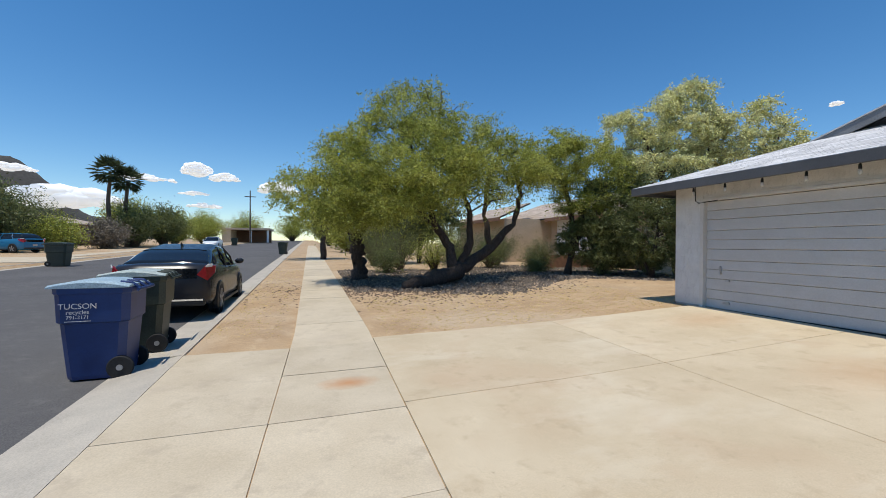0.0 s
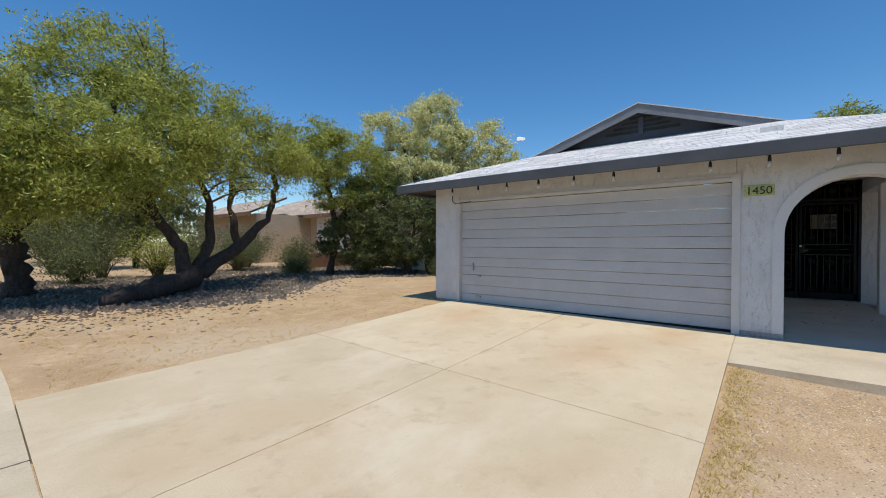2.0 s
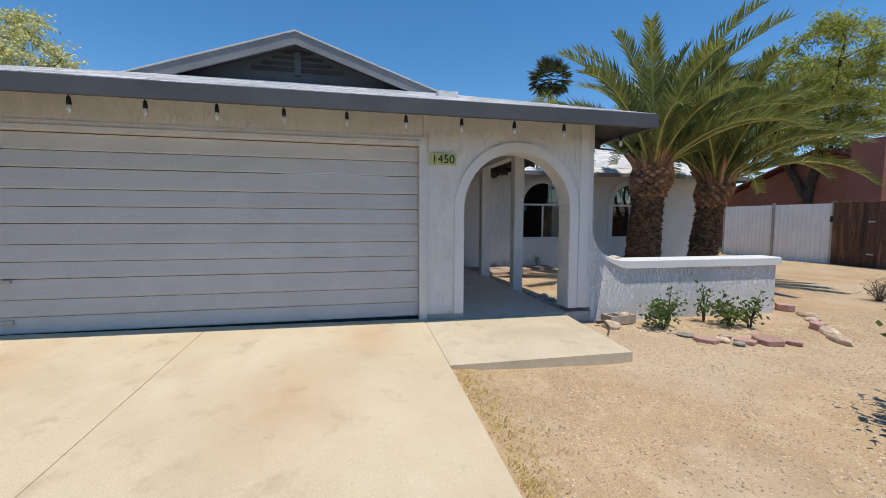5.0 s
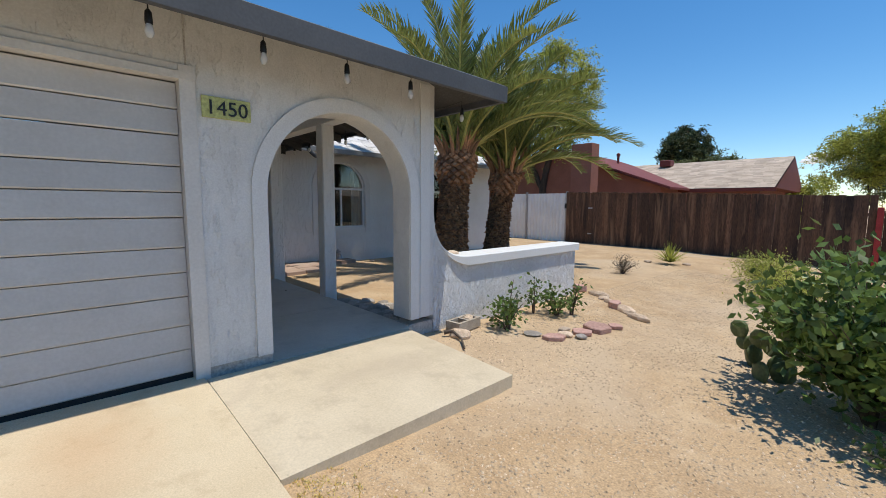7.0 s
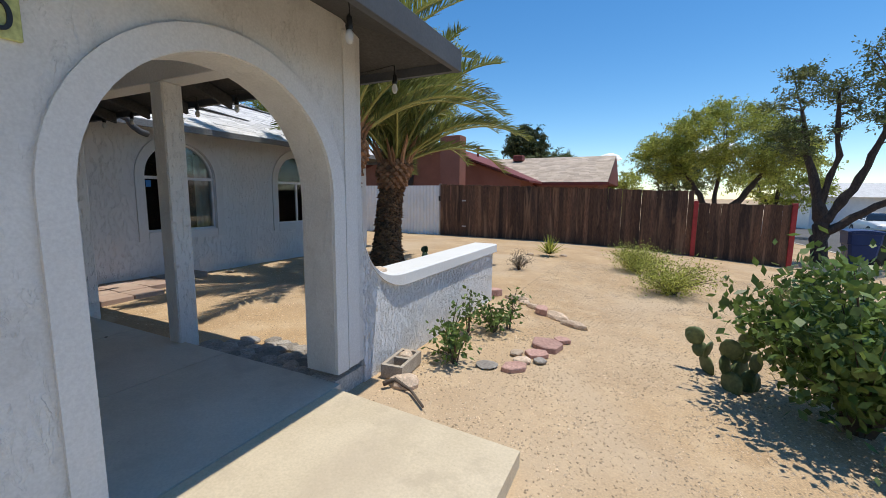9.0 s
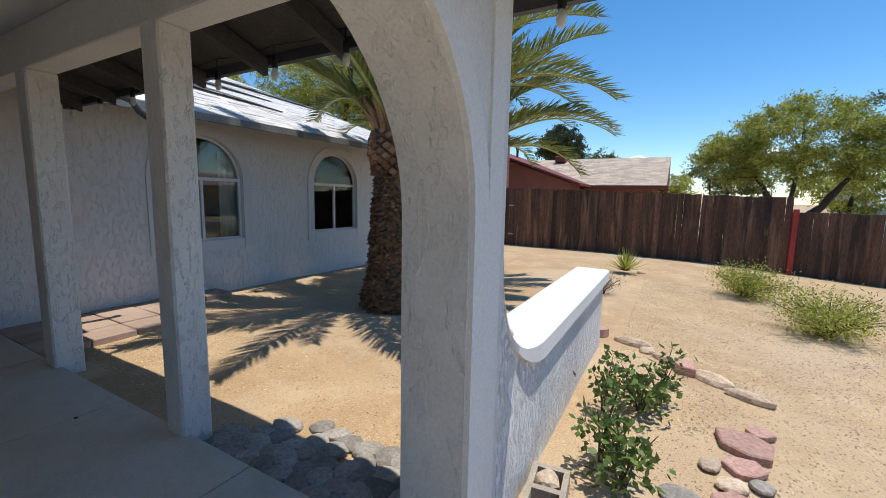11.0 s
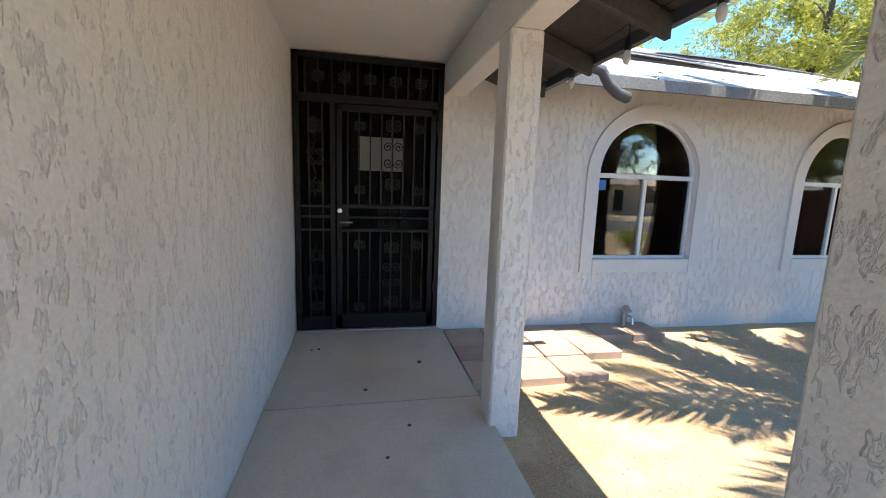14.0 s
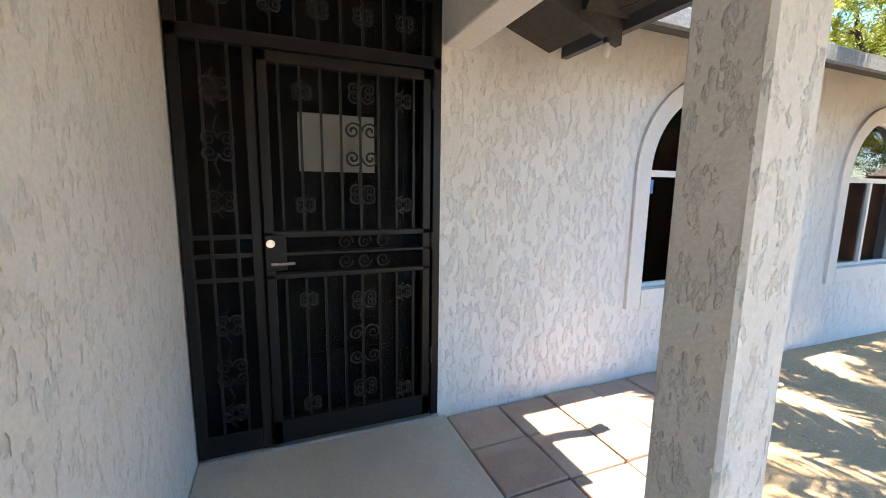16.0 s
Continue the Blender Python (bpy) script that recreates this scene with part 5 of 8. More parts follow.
tree("leafy_shrub_tree", "dark green leafy shrub tree under the pale tree", "tree", (10.8, 12.9, land(10.8, 12.9)),
     [[(0, 0, 0, 0.10), (0.1, 0.1, 1.0, 0.08), (0.0, 0, 2.6, 0.04)], [(0, 0, 0.3, 0.07), (-0.6, 0.2, 1.4, 0.05), (-0.9, 0.3, 2.6, 0.03)]],
     [(0.0, 0.0, 2.4, 1.3, 1.2, 1.3), (-0.6, 0.3, 1.3, 1.2, 1.1, 1.0), (0.6, -0.2, 3.4, 1.0, 1.0, 0.9), (0.5, 0, 0.9, 0.9, 0.9, 0.8)], "shrubleaf", 18, twigs=230, per=190, leaf_len=0.10, leaf_wide=0.04, cloud=0.25)
tree("garden_tree", "dark green tree behind the neighbour's bushes", "tree", (6.5, 24.5, land(6.5, 24.5)),
     [[(0, 0, 0, 0.16), (0.1, 0, 1.6, 0.12), (0, 0, 3.4, 0.05)], [(0, 0, 1.0, 0.1), (1.2, 0.3, 2.4, 0.06), (1.8, 0.4, 3.4, 0.03)]],
     [(0, 0, 3.2, 2.6, 2.2, 1.5), (1.8, 0.2, 2.6, 2.0, 1.8, 1.3), (-1.9, 0, 2.3, 1.9, 1.7, 1.3)], "shrubleaf", 17, twigs=150, per=180, leaf_len=0.15, leaf_wide=0.055, cloud=0.4)
# thick trunk by the pavement
tree("topped_tree", "thick dark trunk topped with sparse yellowish leaves", "tree", (1.72, 15.1, land(1.7, 15.1) - 0.03),
     [[(0.05, 0, 0, 0.27), (0.0, 0, 0.6, 0.25), (-0.05, 0.05, 1.2, 0.24), (-0.18, 0.1, 1.75, 0.20)], [(-0.1, 0.1, 1.4, 0.1), (-0.8, 0.3, 2.3, 0.05)], [(-0.1, 0.1, 1.5, 0.1), (0.7, 0.4, 2.4, 0.05)]],
     [(-0.2, 0.1, 2.15, 1.2, 1.0, 0.42), (0.5, 0.5, 2.5, 0.9, 0.9, 0.5)], "paloverde", 15, twigs=60, per=150, leaf_len=0.07, leaf_wide=0.025)
tree("street_tree", "green tree overhanging the pavement down the street", "tree", (0.9, 29.0, street(29)),
     [[(0, 0, 0, 0.2), (0, 0, 1.6, 0.16), (-0.5, 0.3, 3.2, 0.1), (-1.5, 0.5, 4.8, 0.05)], [(0, 0, 1.6, 0.14), (1.0, 0.6, 3.2, 0.08), (1.8, 0.8, 5.0, 0.04)]],
     [(-1.6, 0, 4.3, 2.2, 2.2, 1.9), (1.2, 0.5, 4.6, 2.4, 2.2, 2.0), (-0.6, 0, 2.9, 1.8, 1.6, 1.0)], "mesquite", 16, twigs=130, per=170, leaf_len=0.15, leaf_wide=0.05, cloud=0.45)
for i, (x, y, r, h, sd) in enumerate(((4.2, 19.4, 1.5, 2.6, 21), (5.6, 18.4, 1.3, 2.2, 22), (3.2, 17.6, 0.9, 1.3, 23), (6.6, 17.5, 0.8, 1.1, 26))):
    shrub("creosote_bush", "airy olive-green desert bush in the gravel bed", "bush", (x, y, land(x, y)), r, h, "shrubleaf" if i != 1 else "mesquite", sd, stems=36, per=130, leaf_len=0.08, leaf_wide=0.03, group="creosote bushes", cloud=0.22)
for x, y, r, h, sd in ((8.4, 18.2, 1.2, 1.8, 28), (7.4, 20.5, 1.5, 2.6, 29), (9.6, 20.0, 1.4, 2.2, 30), (3.4, 22.5, 1.6, 2.6, 42), (13.0, 12.9, 1.0, 1.5, 43), (10.8, 13.0, 0.9, 1.2, 44), (10.2, 16.6, 0.8, 1.5, 24), (9.2, 15.2, 0.5, 0.6, 25), (12.2, 10.2, 0.6, 0.7, 27)):
    shrub("thin_bush", "thin upright green bush before the neighbour's house", "bush", (x, y, land(x, y)), r, h, "shrubleaf", sd, stems=int(20 + 22 * r), per=110, leaf_len=0.075, leaf_wide=0.032, cloud=0.2)

# yard plants by the low wall and toward the fence
shrub("rose_bush", "small leafy green bush by the low wall", "bush", (7.0, -1.75, land(7, -1.8)), 0.30, 0.42, "freshleaf", 31, stems=10, per=30, leaf_len=0.062, leaf_wide=0.04, cloud=0.06, group="wall bushes")
shrub("rose_bush", "small leafy green bush by the low wall", "bush", (6.98, -2.78, land(7, -2.8)), 0.33, 0.45, "freshleaf", 32, stems=12, per=30, leaf_len=0.062, leaf_wide=0.04, cloud=0.06, group="wall bushes")
for x, y, h, sd in ((7.15, -1.95, 0.75, 33), (6.85, -2.95, 0.72, 34), (7.22, -2.6, 0.6, 35)):
    shrub("sapling", "thin dark-leaved sapling beside the low wall", "sapling", (x, y, land(x, y)), 0.14, h, "freshleaf", sd, stems=4, per=26, leaf_len=0.06, leaf_wide=0.035, cloud=0.05, group="wall saplings")
for x, y, r, h, sd in ((5.6, -8.5, 0.75, 0.62, 36), (5.0, -6.4, 0.8, 0.66, 37), (3.1, -6.4, 0.75, 0.5, 38)):
    shrub("desert_shrub", "low feathery green shrub in the gravel yard", "bush", (x, y, land(x, y)), r, h, "mesquite" if sd != 38 else "shrubleaf", sd, stems=40, per=150, leaf_len=0.05, leaf_wide=0.016, cloud=0.11, group="yard shrubs")
shrub("dead_bush", "small dry grey-brown bush on the dirt", "bush", (7.85, -6.9, land(7.85, -6.9)), 0.36, 0.4, "greyleaf", 39, stems=22, per=40, leaf_len=0.05, leaf_wide=0.01, cloud=0.06)
shrub("hibiscus_bush", "dense glossy green bush standing in the front yard", "bush", (4.0, -2.2, land(4, -2.2)), 0.85, 1.38, "freshleaf", 40, stems=64, per=85, leaf_len=0.09, leaf_wide=0.05, cloud=0.10)
shrub("low_weeds", "low green weeds at the foot of the bush", "weeds", (3.75, -1.5, land(3.75, -1.5)), 0.35, 0.25, "freshleaf", 41, stems=14, per=30, leaf_len=0.06, leaf_wide=0.03, cloud=0.07)


def yucca(at, seed):
    rng = random.Random(seed)
    y = thing("yucca", "spiky green yucca rosette growing from the dirt", "yucca", at)
    for i in range(46):
        a, rise = i * 2.4, radians(85 - 75 * (i / 46))
        ln = rng.uniform(0.42, 0.58)
        d = Vector((math.cos(a) * math.cos(rise), math.sin(a) * math.cos(rise), math.sin(rise)))
        s = Vector((-math.sin(a), math.cos(a), 0)) * 0.024
        b = Vector((0, 0, 0.06))
        up = d.cross(s).normalized() * 0.012
        bm = bmesh.new()
        v = [bm.verts.new(p) for p in (b - s, b - up, b + s, b + d * ln * 0.5 - s, b + d * ln * 0.5 - up, b + d * ln * 0.5 + s, b + d * ln)]
        for q in ((0, 1, 4, 3), (1, 2, 5, 4), (3, 4, 6), (4, 5, 6)):
            bm.faces.new([v[k] for k in q])
        part("leaf", bm, "mesquite", y)
    return y


yucca((7.72, -9.45, land(7.72, -9.45)), 5)


def prickly_pear(at, seed, pads, label):
    rng = random.Random(seed)
    c = thing("prickly_pear", label, "cactus", at)
    bm = bmesh.new()
    lathe(bm, [(0.3, 0), (0.75, 0.12), (1.0, 0.45), (0.9, 0.8), (0.5, 0.97), (0.15, 1.0)], 14)
    bmesh.ops.scale(bm, vec=(0.5, 0.12, 1.0), verts=bm.verts)
    pad = mesh_of("pad", bm, "cactus", True)
    made = []
    for i in range(pads):
        if i < 3 or not made:
            o, turn, tilt, k = Vector((rng.uniform(-0.12, 0.12), rng.uniform(-0.1, 0.1), -0.03)), rng.uniform(0, 180), rng.uniform(-25, 25), rng.uniform(0.17, 0.22)
        else:
            src = rng.choice(made)
            o = src @ Vector((rng.uniform(-0.3, 0.3), 0, 0.9))
            turn, tilt, k = rng.uniform(0, 180), rng.uniform(-45, 45), rng.uniform(0.13, 0.18)
        m = Matrix.Translation(o) @ Euler((radians(rng.uniform(-15, 15)), radians(tilt), radians(turn))).to_matrix().to_4x4() @ Matrix.Scale(k, 4)
        made.append(m)
        part("pad", pad, "cactus", c).matrix_basis = m
    return c


prickly_pear((4.76, -2.80, land(4.76, -2.8)), 3, 11, "prickly pear cactus with flat green pads beside the bush")
prickly_pear((4.62, -2.50, land(4.6, -2.5)), 4, 6, "small prickly pear cactus with flat green pads")
prickly_pear((10.2, -7.1, land(10.2, -7.1)), 6, 6, "prickly pear cactus behind the palms")

# trees beyond the fence and behind the houses
tree("mesquite_tree", "round-crowned mesquite tree beyond the wooden fence", "tree", (2.2, -22.7, street(-22) + 0.0),
     [[(0, 0, 0, 0.25), (-0.2, 0, 1.2, 0.2), (-1.2, 0.2, 2.8, 0.12), (-2.0, 0.3, 4.2, 0.05)], [(0, 0, 0.3, 0.2), (0.6, 0.1, 1.8, 0.15), (1.4, 0.2, 3.2, 0.09), (2.2, 0.2, 4.4, 0.04)], [(0.1, 0, 0.8, 0.14), (0.2, 0, 2.5, 0.1), (0.0, 0, 4.5, 0.05)]],
     [(0.2, 0, 5.0, 2.9, 2.5, 1.9), (-2.2, 0, 4.3, 1.8, 1.8, 1.3), (2.6, 0, 4.3, 1.5, 1.6, 1.3)], "mesquite", 51, twigs=330, per=230, leaf_len=0.13, leaf_wide=0.042, cloud=0.4)
tree("street_tree", "open dark-limbed street tree by the pavement", "tree", (0.5, -14.9, street(-15) - 0.03),
     [[(0, 0, 0, 0.24), (0.05, 0, 1.0, 0.2), (0.15, 0, 1.9, 0.17), (0.5, -0.1, 3.2, 0.1), (0.8, -0.2, 4.8, 0.05)], [(0.1, 0, 1.3, 0.15), (-0.5, 0.2, 2.4, 0.12), (-1.0, 0.3, 4.0, 0.07), (-0.9, 0.3, 5.6, 0.04)], [(0.05, 0, 1.0, 0.13), (-1.0, 0.3, 1.9, 0.1), (-2.4, 0.6, 2.6, 0.06), (-3.4, 0.8, 3.8, 0.03)], [(0.15, 0, 1.9, 0.1), (-0.1, 0.1, 3.4, 0.08), (0.1, 0.2, 5.2, 0.04)]],
     [(0.5, 0, 5.0, 1.6, 1.5, 1.3), (-1.1, 0.3, 5.4, 1.7, 1.5, 1.3), (-3.0, 0.7, 4.2, 1.4, 1.3, 1.0), (0.9, -0.2, 3.8, 0.9, 0.9, 0.6)], "shrubleaf", 52, twigs=150, per=120, leaf_len=0.10, leaf_wide=0.04, cloud=0.3)
tree("pine_tree", "dense dark green pine above the far roofs", "tree", (17.4, -42.8, -0.5),
     [[(0, 0, 0, 0.3), (0, 0, 4, 0.25), (0, 0, 7, 0.18), (0, 0, 9.4, 0.06)]], [(0, 0, 7.6, 2.5, 2.5, 1.8), (0.2, 0, 9.2, 1.5, 1.5, 1.0), (-0.6, 0, 6.3, 2.0, 2.0, 1.0)], "pineleaf", 53, twigs=150, per=200, leaf_len=0.26, leaf_wide=0.10, cloud=0.45, shell=0.3)
for i, (x, y, r, h, sd) in enumerate(((20.5, -13.8, 4.2, 9.0, 54), (17.0, -17.8, 3.8, 9.6, 55), (24.5, -8.5, 3.8, 8.0, 56), (26.5, -2.0, 3.5, 7.5, 59))):
    tree("shade_tree", "tall bright green tree behind the house roof", "tree", (x, y, 0.2),
         [[(0, 0, 0, 0.26), (0.1, 0, 2.5, 0.2), (-0.6, 0.3, 5.0, 0.12), (-1.4, 0.6, h - 1, 0.05)], [(0, 0, 2.2, 0.16), (1.2, 0.4, 4.6, 0.1), (2.0, 0.5, h - 1.4, 0.04)], [(0, 0, 3.0, 0.12), (0.2, -1.4, 5.0, 0.08), (0.1, -2.0, h - 1.2, 0.04)]],
         [(-0.8, 0.5, h - 1.8, r * 0.62, r * 0.62, 2.0), (1.5, 0.2, h - 2.3, r * 0.6, r * 0.6, 1.8), (0.2, -1.5, h - 2.6, r * 0.7, r * 0.6, 1.7), (0, 0, h - 4.2, r * 0.75, r * 0.75, 1.4)], "mesquite", sd, twigs=330, per=210, leaf_len=0.14, leaf_wide=0.045, cloud=0.45, group="trees behind the house")
for x, y, r, h, sd, lf in ((12.5, -31, 2.6, 6.0, 57, "shrubleaf"), (8.0, -30, 2.6, 4.6, 58, "mesquite"), (-2.5, -33, 3.0, 5.5, 60, "mesquite"), (3.5, -36, 3.0, 6.5, 61, "shrubleaf")):
    tree("garden_tree", "green garden tree beyond the fence", "tree", (x, y, street(y)),
         [[(0, 0, 0, 0.2), (0.1, 0, 1.6, 0.15), (0, 0, h - 1.0, 0.05)], [(0, 0, 1.2, 0.1), (1.0, 0.3, 2.6, 0.06), (1.4, 0.4, h - 1.6, 0.03)]],
         [(0, 0, h - 1.4, r, r, 1.4), (0.8, 0.3, h - 2.4, r * 0.9, r * 0.8, 1.2), (-0.9, 0, h - 2.6, r * 0.8, r * 0.8, 1.2)], lf, sd, twigs=110, per=130, leaf_len=0.2, leaf_wide=0.07, cloud=0.5)
# planting across the street
for i, (x, y, r, h, sd, lf) in enumerate(((-25.5, 43, 3.0, 5.6, 71, "shrubleaf"), (-22.5, 47, 1.8, 2.5, 72, "mesquite"), (-20.5, 52, 1.5, 2.5, 73, "greyleaf"), (-19.5, 57, 2.4, 4.4, 74, "shrubleaf"), (-18.5, 63, 2.6, 4.8, 75, "shrubleaf"), (-28.5, 47, 3.0, 5.5, 86, "shrubleaf"), (-21, 60, 2.8, 5.2, 87, "mesquite"), (-19.0, 70, 2.6, 4.4, 76, "mesquite"), (-17.5, 80, 2.8, 4.4, 77, "mesquite"), (-24, 68, 3.0, 5.2, 78, "shrubleaf"), (-15, 110, 4.0, 6.0, 79, "mesquite"), (-5, 135, 5.0, 6.5, 80, "mesquite"), (3.2, 72, 2.6, 4.6, 88, "shrubleaf"), (6.5, 52, 2.8, 5.0, 89, "shrubleaf"), (3.0, 95, 3.2, 5.5, 90, "mesquite"), (9.0, 38, 2.6, 4.4, 94, "shrubleaf"), (5.5, 33, 1.8, 2.8, 95, "shrubleaf"), (5, 120, 4.5, 6.0, 81, "mesquite"), (-24, 110, 4, 6.5, 82, "mesquite"), (4.5, 60, 2.5, 4, 83, "shrubleaf"), (4.0, 45, 2.0, 3, 84, "mesquite"), (-32, 60, 4.0, 5.5, 85, "shrubleaf"))):
    shrub("garden_bush", "large green garden bush across the street" if x < 0 else "large green bush down the street", "bush", (x, y, street(y)), r * 1.25, h * 1.25, lf, sd, stems=110, per=120, leaf_len=0.2 + 0.0015 * y, leaf_wide=0.09, cloud=0.4, group="street bushes")


def fan_palm(at, height, seed, label):
    rng = np.random.default_rng(seed)
    p = thing("fan_palm", label, "palm tree", at)
    bm = bmesh.new()
    tube(bm, [(0.1 * math.sin(i), 0, height * i / 8) for i in range(9)], [0.26 - 0.012 * i for i in range(9)], 10)
    part("trunk", bm, "bark2", p, smooth=True)
    cs, ws = [], []
    for i in range(60):
        a, rise = i * 2.4, radians(80 - 130 * (i / 60))
        d = Vector((math.cos(a) * math.cos(rise), math.sin(a) * math.cos(rise), math.sin(rise)))
        hub = Vector((0, 0, height)) + d * rng.uniform(0.8, 1.2)
        side = Vector((-math.sin(a), math.cos(a), 0))
        for k in range(17):
            f = radians(-80 + 10 * k)
            w = d * math.cos(f) + side * math.sin(f) + Vector((0, 0, -0.25))
            cs.append(tuple(hub))
            ws.append(tuple(w))
    n = len(cs)
    part("crown", leaf_mesh("crown", cs, ws, rng.uniform(0.8, 1.05, n), np.full(n, 0.10), "pineleaf", rng), "pineleaf", p, "fan-shaped leaves")
    return p


fan_palm((-21.5, 55.5, street(55)), 8.6, 91, "tall fan palm across the street")
fan_palm((-20.2, 56.5, street(56)), 7.8, 92, "tall fan palm across the street")
fan_palm((33.8, -13.5, 0.3), 12.6, 93, "tall fan palm far behind the house")


# ---- fence, gate, neighbours ----
def fence_board(parent, me, x, y, z0, z1, lean):
    ob = part("board", me, "fence", parent)
    ob.matrix_basis = Matrix.Translation((x, y, z0)) @ Euler((0, lean, 0)).to_matrix().to_4x4() @ Matrix.Diagonal((1, 1, z1 - z0, 1))


FY = -13.2
fence = thing("wooden_fence", "dark weathered brown upright board fence round the yard", "fence")
bm = new_box(-0.0736, 0.0736, -0.011, 0.011, 0, 1.0, bevel=0.004)
board_me = mesh_of("board", bm, "fence")
rng = random.Random(5)
x = 12.9
while x > 1.75:
    step = x < 4.15
    z1 = (1.60 if step else 1.97 + 0.028 * max(0, x - 4.2)) + rng.uniform(-0.02, 0.02)
    fence_board(fence, board_me, x - 0.07, FY + rng.uniform(-0.006, 0.006), land(x, FY) - 0.04, z1, rng.uniform(-0.008, 0.008))
    x -= 0.146
for z in (0.55, 1.45):
    part("rail", new_box(1.7, 12.9, FY - 0.055, FY - 0.014, z, z + 0.09), "fence", fence)
part("red_post", new_box(4.02, 4.14, FY + 0.014, FY + 0.10, -0.1, 1.68, bevel=0.006), "redpost", fence, "red-painted post")
part("red_post", new_box(1.62, 1.74, FY - 0.06, FY + 0.06, -0.25, 1.64, bevel=0.006), "redpost", fence, "red-painted post")
for px in (7.1, 9.6, 12.0):
    part("post", new_box(px - 0.045, px + 0.045, FY - 0.15, FY - 0.06, -0.1, 1.9), "fence", fence)
for zz in (0.55, 1.55):
    part("hinge", new_box(11.78, 11.95, FY + 0.013, FY + 0.028, zz, zz + 0.05, bevel=0.004), "alu", fence, "grey metal hinge")
bm = bmesh.new()
pts = []
for i in range(130):
    pts.append((6.9 + 6.0 * i / 129, FY - 0.01, 2.055 + 0.022 * (6.9 + 6.0 * i / 129 - 6.9) + (0.028 if i % 4 < 2 else 0.0)))
prism(bm, [p for p in pts] + [(p[0], p[1], p[2] - 0.03) for p in reversed(pts)], (0, 0.05, 0))
part("scalloped_top", bm, "fence", fence, "scalloped brown top strip")

gate = thing("corrugated_gate", "white corrugated metal side gate in two panels", "gate")
for xa, xb in ((12.98, 14.85), (14.95, 16.9)):
    n = int((xb - xa) / 0.075)
    bm = bmesh.new()
    pts = [(xa + (xb - xa) * i / n, FY + (0.022 if i % 2 else -0.022) - 0.03) for i in range(n + 1)]
    prism(bm, [(px, py, 0.12) for px, py in pts] + [(px, py - 0.006, 0.12) for px, py in reversed(pts)], (0, 0, 2.05))
    part("panel", bm, "corrugated", gate)
for px in (12.93, 14.9, 16.95):
    part("post", new_box(px - 0.035, px + 0.035, FY - 0.07, FY + 0.0, 0.05, 2.24), "alu", gate, "grey metal post")
part("latch", new_box(12.9, 12.98, FY + 0.001, FY + 0.03, 1.55, 1.75), "black", gate, "black latch")

# red-brown neighbour behind the fence
rh = thing("red_house", "red-brown stucco house with tan shingle roof behind the fence", "house")
part("wall", new_box(10.9, 22, -25.0, -17.8, 0, 2.55), "redstucco", rh)
bm = bmesh.new()
prism(bm, [(10.9, -17.8, 2.55), (22.0, -17.8, 2.55), (16.5, -17.8, 4.55)], (0, -7.0, 0))
part("gable_wall", bm, "redstucco", rh)
for s, xe in ((-1, 10.4), (1, 22.6)):
    bm = bmesh.new()
    prism(bm, [(xe, -17.4, 2.42), (16.5, -17.4, 4.64), (16.5, -17.4, 4.74), (xe, -17.4, 2.52)], (0, -7.8, 0))
    part("roof", bm, "redtrim", rh, "dark red rake and eave")
part("wall", new_box(7.8, 10.8, -28.0, -20.6, 0, 2.5), "redstucco", rh)
bm = bmesh.new()
prism(bm, [(7.2, -20.1, 2.5), (7.2, -25.0, 4.2), (7.2, -29.5, 2.5)], (13.0, 0, 0))
part("roof_core", bm, "redtrim", rh)
chim = part("chimney", new_box(13.2, 14.2, -16.4, -15.7, 0.2, 4.5, bevel=0.01), "redstucco", rh, "square red stucco chimney")
part("vent_pipe", lathe(bmesh.new(), [(0.07, 0), (0.07, 0.7), (0.11, 0.72), (0.11, 0.85), (0.02, 0.9)], 10, (15.0, -22.5, 3.9)), "redtrim", rh, "dark vent pipe")
part("roof_fan", new_box(12.6, 13.2, -24.6, -24.0, 4.0, 4.35, bevel=0.03), "redtrim", rh)
part("cooler", new_box(17.0, 18.0, -21.0, -20.0, 4.2, 5.0, bevel=0.03), "white", rh, "white evaporative cooler")
part("fascia", new_box(7.15, 10.9, -20.12, -20.06, 2.36, 2.5), "redtrim", rh, "red fascia board")
tan_roof = roof_plane("roof_neighbour", [(7.2, -20.1, 2.52), (20.2, -20.1, 2.52), (20.2, -25.0, 4.22), (7.2, -25.0, 4.22)], "tan shingle roof of the neighbouring house", "shingle_tan", 0.2, 0.4, 9)
part("wall", new_box(7.8, 7.9, -28, -20.6, 2.5, 2.52), "redstucco", rh)


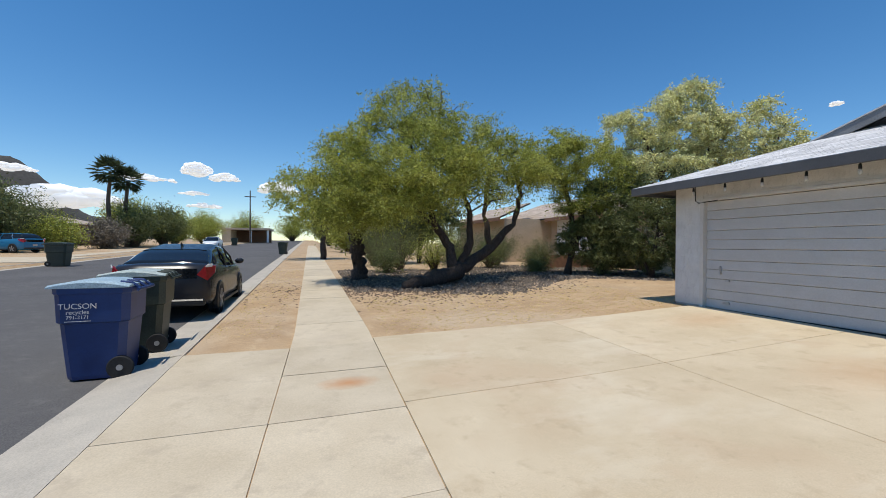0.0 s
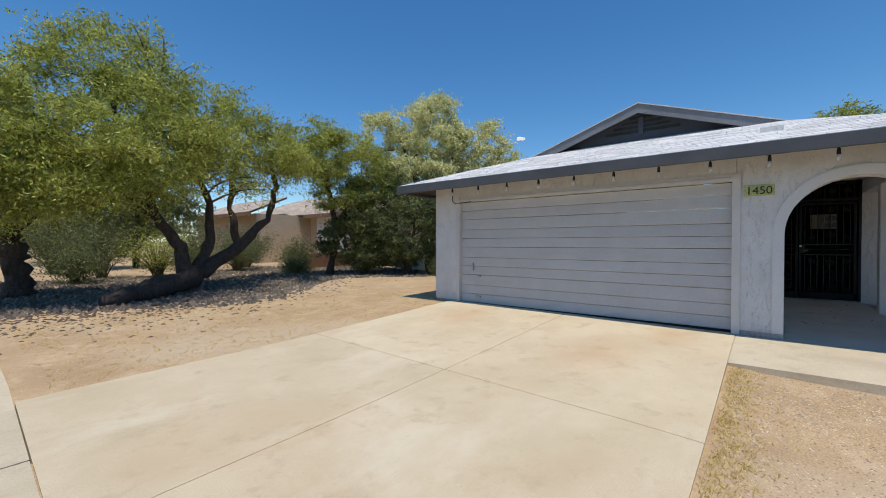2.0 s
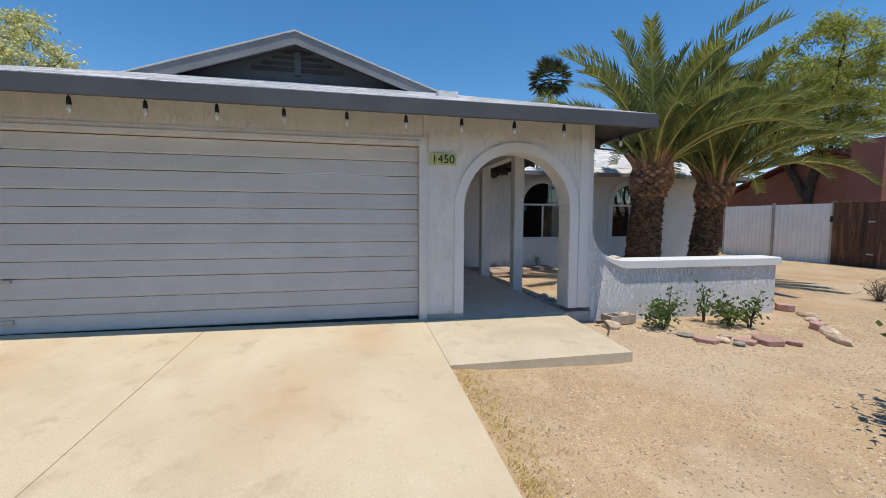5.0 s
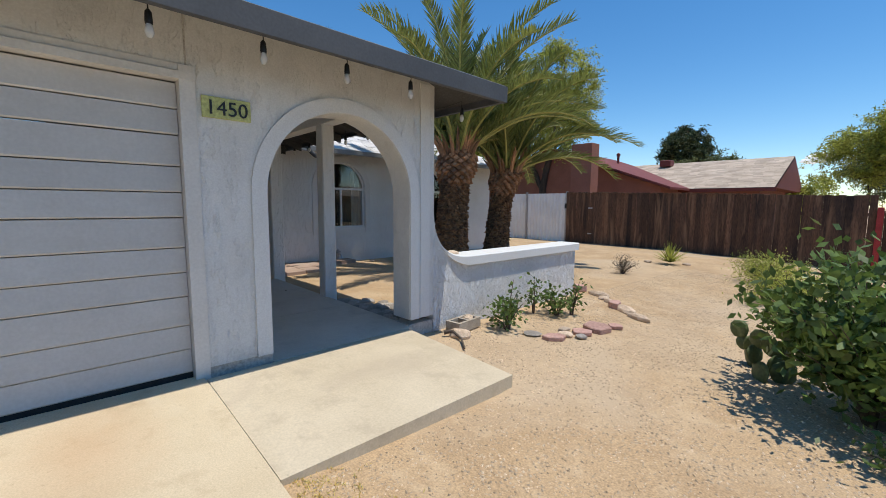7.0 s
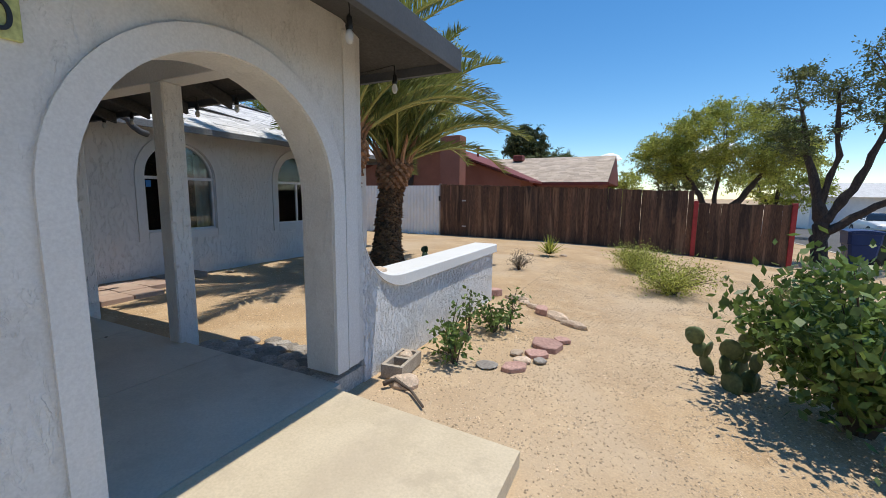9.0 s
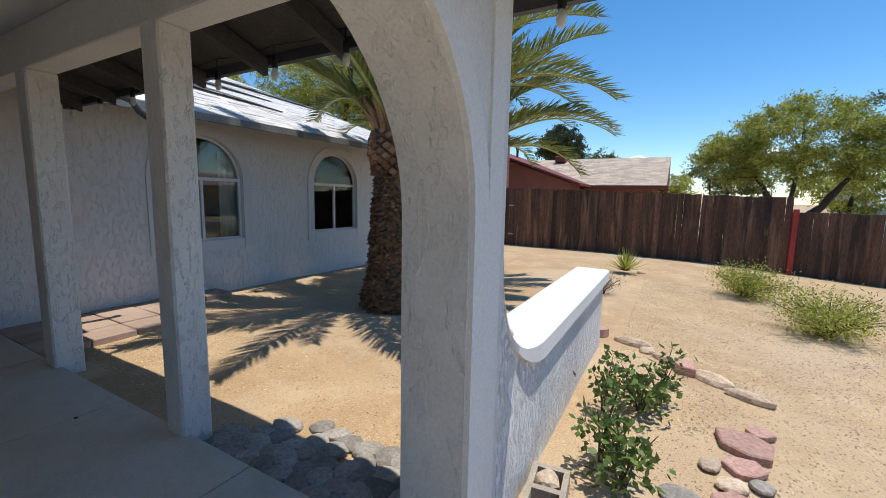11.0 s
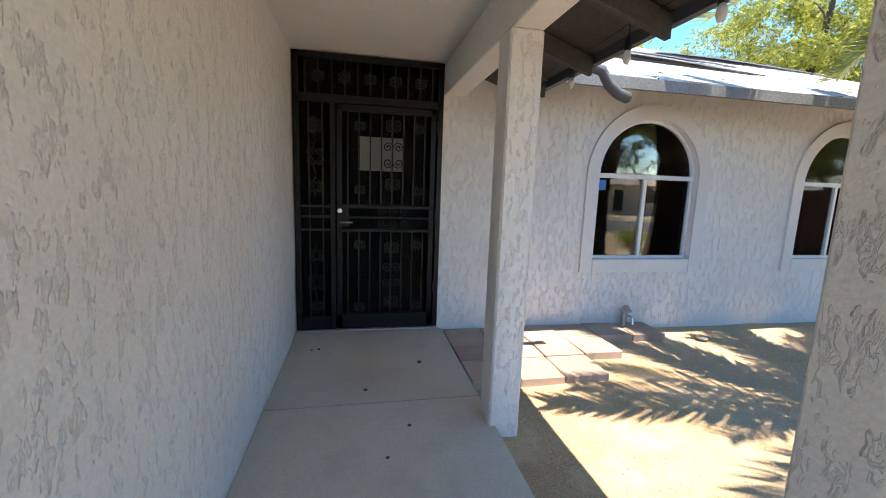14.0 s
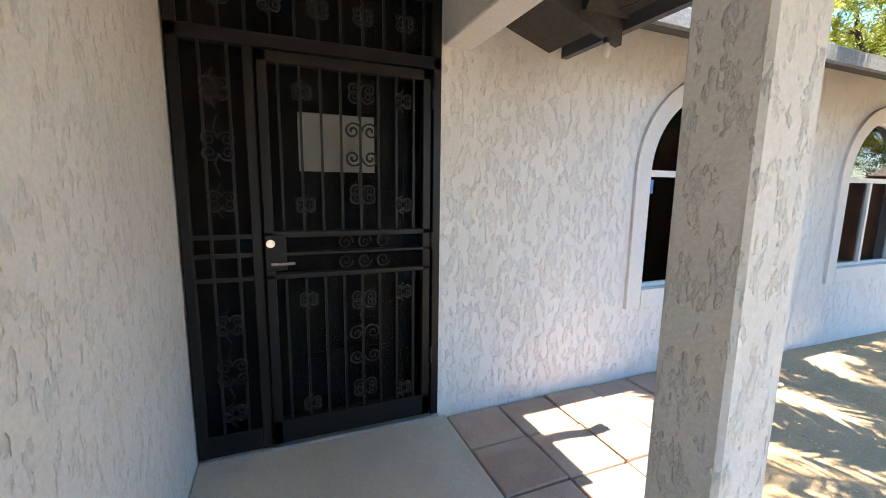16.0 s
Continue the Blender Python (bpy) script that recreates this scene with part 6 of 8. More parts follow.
# tan neighbour beyond the mesquite
def tan_house():
    h = thing("tan_house", "tan stucco house with pale shingle roof behind the trees", "house")
    part("wall", new_box(15.0, 24, 14.5, 23.0, 0.3, 3.3), "tanstucco", h)
    part("wall", new_box(11.6, 24, 23.0, 31.0, 0.3, 3.3), "tanstucco", h)
    part("entry_wall", new_box(14.9, 14.985, 19.2, 22.2, 0.6, 3.2), "white", h, "white panelled entry wall")
    win = part("window", new_box(14.9, 15.03, 16.6, 18.6, 1.45, 2.85), "brick", h, "brown-framed window")
    for a, b in ((16.66, 17.3), (17.35, 17.95), (18.0, 18.54)):
        part("pane", new_box(14.87, 14.899, a, b, 1.52, 2.78), "carglass", win)
    part("window", new_box(14.88, 14.9, 20.0, 20.5, 1.3, 2.7), "carglass", h)
    bm = bmesh.new()
    prism(bm, [(14.86, 19.5, 2.05), (14.86, 19.28, 1.72), (14.86, 19.5, 1.4), (14.86, 19.72, 1.72)], (0.03, 0, 0))
    part("diamond_ornament", bm, "doorblack", h, "dark diamond wall ornament")
    part("footing", new_box(14.8, 14.995, 14.5, 18.9, 0.3, 1.0), "brick", h, "brown brick wainscot")
    part("fascia", new_box(14.1, 14.2, 13.9, 22.4, 3.12, 3.32), "brick", h, "brown fascia")
    part("fascia", new_box(10.9, 11.0, 22.4, 31.6, 3.12, 3.32), "brick", h, "brown fascia")
    return h


tan_house()
roof_plane("roof_tan_house", [(14.1, 31.5, 3.33), (14.1, 13.9, 3.33), (19.5, 13.9, 5.2), (19.5, 31.5, 5.2)], "pale tan shingle roof of the neighbour", "shingle_tan", 0.2, 0.4, 10)
roof_plane("roof_tan_house_wing", [(10.9, 31.6, 3.33), (10.9, 22.4, 3.33), (14.6, 25.0, 4.6), (14.6, 31.6, 4.6)], "pale tan shingle roof of the neighbour's wing", "shingle_tan", 0.2, 0.4, 12)
solid("planter_wall", new_box(10.3, 13.9, 17.2, 17.5, 0.3, 1.15), "brick", "low brown brick planter wall before the tan house", "wall", kind="structure")
fb = thing("side_fence", "dark wooden side fence between the houses", "fence")
for i in range(20):
    part("board", board_me, "fence", fb).matrix_basis = Matrix.Translation((13.2 + 0.15 * i, 9.4, 0.3)) @ Matrix.Diagonal((1, 1, 1.7, 1))


def far_house(name, label, x0, x1, y0, y1, z, h, wall, ridge="x", roofm="shingle_tan", openings=()):
    b = thing(name, label, "house")
    part("wall", new_box(x0, x1, y0, y1, z - 0.5, z + h), wall, b)
    o = 0.6
    bm = bmesh.new()
    if ridge == "x":
        c = (y0 + y1) / 2
        prism(bm, [(x0 - o, y0 - o, z + h), (x0 - o, c, z + h + 1.5), (x0 - o, y1 + o, z + h)], (x1 - x0 + 2 * o, 0, 0))
    else:
        c = (x0 + x1) / 2
        prism(bm, [(x0 - o, y0 - o, z + h), (c, y0 - o, z + h + 1.5), (x1 + o, y0 - o, z + h)], (0, y1 - y0 + 2 * o, 0))
    part("roof", bm, roofm, b)
    for nm, box6, m in openings:
        part(nm, new_box(*box6), m, b)
    return b


far_house("brown_house", "dark brown house across the street behind bushes", -40, -27.5, 36, 50, street(42), 2.8, "brick", "y", "shingle_tan", (("window", (-27.49, -27.4, 40, 42, 2.0, 3.2), "carglass"), ("door", (-27.49, -27.4, 45, 46, 0.9, 3.0), "doorblack")))
far_house("brown_house", "dark brown low house across the street", -42, -29, 62, 76, street(66), 2.8, "brick", "y", "shingle_tan", (("window", (-28.99, -28.9, 66, 68, 2.4, 3.6), "carglass"),))
cp = thing("carport_house", "pale house with open carport down the street", "house")
zc = street(100)
part("wall", new_box(-17.5, -15.8, 96, 106, zc, zc + 2.7), "tanstucco", cp)
part("roof", new_box(-18, -8.2, 95.5, 106.5, zc + 2.7, zc + 3.1), "shingle_tan", cp)
for px in (-12.0, -8.6):
    part("column", new_box(px - 0.2, px + 0.2, 96, 96.4, zc, zc + 2.7), "white", cp)
part("back_wall", new_box(-15.8, -8.4, 103, 103.2, zc, zc + 2.7), "brick", cp)
far_house("white_house", "low white house across the side street", -24, -9, -62, -50, street(-55) + 0.3, 2.8, "white", "x", "shingle", (("window", (-16, -14.5, -49.99, -49.9, 0.6, 1.7), "carglass"), ("garage_door", (-22.5, -18.5, -49.99, -49.9, -0.6, 1.4), "doorpaint")))
far_house("tan_bungalow", "tan bungalow across the street", -34, -20, -34, -22, street(-28) + 0.3, 2.8, "tanstucco", "y", "shingle_tan", (("window", (-19.99, -19.9, -30, -28, 0.8, 2.0), "carglass"), ("door", (-19.99, -19.9, -26, -25, -0.1, 2.0), "doorblack")))
far_house("grey_bungalow", "pale grey bungalow across the street", -36, -21, -12, 6, 0.1, 2.8, "white", "y", "shingle", (("window", (-20.99, -20.9, -4, -2, 1.0, 2.2), "carglass"), ("garage_door", (-20.99, -20.9, 0, 4.5, 0.1, 2.2), "doorpaint"), ("window", (-20.99, -20.9, -10, -8, 1.0, 2.2), "carglass")))
far_house("tan_bungalow", "tan bungalow across the street", -36, -22, 12, 26, 0.5, 2.8, "tanstucco", "y", "shingle_tan", (("window", (-21.99, -21.9, 15, 17, 1.4, 2.6), "carglass"), ("garage_door", (-21.99, -21.9, 20, 24.5, 0.5, 2.6), "doorpaint")))

# hills, pole, clouds
def hill(x0, y0, x1, y1, peaks, seed):
    rng = np.random.default_rng(seed)
    a, b = Vector((x0, y0, 0)), Vector((x1, y1, 0))
    away = Vector((-(b - a).y, (b - a).x, 0)).normalized()
    verts, faces = [], []
    n, m = 60, 8
    for i in range(n + 1):
        u = i / n
        h = sum(p[1] * math.exp(-((u - p[0]) / p[2]) ** 2) for p in peaks) * (1 + 0.08 * noise.noise((u * 14, seed, 0)))
        for j in range(m + 1):
            v = j / m
            z = h * math.sin(v * math.pi / 2) * (1 + 0.1 * noise.noise((u * 18, v * 6, seed)))
            verts.append(tuple(a.lerp(b, u) + away * 150 * v + Vector((0, 0, z - 2))))
    for i in range(n):
        for j in range(m):
            faces.append((i * (m + 1) + j, (i + 1) * (m + 1) + j, (i + 1) * (m + 1) + j + 1, i * (m + 1) + j + 1))
    tagged(part("hill", raw_mesh("hill", verts, faces, "hill", True), "hill"), "hazy brown desert hill on the horizon", "hill", kind="structure")


hill(-700, 500, -150, 800, [(0.30, 125, 0.16), (0.60, 130, 0.12), (0.85, 50, 0.12)], 3)
pw = thing("power_pole", "brown wooden power pole with crossarm", "power pole", (-11.2, 89, street(89)))
part("pole", lathe(bmesh.new(), [(0.15, 0), (0.1, 10.5)], 8), "pole", pw)
part("crossarm", new_box(-1.0, 1.0, -0.06, 0.06, 9.2, 9.35), "pole", pw)


def cloud(at, wide, high, seed):
    rng = np.random.default_rng(seed)
    bm = bmesh.new()
    for i in range(44):
        u = rng.uniform(-1, 1)
        r = high * (0.2 + 0.35 * (1 - u * u)) * rng.uniform(0.4, 1.0)
        m = Matrix.Translation((u * wide / 2, rng.uniform(-5, 5), high * (0.15 + 0.75 * (1 - u * u)) * rng.uniform(0, 0.8))) @ Matrix.Diagonal((1.6, 1.2, 0.7, 1))
        bmesh.ops.create_icosphere(bm, subdivisions=2, radius=r, matrix=m)
    for v in bm.verts:
        v.co += Vector(noise.noise_vector(v.co * (2.0 / high))) * high * 0.16
    away = math.degrees(math.atan2(at[1], at[0])) - 90
    solid("cloud", bm, "cloud", "small white fair-weather cloud", "cloud", "clouds", kind="structure", smooth=True, at=at, turn=away)


for i, (x, y, z, w, h) in enumerate(((-156, 682, 106, 36, 16), (-122, 689, 98, 42, 11), (-216, 666, 90, 74, 9), (-160, 681, 74, 38, 6), (-148, 684, 56, 46, 7), (-290, 640, 50, 130, 26), (-45, 698, 84, 55, 18), (618, 327, 178, 13, 4), (-330, 610, 88, 40, 9), (60, -700, 60, 34, 10), (-90, -690, 60, 60, 18))):
    cloud((x, y, z), w, h, i)


# ---- vehicles and bins ----
def car(label, at, turn, paint, length=4.6, width=1.76, height=1.46, hatch=False):
    """A closed car, nose along +y, built of lengthwise stations; wheels on the ground at z 0."""
    c = thing("car", label, "car", at, turn)
    L, W, H = length, width / 2, height
    belt = 0.62 * H
    # station: y, low side z, shoulder z, half width, roof z or None, roof half width
    tail = -L / 2
    st = [(tail, 0.34, 0.58 * H, 0.80 * W), (tail + 0.06, 0.26, 0.70 * H, 0.90 * W), (tail + 0.30, 0.22, 0.735 * H, 0.97 * W), (tail + 0.75, 0.20, 0.72 * H, W), (tail + 1.5, 0.19, 0.68 * H, W), (tail + 2.4, 0.19, 0.655 * H, W), (tail + 3.2, 0.19, 0.64 * H, W), (tail + 3.7, 0.20, 0.615 * H, 0.98 * W), (L / 2 - 0.45, 0.21, 0.56 * H, 0.95 * W), (L / 2 - 0.12, 0.24, 0.47 * H, 0.86 * W), (L / 2, 0.30, 0.38 * H, 0.72 * W)]
    bm = bmesh.new()
    rows = []
    for y, lo, sh, w in st:
        half = [(0.80 * w, lo), (0.96 * w, lo + 0.07), (w, lo + 0.22), (0.985 * w, (lo + sh) / 2 + 0.05), (0.955 * w, sh - 0.05), (0.90 * w, sh), (0.45 * w, sh + 0.025)]
        ring = [(-px, z) for px, z in half] + [(px, z) for px, z in reversed(half)]
        rows.append([bm.verts.new((px, y, z)) for px, z in ring])
    for a, b in zip(rows, rows[1:]):
        for k in range(len(a)):
            j = (k + 1) % len(a)
            bm.faces.new((a[k], a[j], b[j], b[k]))
    bm.faces.new(rows[0])
    bm.faces.new(list(reversed(rows[-1])))
    bmesh.ops.recalc_face_normals(bm, faces=bm.faces[:])
    part("body", bm, paint, c, smooth=True)
    # cabin: dark glass house with a painted roof skin and pillars
    if hatch:
        prof = [(tail + 0.12, 0.70 * H), (tail + 0.42, 0.965 * H), (tail + 1.2, H), (tail + 2.3, 0.985 * H), (tail + 3.35, 0.66 * H)]
    else:
        prof = [(tail + 0.28, 0.74 * H), (tail + 1.05, 0.93 * H), (tail + 1.95, H), (tail + 2.6, 0.985 * H), (tail + 3.6, 0.64 * H)]
    bm = bmesh.new()
    ys = [prof[0][0]] + [prof[0][0] + (prof[-1][0] - prof[0][0]) * i / 14 for i in range(1, 14)] + [prof[-1][0]]

    def roof_at(y):
        for (a, za), (b, zb) in zip(prof, prof[1:]):
            if a <= y <= b + 1e-6:
                return za + (zb - za) * ease(a, b, y) * 0.4 + (zb - za) * 0.6 * (y - a) / (b - a)
        return prof[-1][1]

    rows = []
    for y in ys:
        z = roof_at(y)
        base = min(z, 0.655 * H)
        t = min(1.0, (z - base) / (0.34 * H))
        half = [(0.90 * W, base), (0.88 * W - 0.05 * t, base + (z - base) * 0.35), (0.86 * W - 0.13 * t, base + (z - base) * 0.85), (0.80 * W - 0.16 * t, z - 0.01), (0.5 * W, z + 0.015 * t)]
        rows.append([bm.verts.new((px, y, q)) for px, q in [(-a, b) for a, b in half] + [(a, b) for a, b in reversed(half)]])
    for a, b in zip(rows, rows[1:]):
        for k in range(len(a) - 1):
            bm.faces.new((a[k], a[k + 1], b[k + 1], b[k]))
    bm.faces.new(rows[0])
    bm.faces.new(list(reversed(rows[-1])))
    bmesh.ops.recalc_face_normals(bm, faces=bm.faces[:])
    part("glasshouse", bm, "carglass", c, "dark tinted windows", smooth=True)
    bm = bmesh.new()
    skin = []
    lo, hi = (3, 11) if not hatch else (2, 10)
    for a in range(lo, hi):
        y = ys[a]
        z = roof_at(y)
        t = min(1.0, (z - 0.655 * H) / (0.34 * H))
        skin.append([bm.verts.new((px, y, q)) for px, q in ((-0.83 * W + 0.145 * t, z - 0.055), (-0.80 * W + 0.155 * t, z - 0.003), (-0.5 * W, z + 0.015 * t + 0.006), (0.5 * W, z + 0.015 * t + 0.006), (0.80 * W - 0.155 * t, z - 0.003), (0.83 * W - 0.145 * t, z - 0.055))])
    for a, b in zip(skin, skin[1:]):
        for k in range(5):
            bm.faces.new((a[k], a[k + 1], b[k + 1], b[k]))
    part("roof", bm, paint, c, smooth=True)
    for s in (-1, 1):
        for yb, yt in ((tail + 1.9, tail + 1.85), (tail + 0.85, tail + 1.15), (tail + 2.95, tail + 2.62)):
            bm = bmesh.new()
            zt = roof_at(yt) - 0.04
            tube(bm, [(s * 0.905 * W, yb, 0.655 * H), (s * 0.85 * W, (yb + yt) / 2, (0.655 * H + zt) / 2), (s * (0.835 * W - 0.14), yt, zt)], 0.022, 5)
            part("pillar", bm, paint, c)
        mir = bmesh.new()
        bmesh.ops.create_icosphere(mir, subdivisions=2, radius=0.1, matrix=Matrix.Translation((s * (W + 0.06), tail + 3.05, 0.71 * H)) @ Matrix.Diagonal((1.1, 0.7, 0.75, 1)))
        part("mirror", mir, paint, c, smooth=True)
        bm = bmesh.new()
        prism(bm, [(s * 0.70 * W, tail - 0.012, 0.60 * H), (s * 0.86 * W, tail + 0.02, 0.72 * H), (s * 0.995 * W, tail + 0.38, 0.70 * H), (s * 0.995 * W, tail + 0.30, 0.61 * H), (s * 0.90 * W, tail + 0.02, 0.52 * H)], (0, 0.05, 0.01))
        part("tail_lamp", bm, "taillamp", c, "red tail lamp")
        bm = bmesh.new()
        prism(bm, [(s * 0.86 * W, tail + 0.0, 0.70 * H), (s * 0.90 * W, tail + 0.03, 0.735 * H), (s * 0.97 * W, tail + 0.2, 0.735 * H), (s * 0.96 * W, tail + 0.18, 0.70 * H)], (0, 0.03, 0.01))
        part("lamp_lens", bm, "white", c, "clear lamp lens")
        part("head_lamp", new_box(min(s * 0.55 * W, s * 0.85 * W), max(s * 0.55 * W, s * 0.85 * W), L / 2 - 0.2, L / 2 - 0.02, 0.40 * H, 0.47 * H, bevel=0.02), "white", c, "clear head lamp")
        part("door_handle", new_box(min(s * 0.985 * W, s * 1.005 * W), max(s * 0.985 * W, s * 1.005 * W), tail + 1.55, tail + 1.72, 0.585 * H, 0.605 * H), paint, c)
        part("sill_trim", new_box(min(s * 0.95 * W, s * 1.006 * W), max(s * 0.95 * W, s * 1.006 * W), tail + 1.25, tail + 3.2, 0.185, 0.24), "black", c)
        for y in (tail + 0.86, tail + 0.86 + 2.70 * L / 4.6):
            arch = part("wheel_arch", wheel_bm(0.365, 0.1), "black", c)
            arch.location = (s * (W - 0.035), y, 0.335)
            wh = part("wheel", wheel_bm(0.315, 0.21, 0.215), "rubber", c, "black tyre")
            wh.location = (s * (W - 0.085), y, 0.315)
            part("rim", wheel_bm(0.215, 0.12), "black", wh)
            for k in range(5):
                sp = bmesh.new()
                prism(sp, [(s * 0.085, -0.022, 0.03), (s * 0.085, 0.022, 0.03), (s * 0.095, 0.035, 0.205), (s * 0.095, -0.035, 0.205)], (s * 0.02, 0, 0))
                spoke = part("spoke", sp, "alu", wh, "grey alloy spoke")
                spoke.rotation_euler = (radians(72 * k), 0, 0)
    part("bumper", new_box(-0.86 * W, 0.86 * W, tail - 0.03, tail + 0.12, 0.27, 0.40, bevel=0.03), "black", c, "dark lower bumper")
    part("number_plate", new_box(-0.17, 0.17, tail - 0.02, tail + 0.01, 0.52, 0.66), "alu", c)
    part("tail_window", new_box(-0.70 * W, 0.70 * W, tail - 0.004, tail + 0.012, 0.55 * H, 0.68 * H), "carglass", c, "dark panel between the lamps")
    if not hatch:
        bm = bmesh.new()
        prism(bm, [(0, tail + 1.35, 0.96 * H), (0, tail + 1.55, 0.975 * H), (0, tail + 1.34, 1.035 * H)], (0.02, 0, 0))
        part("antenna", bm, paint, c)
    return c


car("dark grey parked sedan beside the kerb", (-2.72, 11.35, street(11.3) - 0.112), 0.4, "sedan")
car("blue parked hatchback on a driveway", (-22.4, 41.0, street(41) + 0.03), 70, "bluecar", 4.2, 1.8, 1.5, True)
car("white sedan parked down the street", (-11.6, 58, street(58) - 0.12), 182, "whitecar")
car("white sport utility vehicle parked across the street", (-10.2, -30.0, street(-30) - 0.13), 10, "whitecar", 4.7, 1.9, 1.7, True)
car("white pickup-sized car parked far up the street", (-11.6, -44.0, street(-44) - 0.13), 0, "whitecar", 4.9, 1.9, 1.7, True)
car("dark parked car down the street", (-11.7, 2.0, street(2) - 0.13), 180, "sedan", 4.7, 1.85, 1.6, True)


def wheeled_bin(label, at, turn, body, lid, wide=0.68, deep=0.78, high=1.02, lettering=False, group="kerbside bins"):
    """A wheeled rubbish bin; its back with wheels and handle looks along +x, its printed side along -y."""
    b = thing("wheeled_bin", label, "bin", at, turn, group)
    bm = bmesh.new()
    rows = []
    for z, k in ((0.02, 0.78), (0.06, 0.80), (high * 0.62, 0.93), (high * 0.64, 1.0), (high * 0.93, 1.03), (high * 0.95, 1.07), (high, 1.07)):
        x, y, c = deep / 2 * k, wide / 2 * k, 0.07
        rows.append([bm.verts.new(p) for p in ((-x + c, -y, z), (x - c, -y, z), (x, -y + c, z), (x, y - c, z), (x - c, y, z), (-x + c, y, z), (-x, y - c, z), (-x, -y + c, z))])
    for a, q in zip(rows, rows[1:]):
        for k in range(8):
            bm.faces.new((a[k], a[(k + 1) % 8], q[(k + 1) % 8], q[k]))
    bm.faces.new(list(reversed(rows[0])))
    bm.faces.new(rows[-1])
    part("body", bm, body, b)
    bm = bmesh.new()
    rows = []
    for i in range(9):
        u = i / 8
        x = -deep / 2 * 1.14 + u * deep * 1.1
        z = high + 0.012 + 0.075 * math.sin(math.pi * (0.12 + 0.8 * u))
        y = wide / 2 * 1.12
        rows.append([bm.verts.new(p) for p in ((x, -y, high + 0.004), (x, -y, z - 0.02), (x, -y * 0.86, z), (x, y * 0.86, z), (x, y, z - 0.02), (x, y, high + 0.004))])
    for a, q in zip(rows, rows[1:]):
        for k in range(6):
            bm.faces.new((a[k], a[(k + 1) % 6], q[(k + 1) % 6], q[k]))
    bm.faces.new(rows[0])
    bm.faces.new(list(reversed(rows[-1])))
    bmesh.ops.recalc_face_normals(bm, faces=bm.faces[:])
    part("lid", bm, lid, b, "sun-faded domed lid")
    bm = bmesh.new()
    for y in (-0.2, 0.0, 0.2):
        tube(bm, [(deep * 0.34, y, high + 0.06), (deep * 0.5, y, high + 0.05), (deep * 0.62, y, high - 0.02)], 0.018, 5)
    tube(bm, [(deep * 0.62, -wide * 0.42, high - 0.03), (deep * 0.62, wide * 0.42, high - 0.03)], 0.02, 6)
    part("handle", bm, body, b, "tubular lifting handle")
    for y in (-wide * 0.40, wide * 0.40):
        w = part("wheel", wheel_bm(0.135, 0.055), "rubber", b, "black rubber wheel")
        w.matrix_basis = Matrix.Translation((deep * 0.36, y, 0.135)) @ Matrix.Rotation(radians(90), 4, "Z")
        part("hub", wheel_bm(0.035, 0.07), "alu", w)
    if lettering:
        for txt, size, z in (("TUCSON", 0.088, 0.85), ("recycles", 0.066, 0.79), ("791-3171", 0.056, 0.735)):
            part("lettering", text_mesh(txt, size, 0.002, "print"), "print", b, "white printed words").matrix_basis = Matrix.Translation((-0.12, -wide / 2 * 1.032 - 0.004, z)) @ Euler((radians(89), 0, 0)).to_matrix().to_4x4()
        part("underline", new_box(-0.24, 0.0, -wide / 2 * 1.032 - 0.006, -wide / 2 * 1.03, 0.705, 0.711), "print", b)
    return b


def text_mesh(words, size, thick, material):
    cu = bpy.data.curves.new("lettering", "FONT")
    cu.body, cu.size, cu.extrude, cu.align_x = words, size, thick, "CENTER"
    tmp = bpy.data.objects.new("lettering", cu)
    me = bpy.data.meshes.new_from_object(tmp)
    bpy.data.objects.remove(tmp)
    me.materials.clear()
    me.materials.append(M[material])
    return me


wheeled_bin("blue recycling bin with faded lid standing at the kerb", (-2.38, 6.0, street(6) - 0.122), 2, "bluebin", "bluelid", 0.66, 0.70, 1.08, True)
wheeled_bin("dark green rubbish bin with faded lid behind the blue bin", (-2.36, 7.1, street(7.2) - 0.12), 4, "greenbin", "greenlid", 0.66, 0.72, 1.10)
wheeled_bin("dark green rubbish bin across the street", (-12.3, 26.2, street(26) - 0.12), 180, "greenbin", "greenbin", 0.8, 0.9, 1.15)
wheeled_bin("dark bin at the kerb down the street", (-11.8, 75, street(75) - 0.12), 180, "greenbin", "greenbin", 0.8, 0.9, 1.15)
wheeled_bin("dark bin at the kerb down the street", (-2.3, 40, street(40) - 0.11), 0, "greenbin", "greenbin", 0.7, 0.8, 1.05)
wheeled_bin("blue recycling bin by the street tree", (-0.65, -15.6, street(-15.6) + 0.02), 180, "bluebin", "bluebin", 0.7, 0.8, 1.05)
wheeled_bin("dark green rubbish bin by the street tree", (-1.25, -16.3, street(-16.3) + 0.02), 180, "greenbin", "greenbin", 0.7, 0.8, 1.05)


# ---- entry door, lights, small things ----
def scroll(bm, x, y, z, size, way=1, flip=1, turns=1.6):
    """A wrought-iron spiral in the plane of the door."""
    pts = []
    n = 18
    for i in range(n + 1):
        u = i / n
        a = u * turns * 6.2832
        r = size * (1 - 0.85 * u)
        pts.append((x, y + way * (size - r * math.cos(a)) * 1.0, z + flip * r * math.sin(a)))
    tube(bm, pts, 0.0065, 4, cap=False)


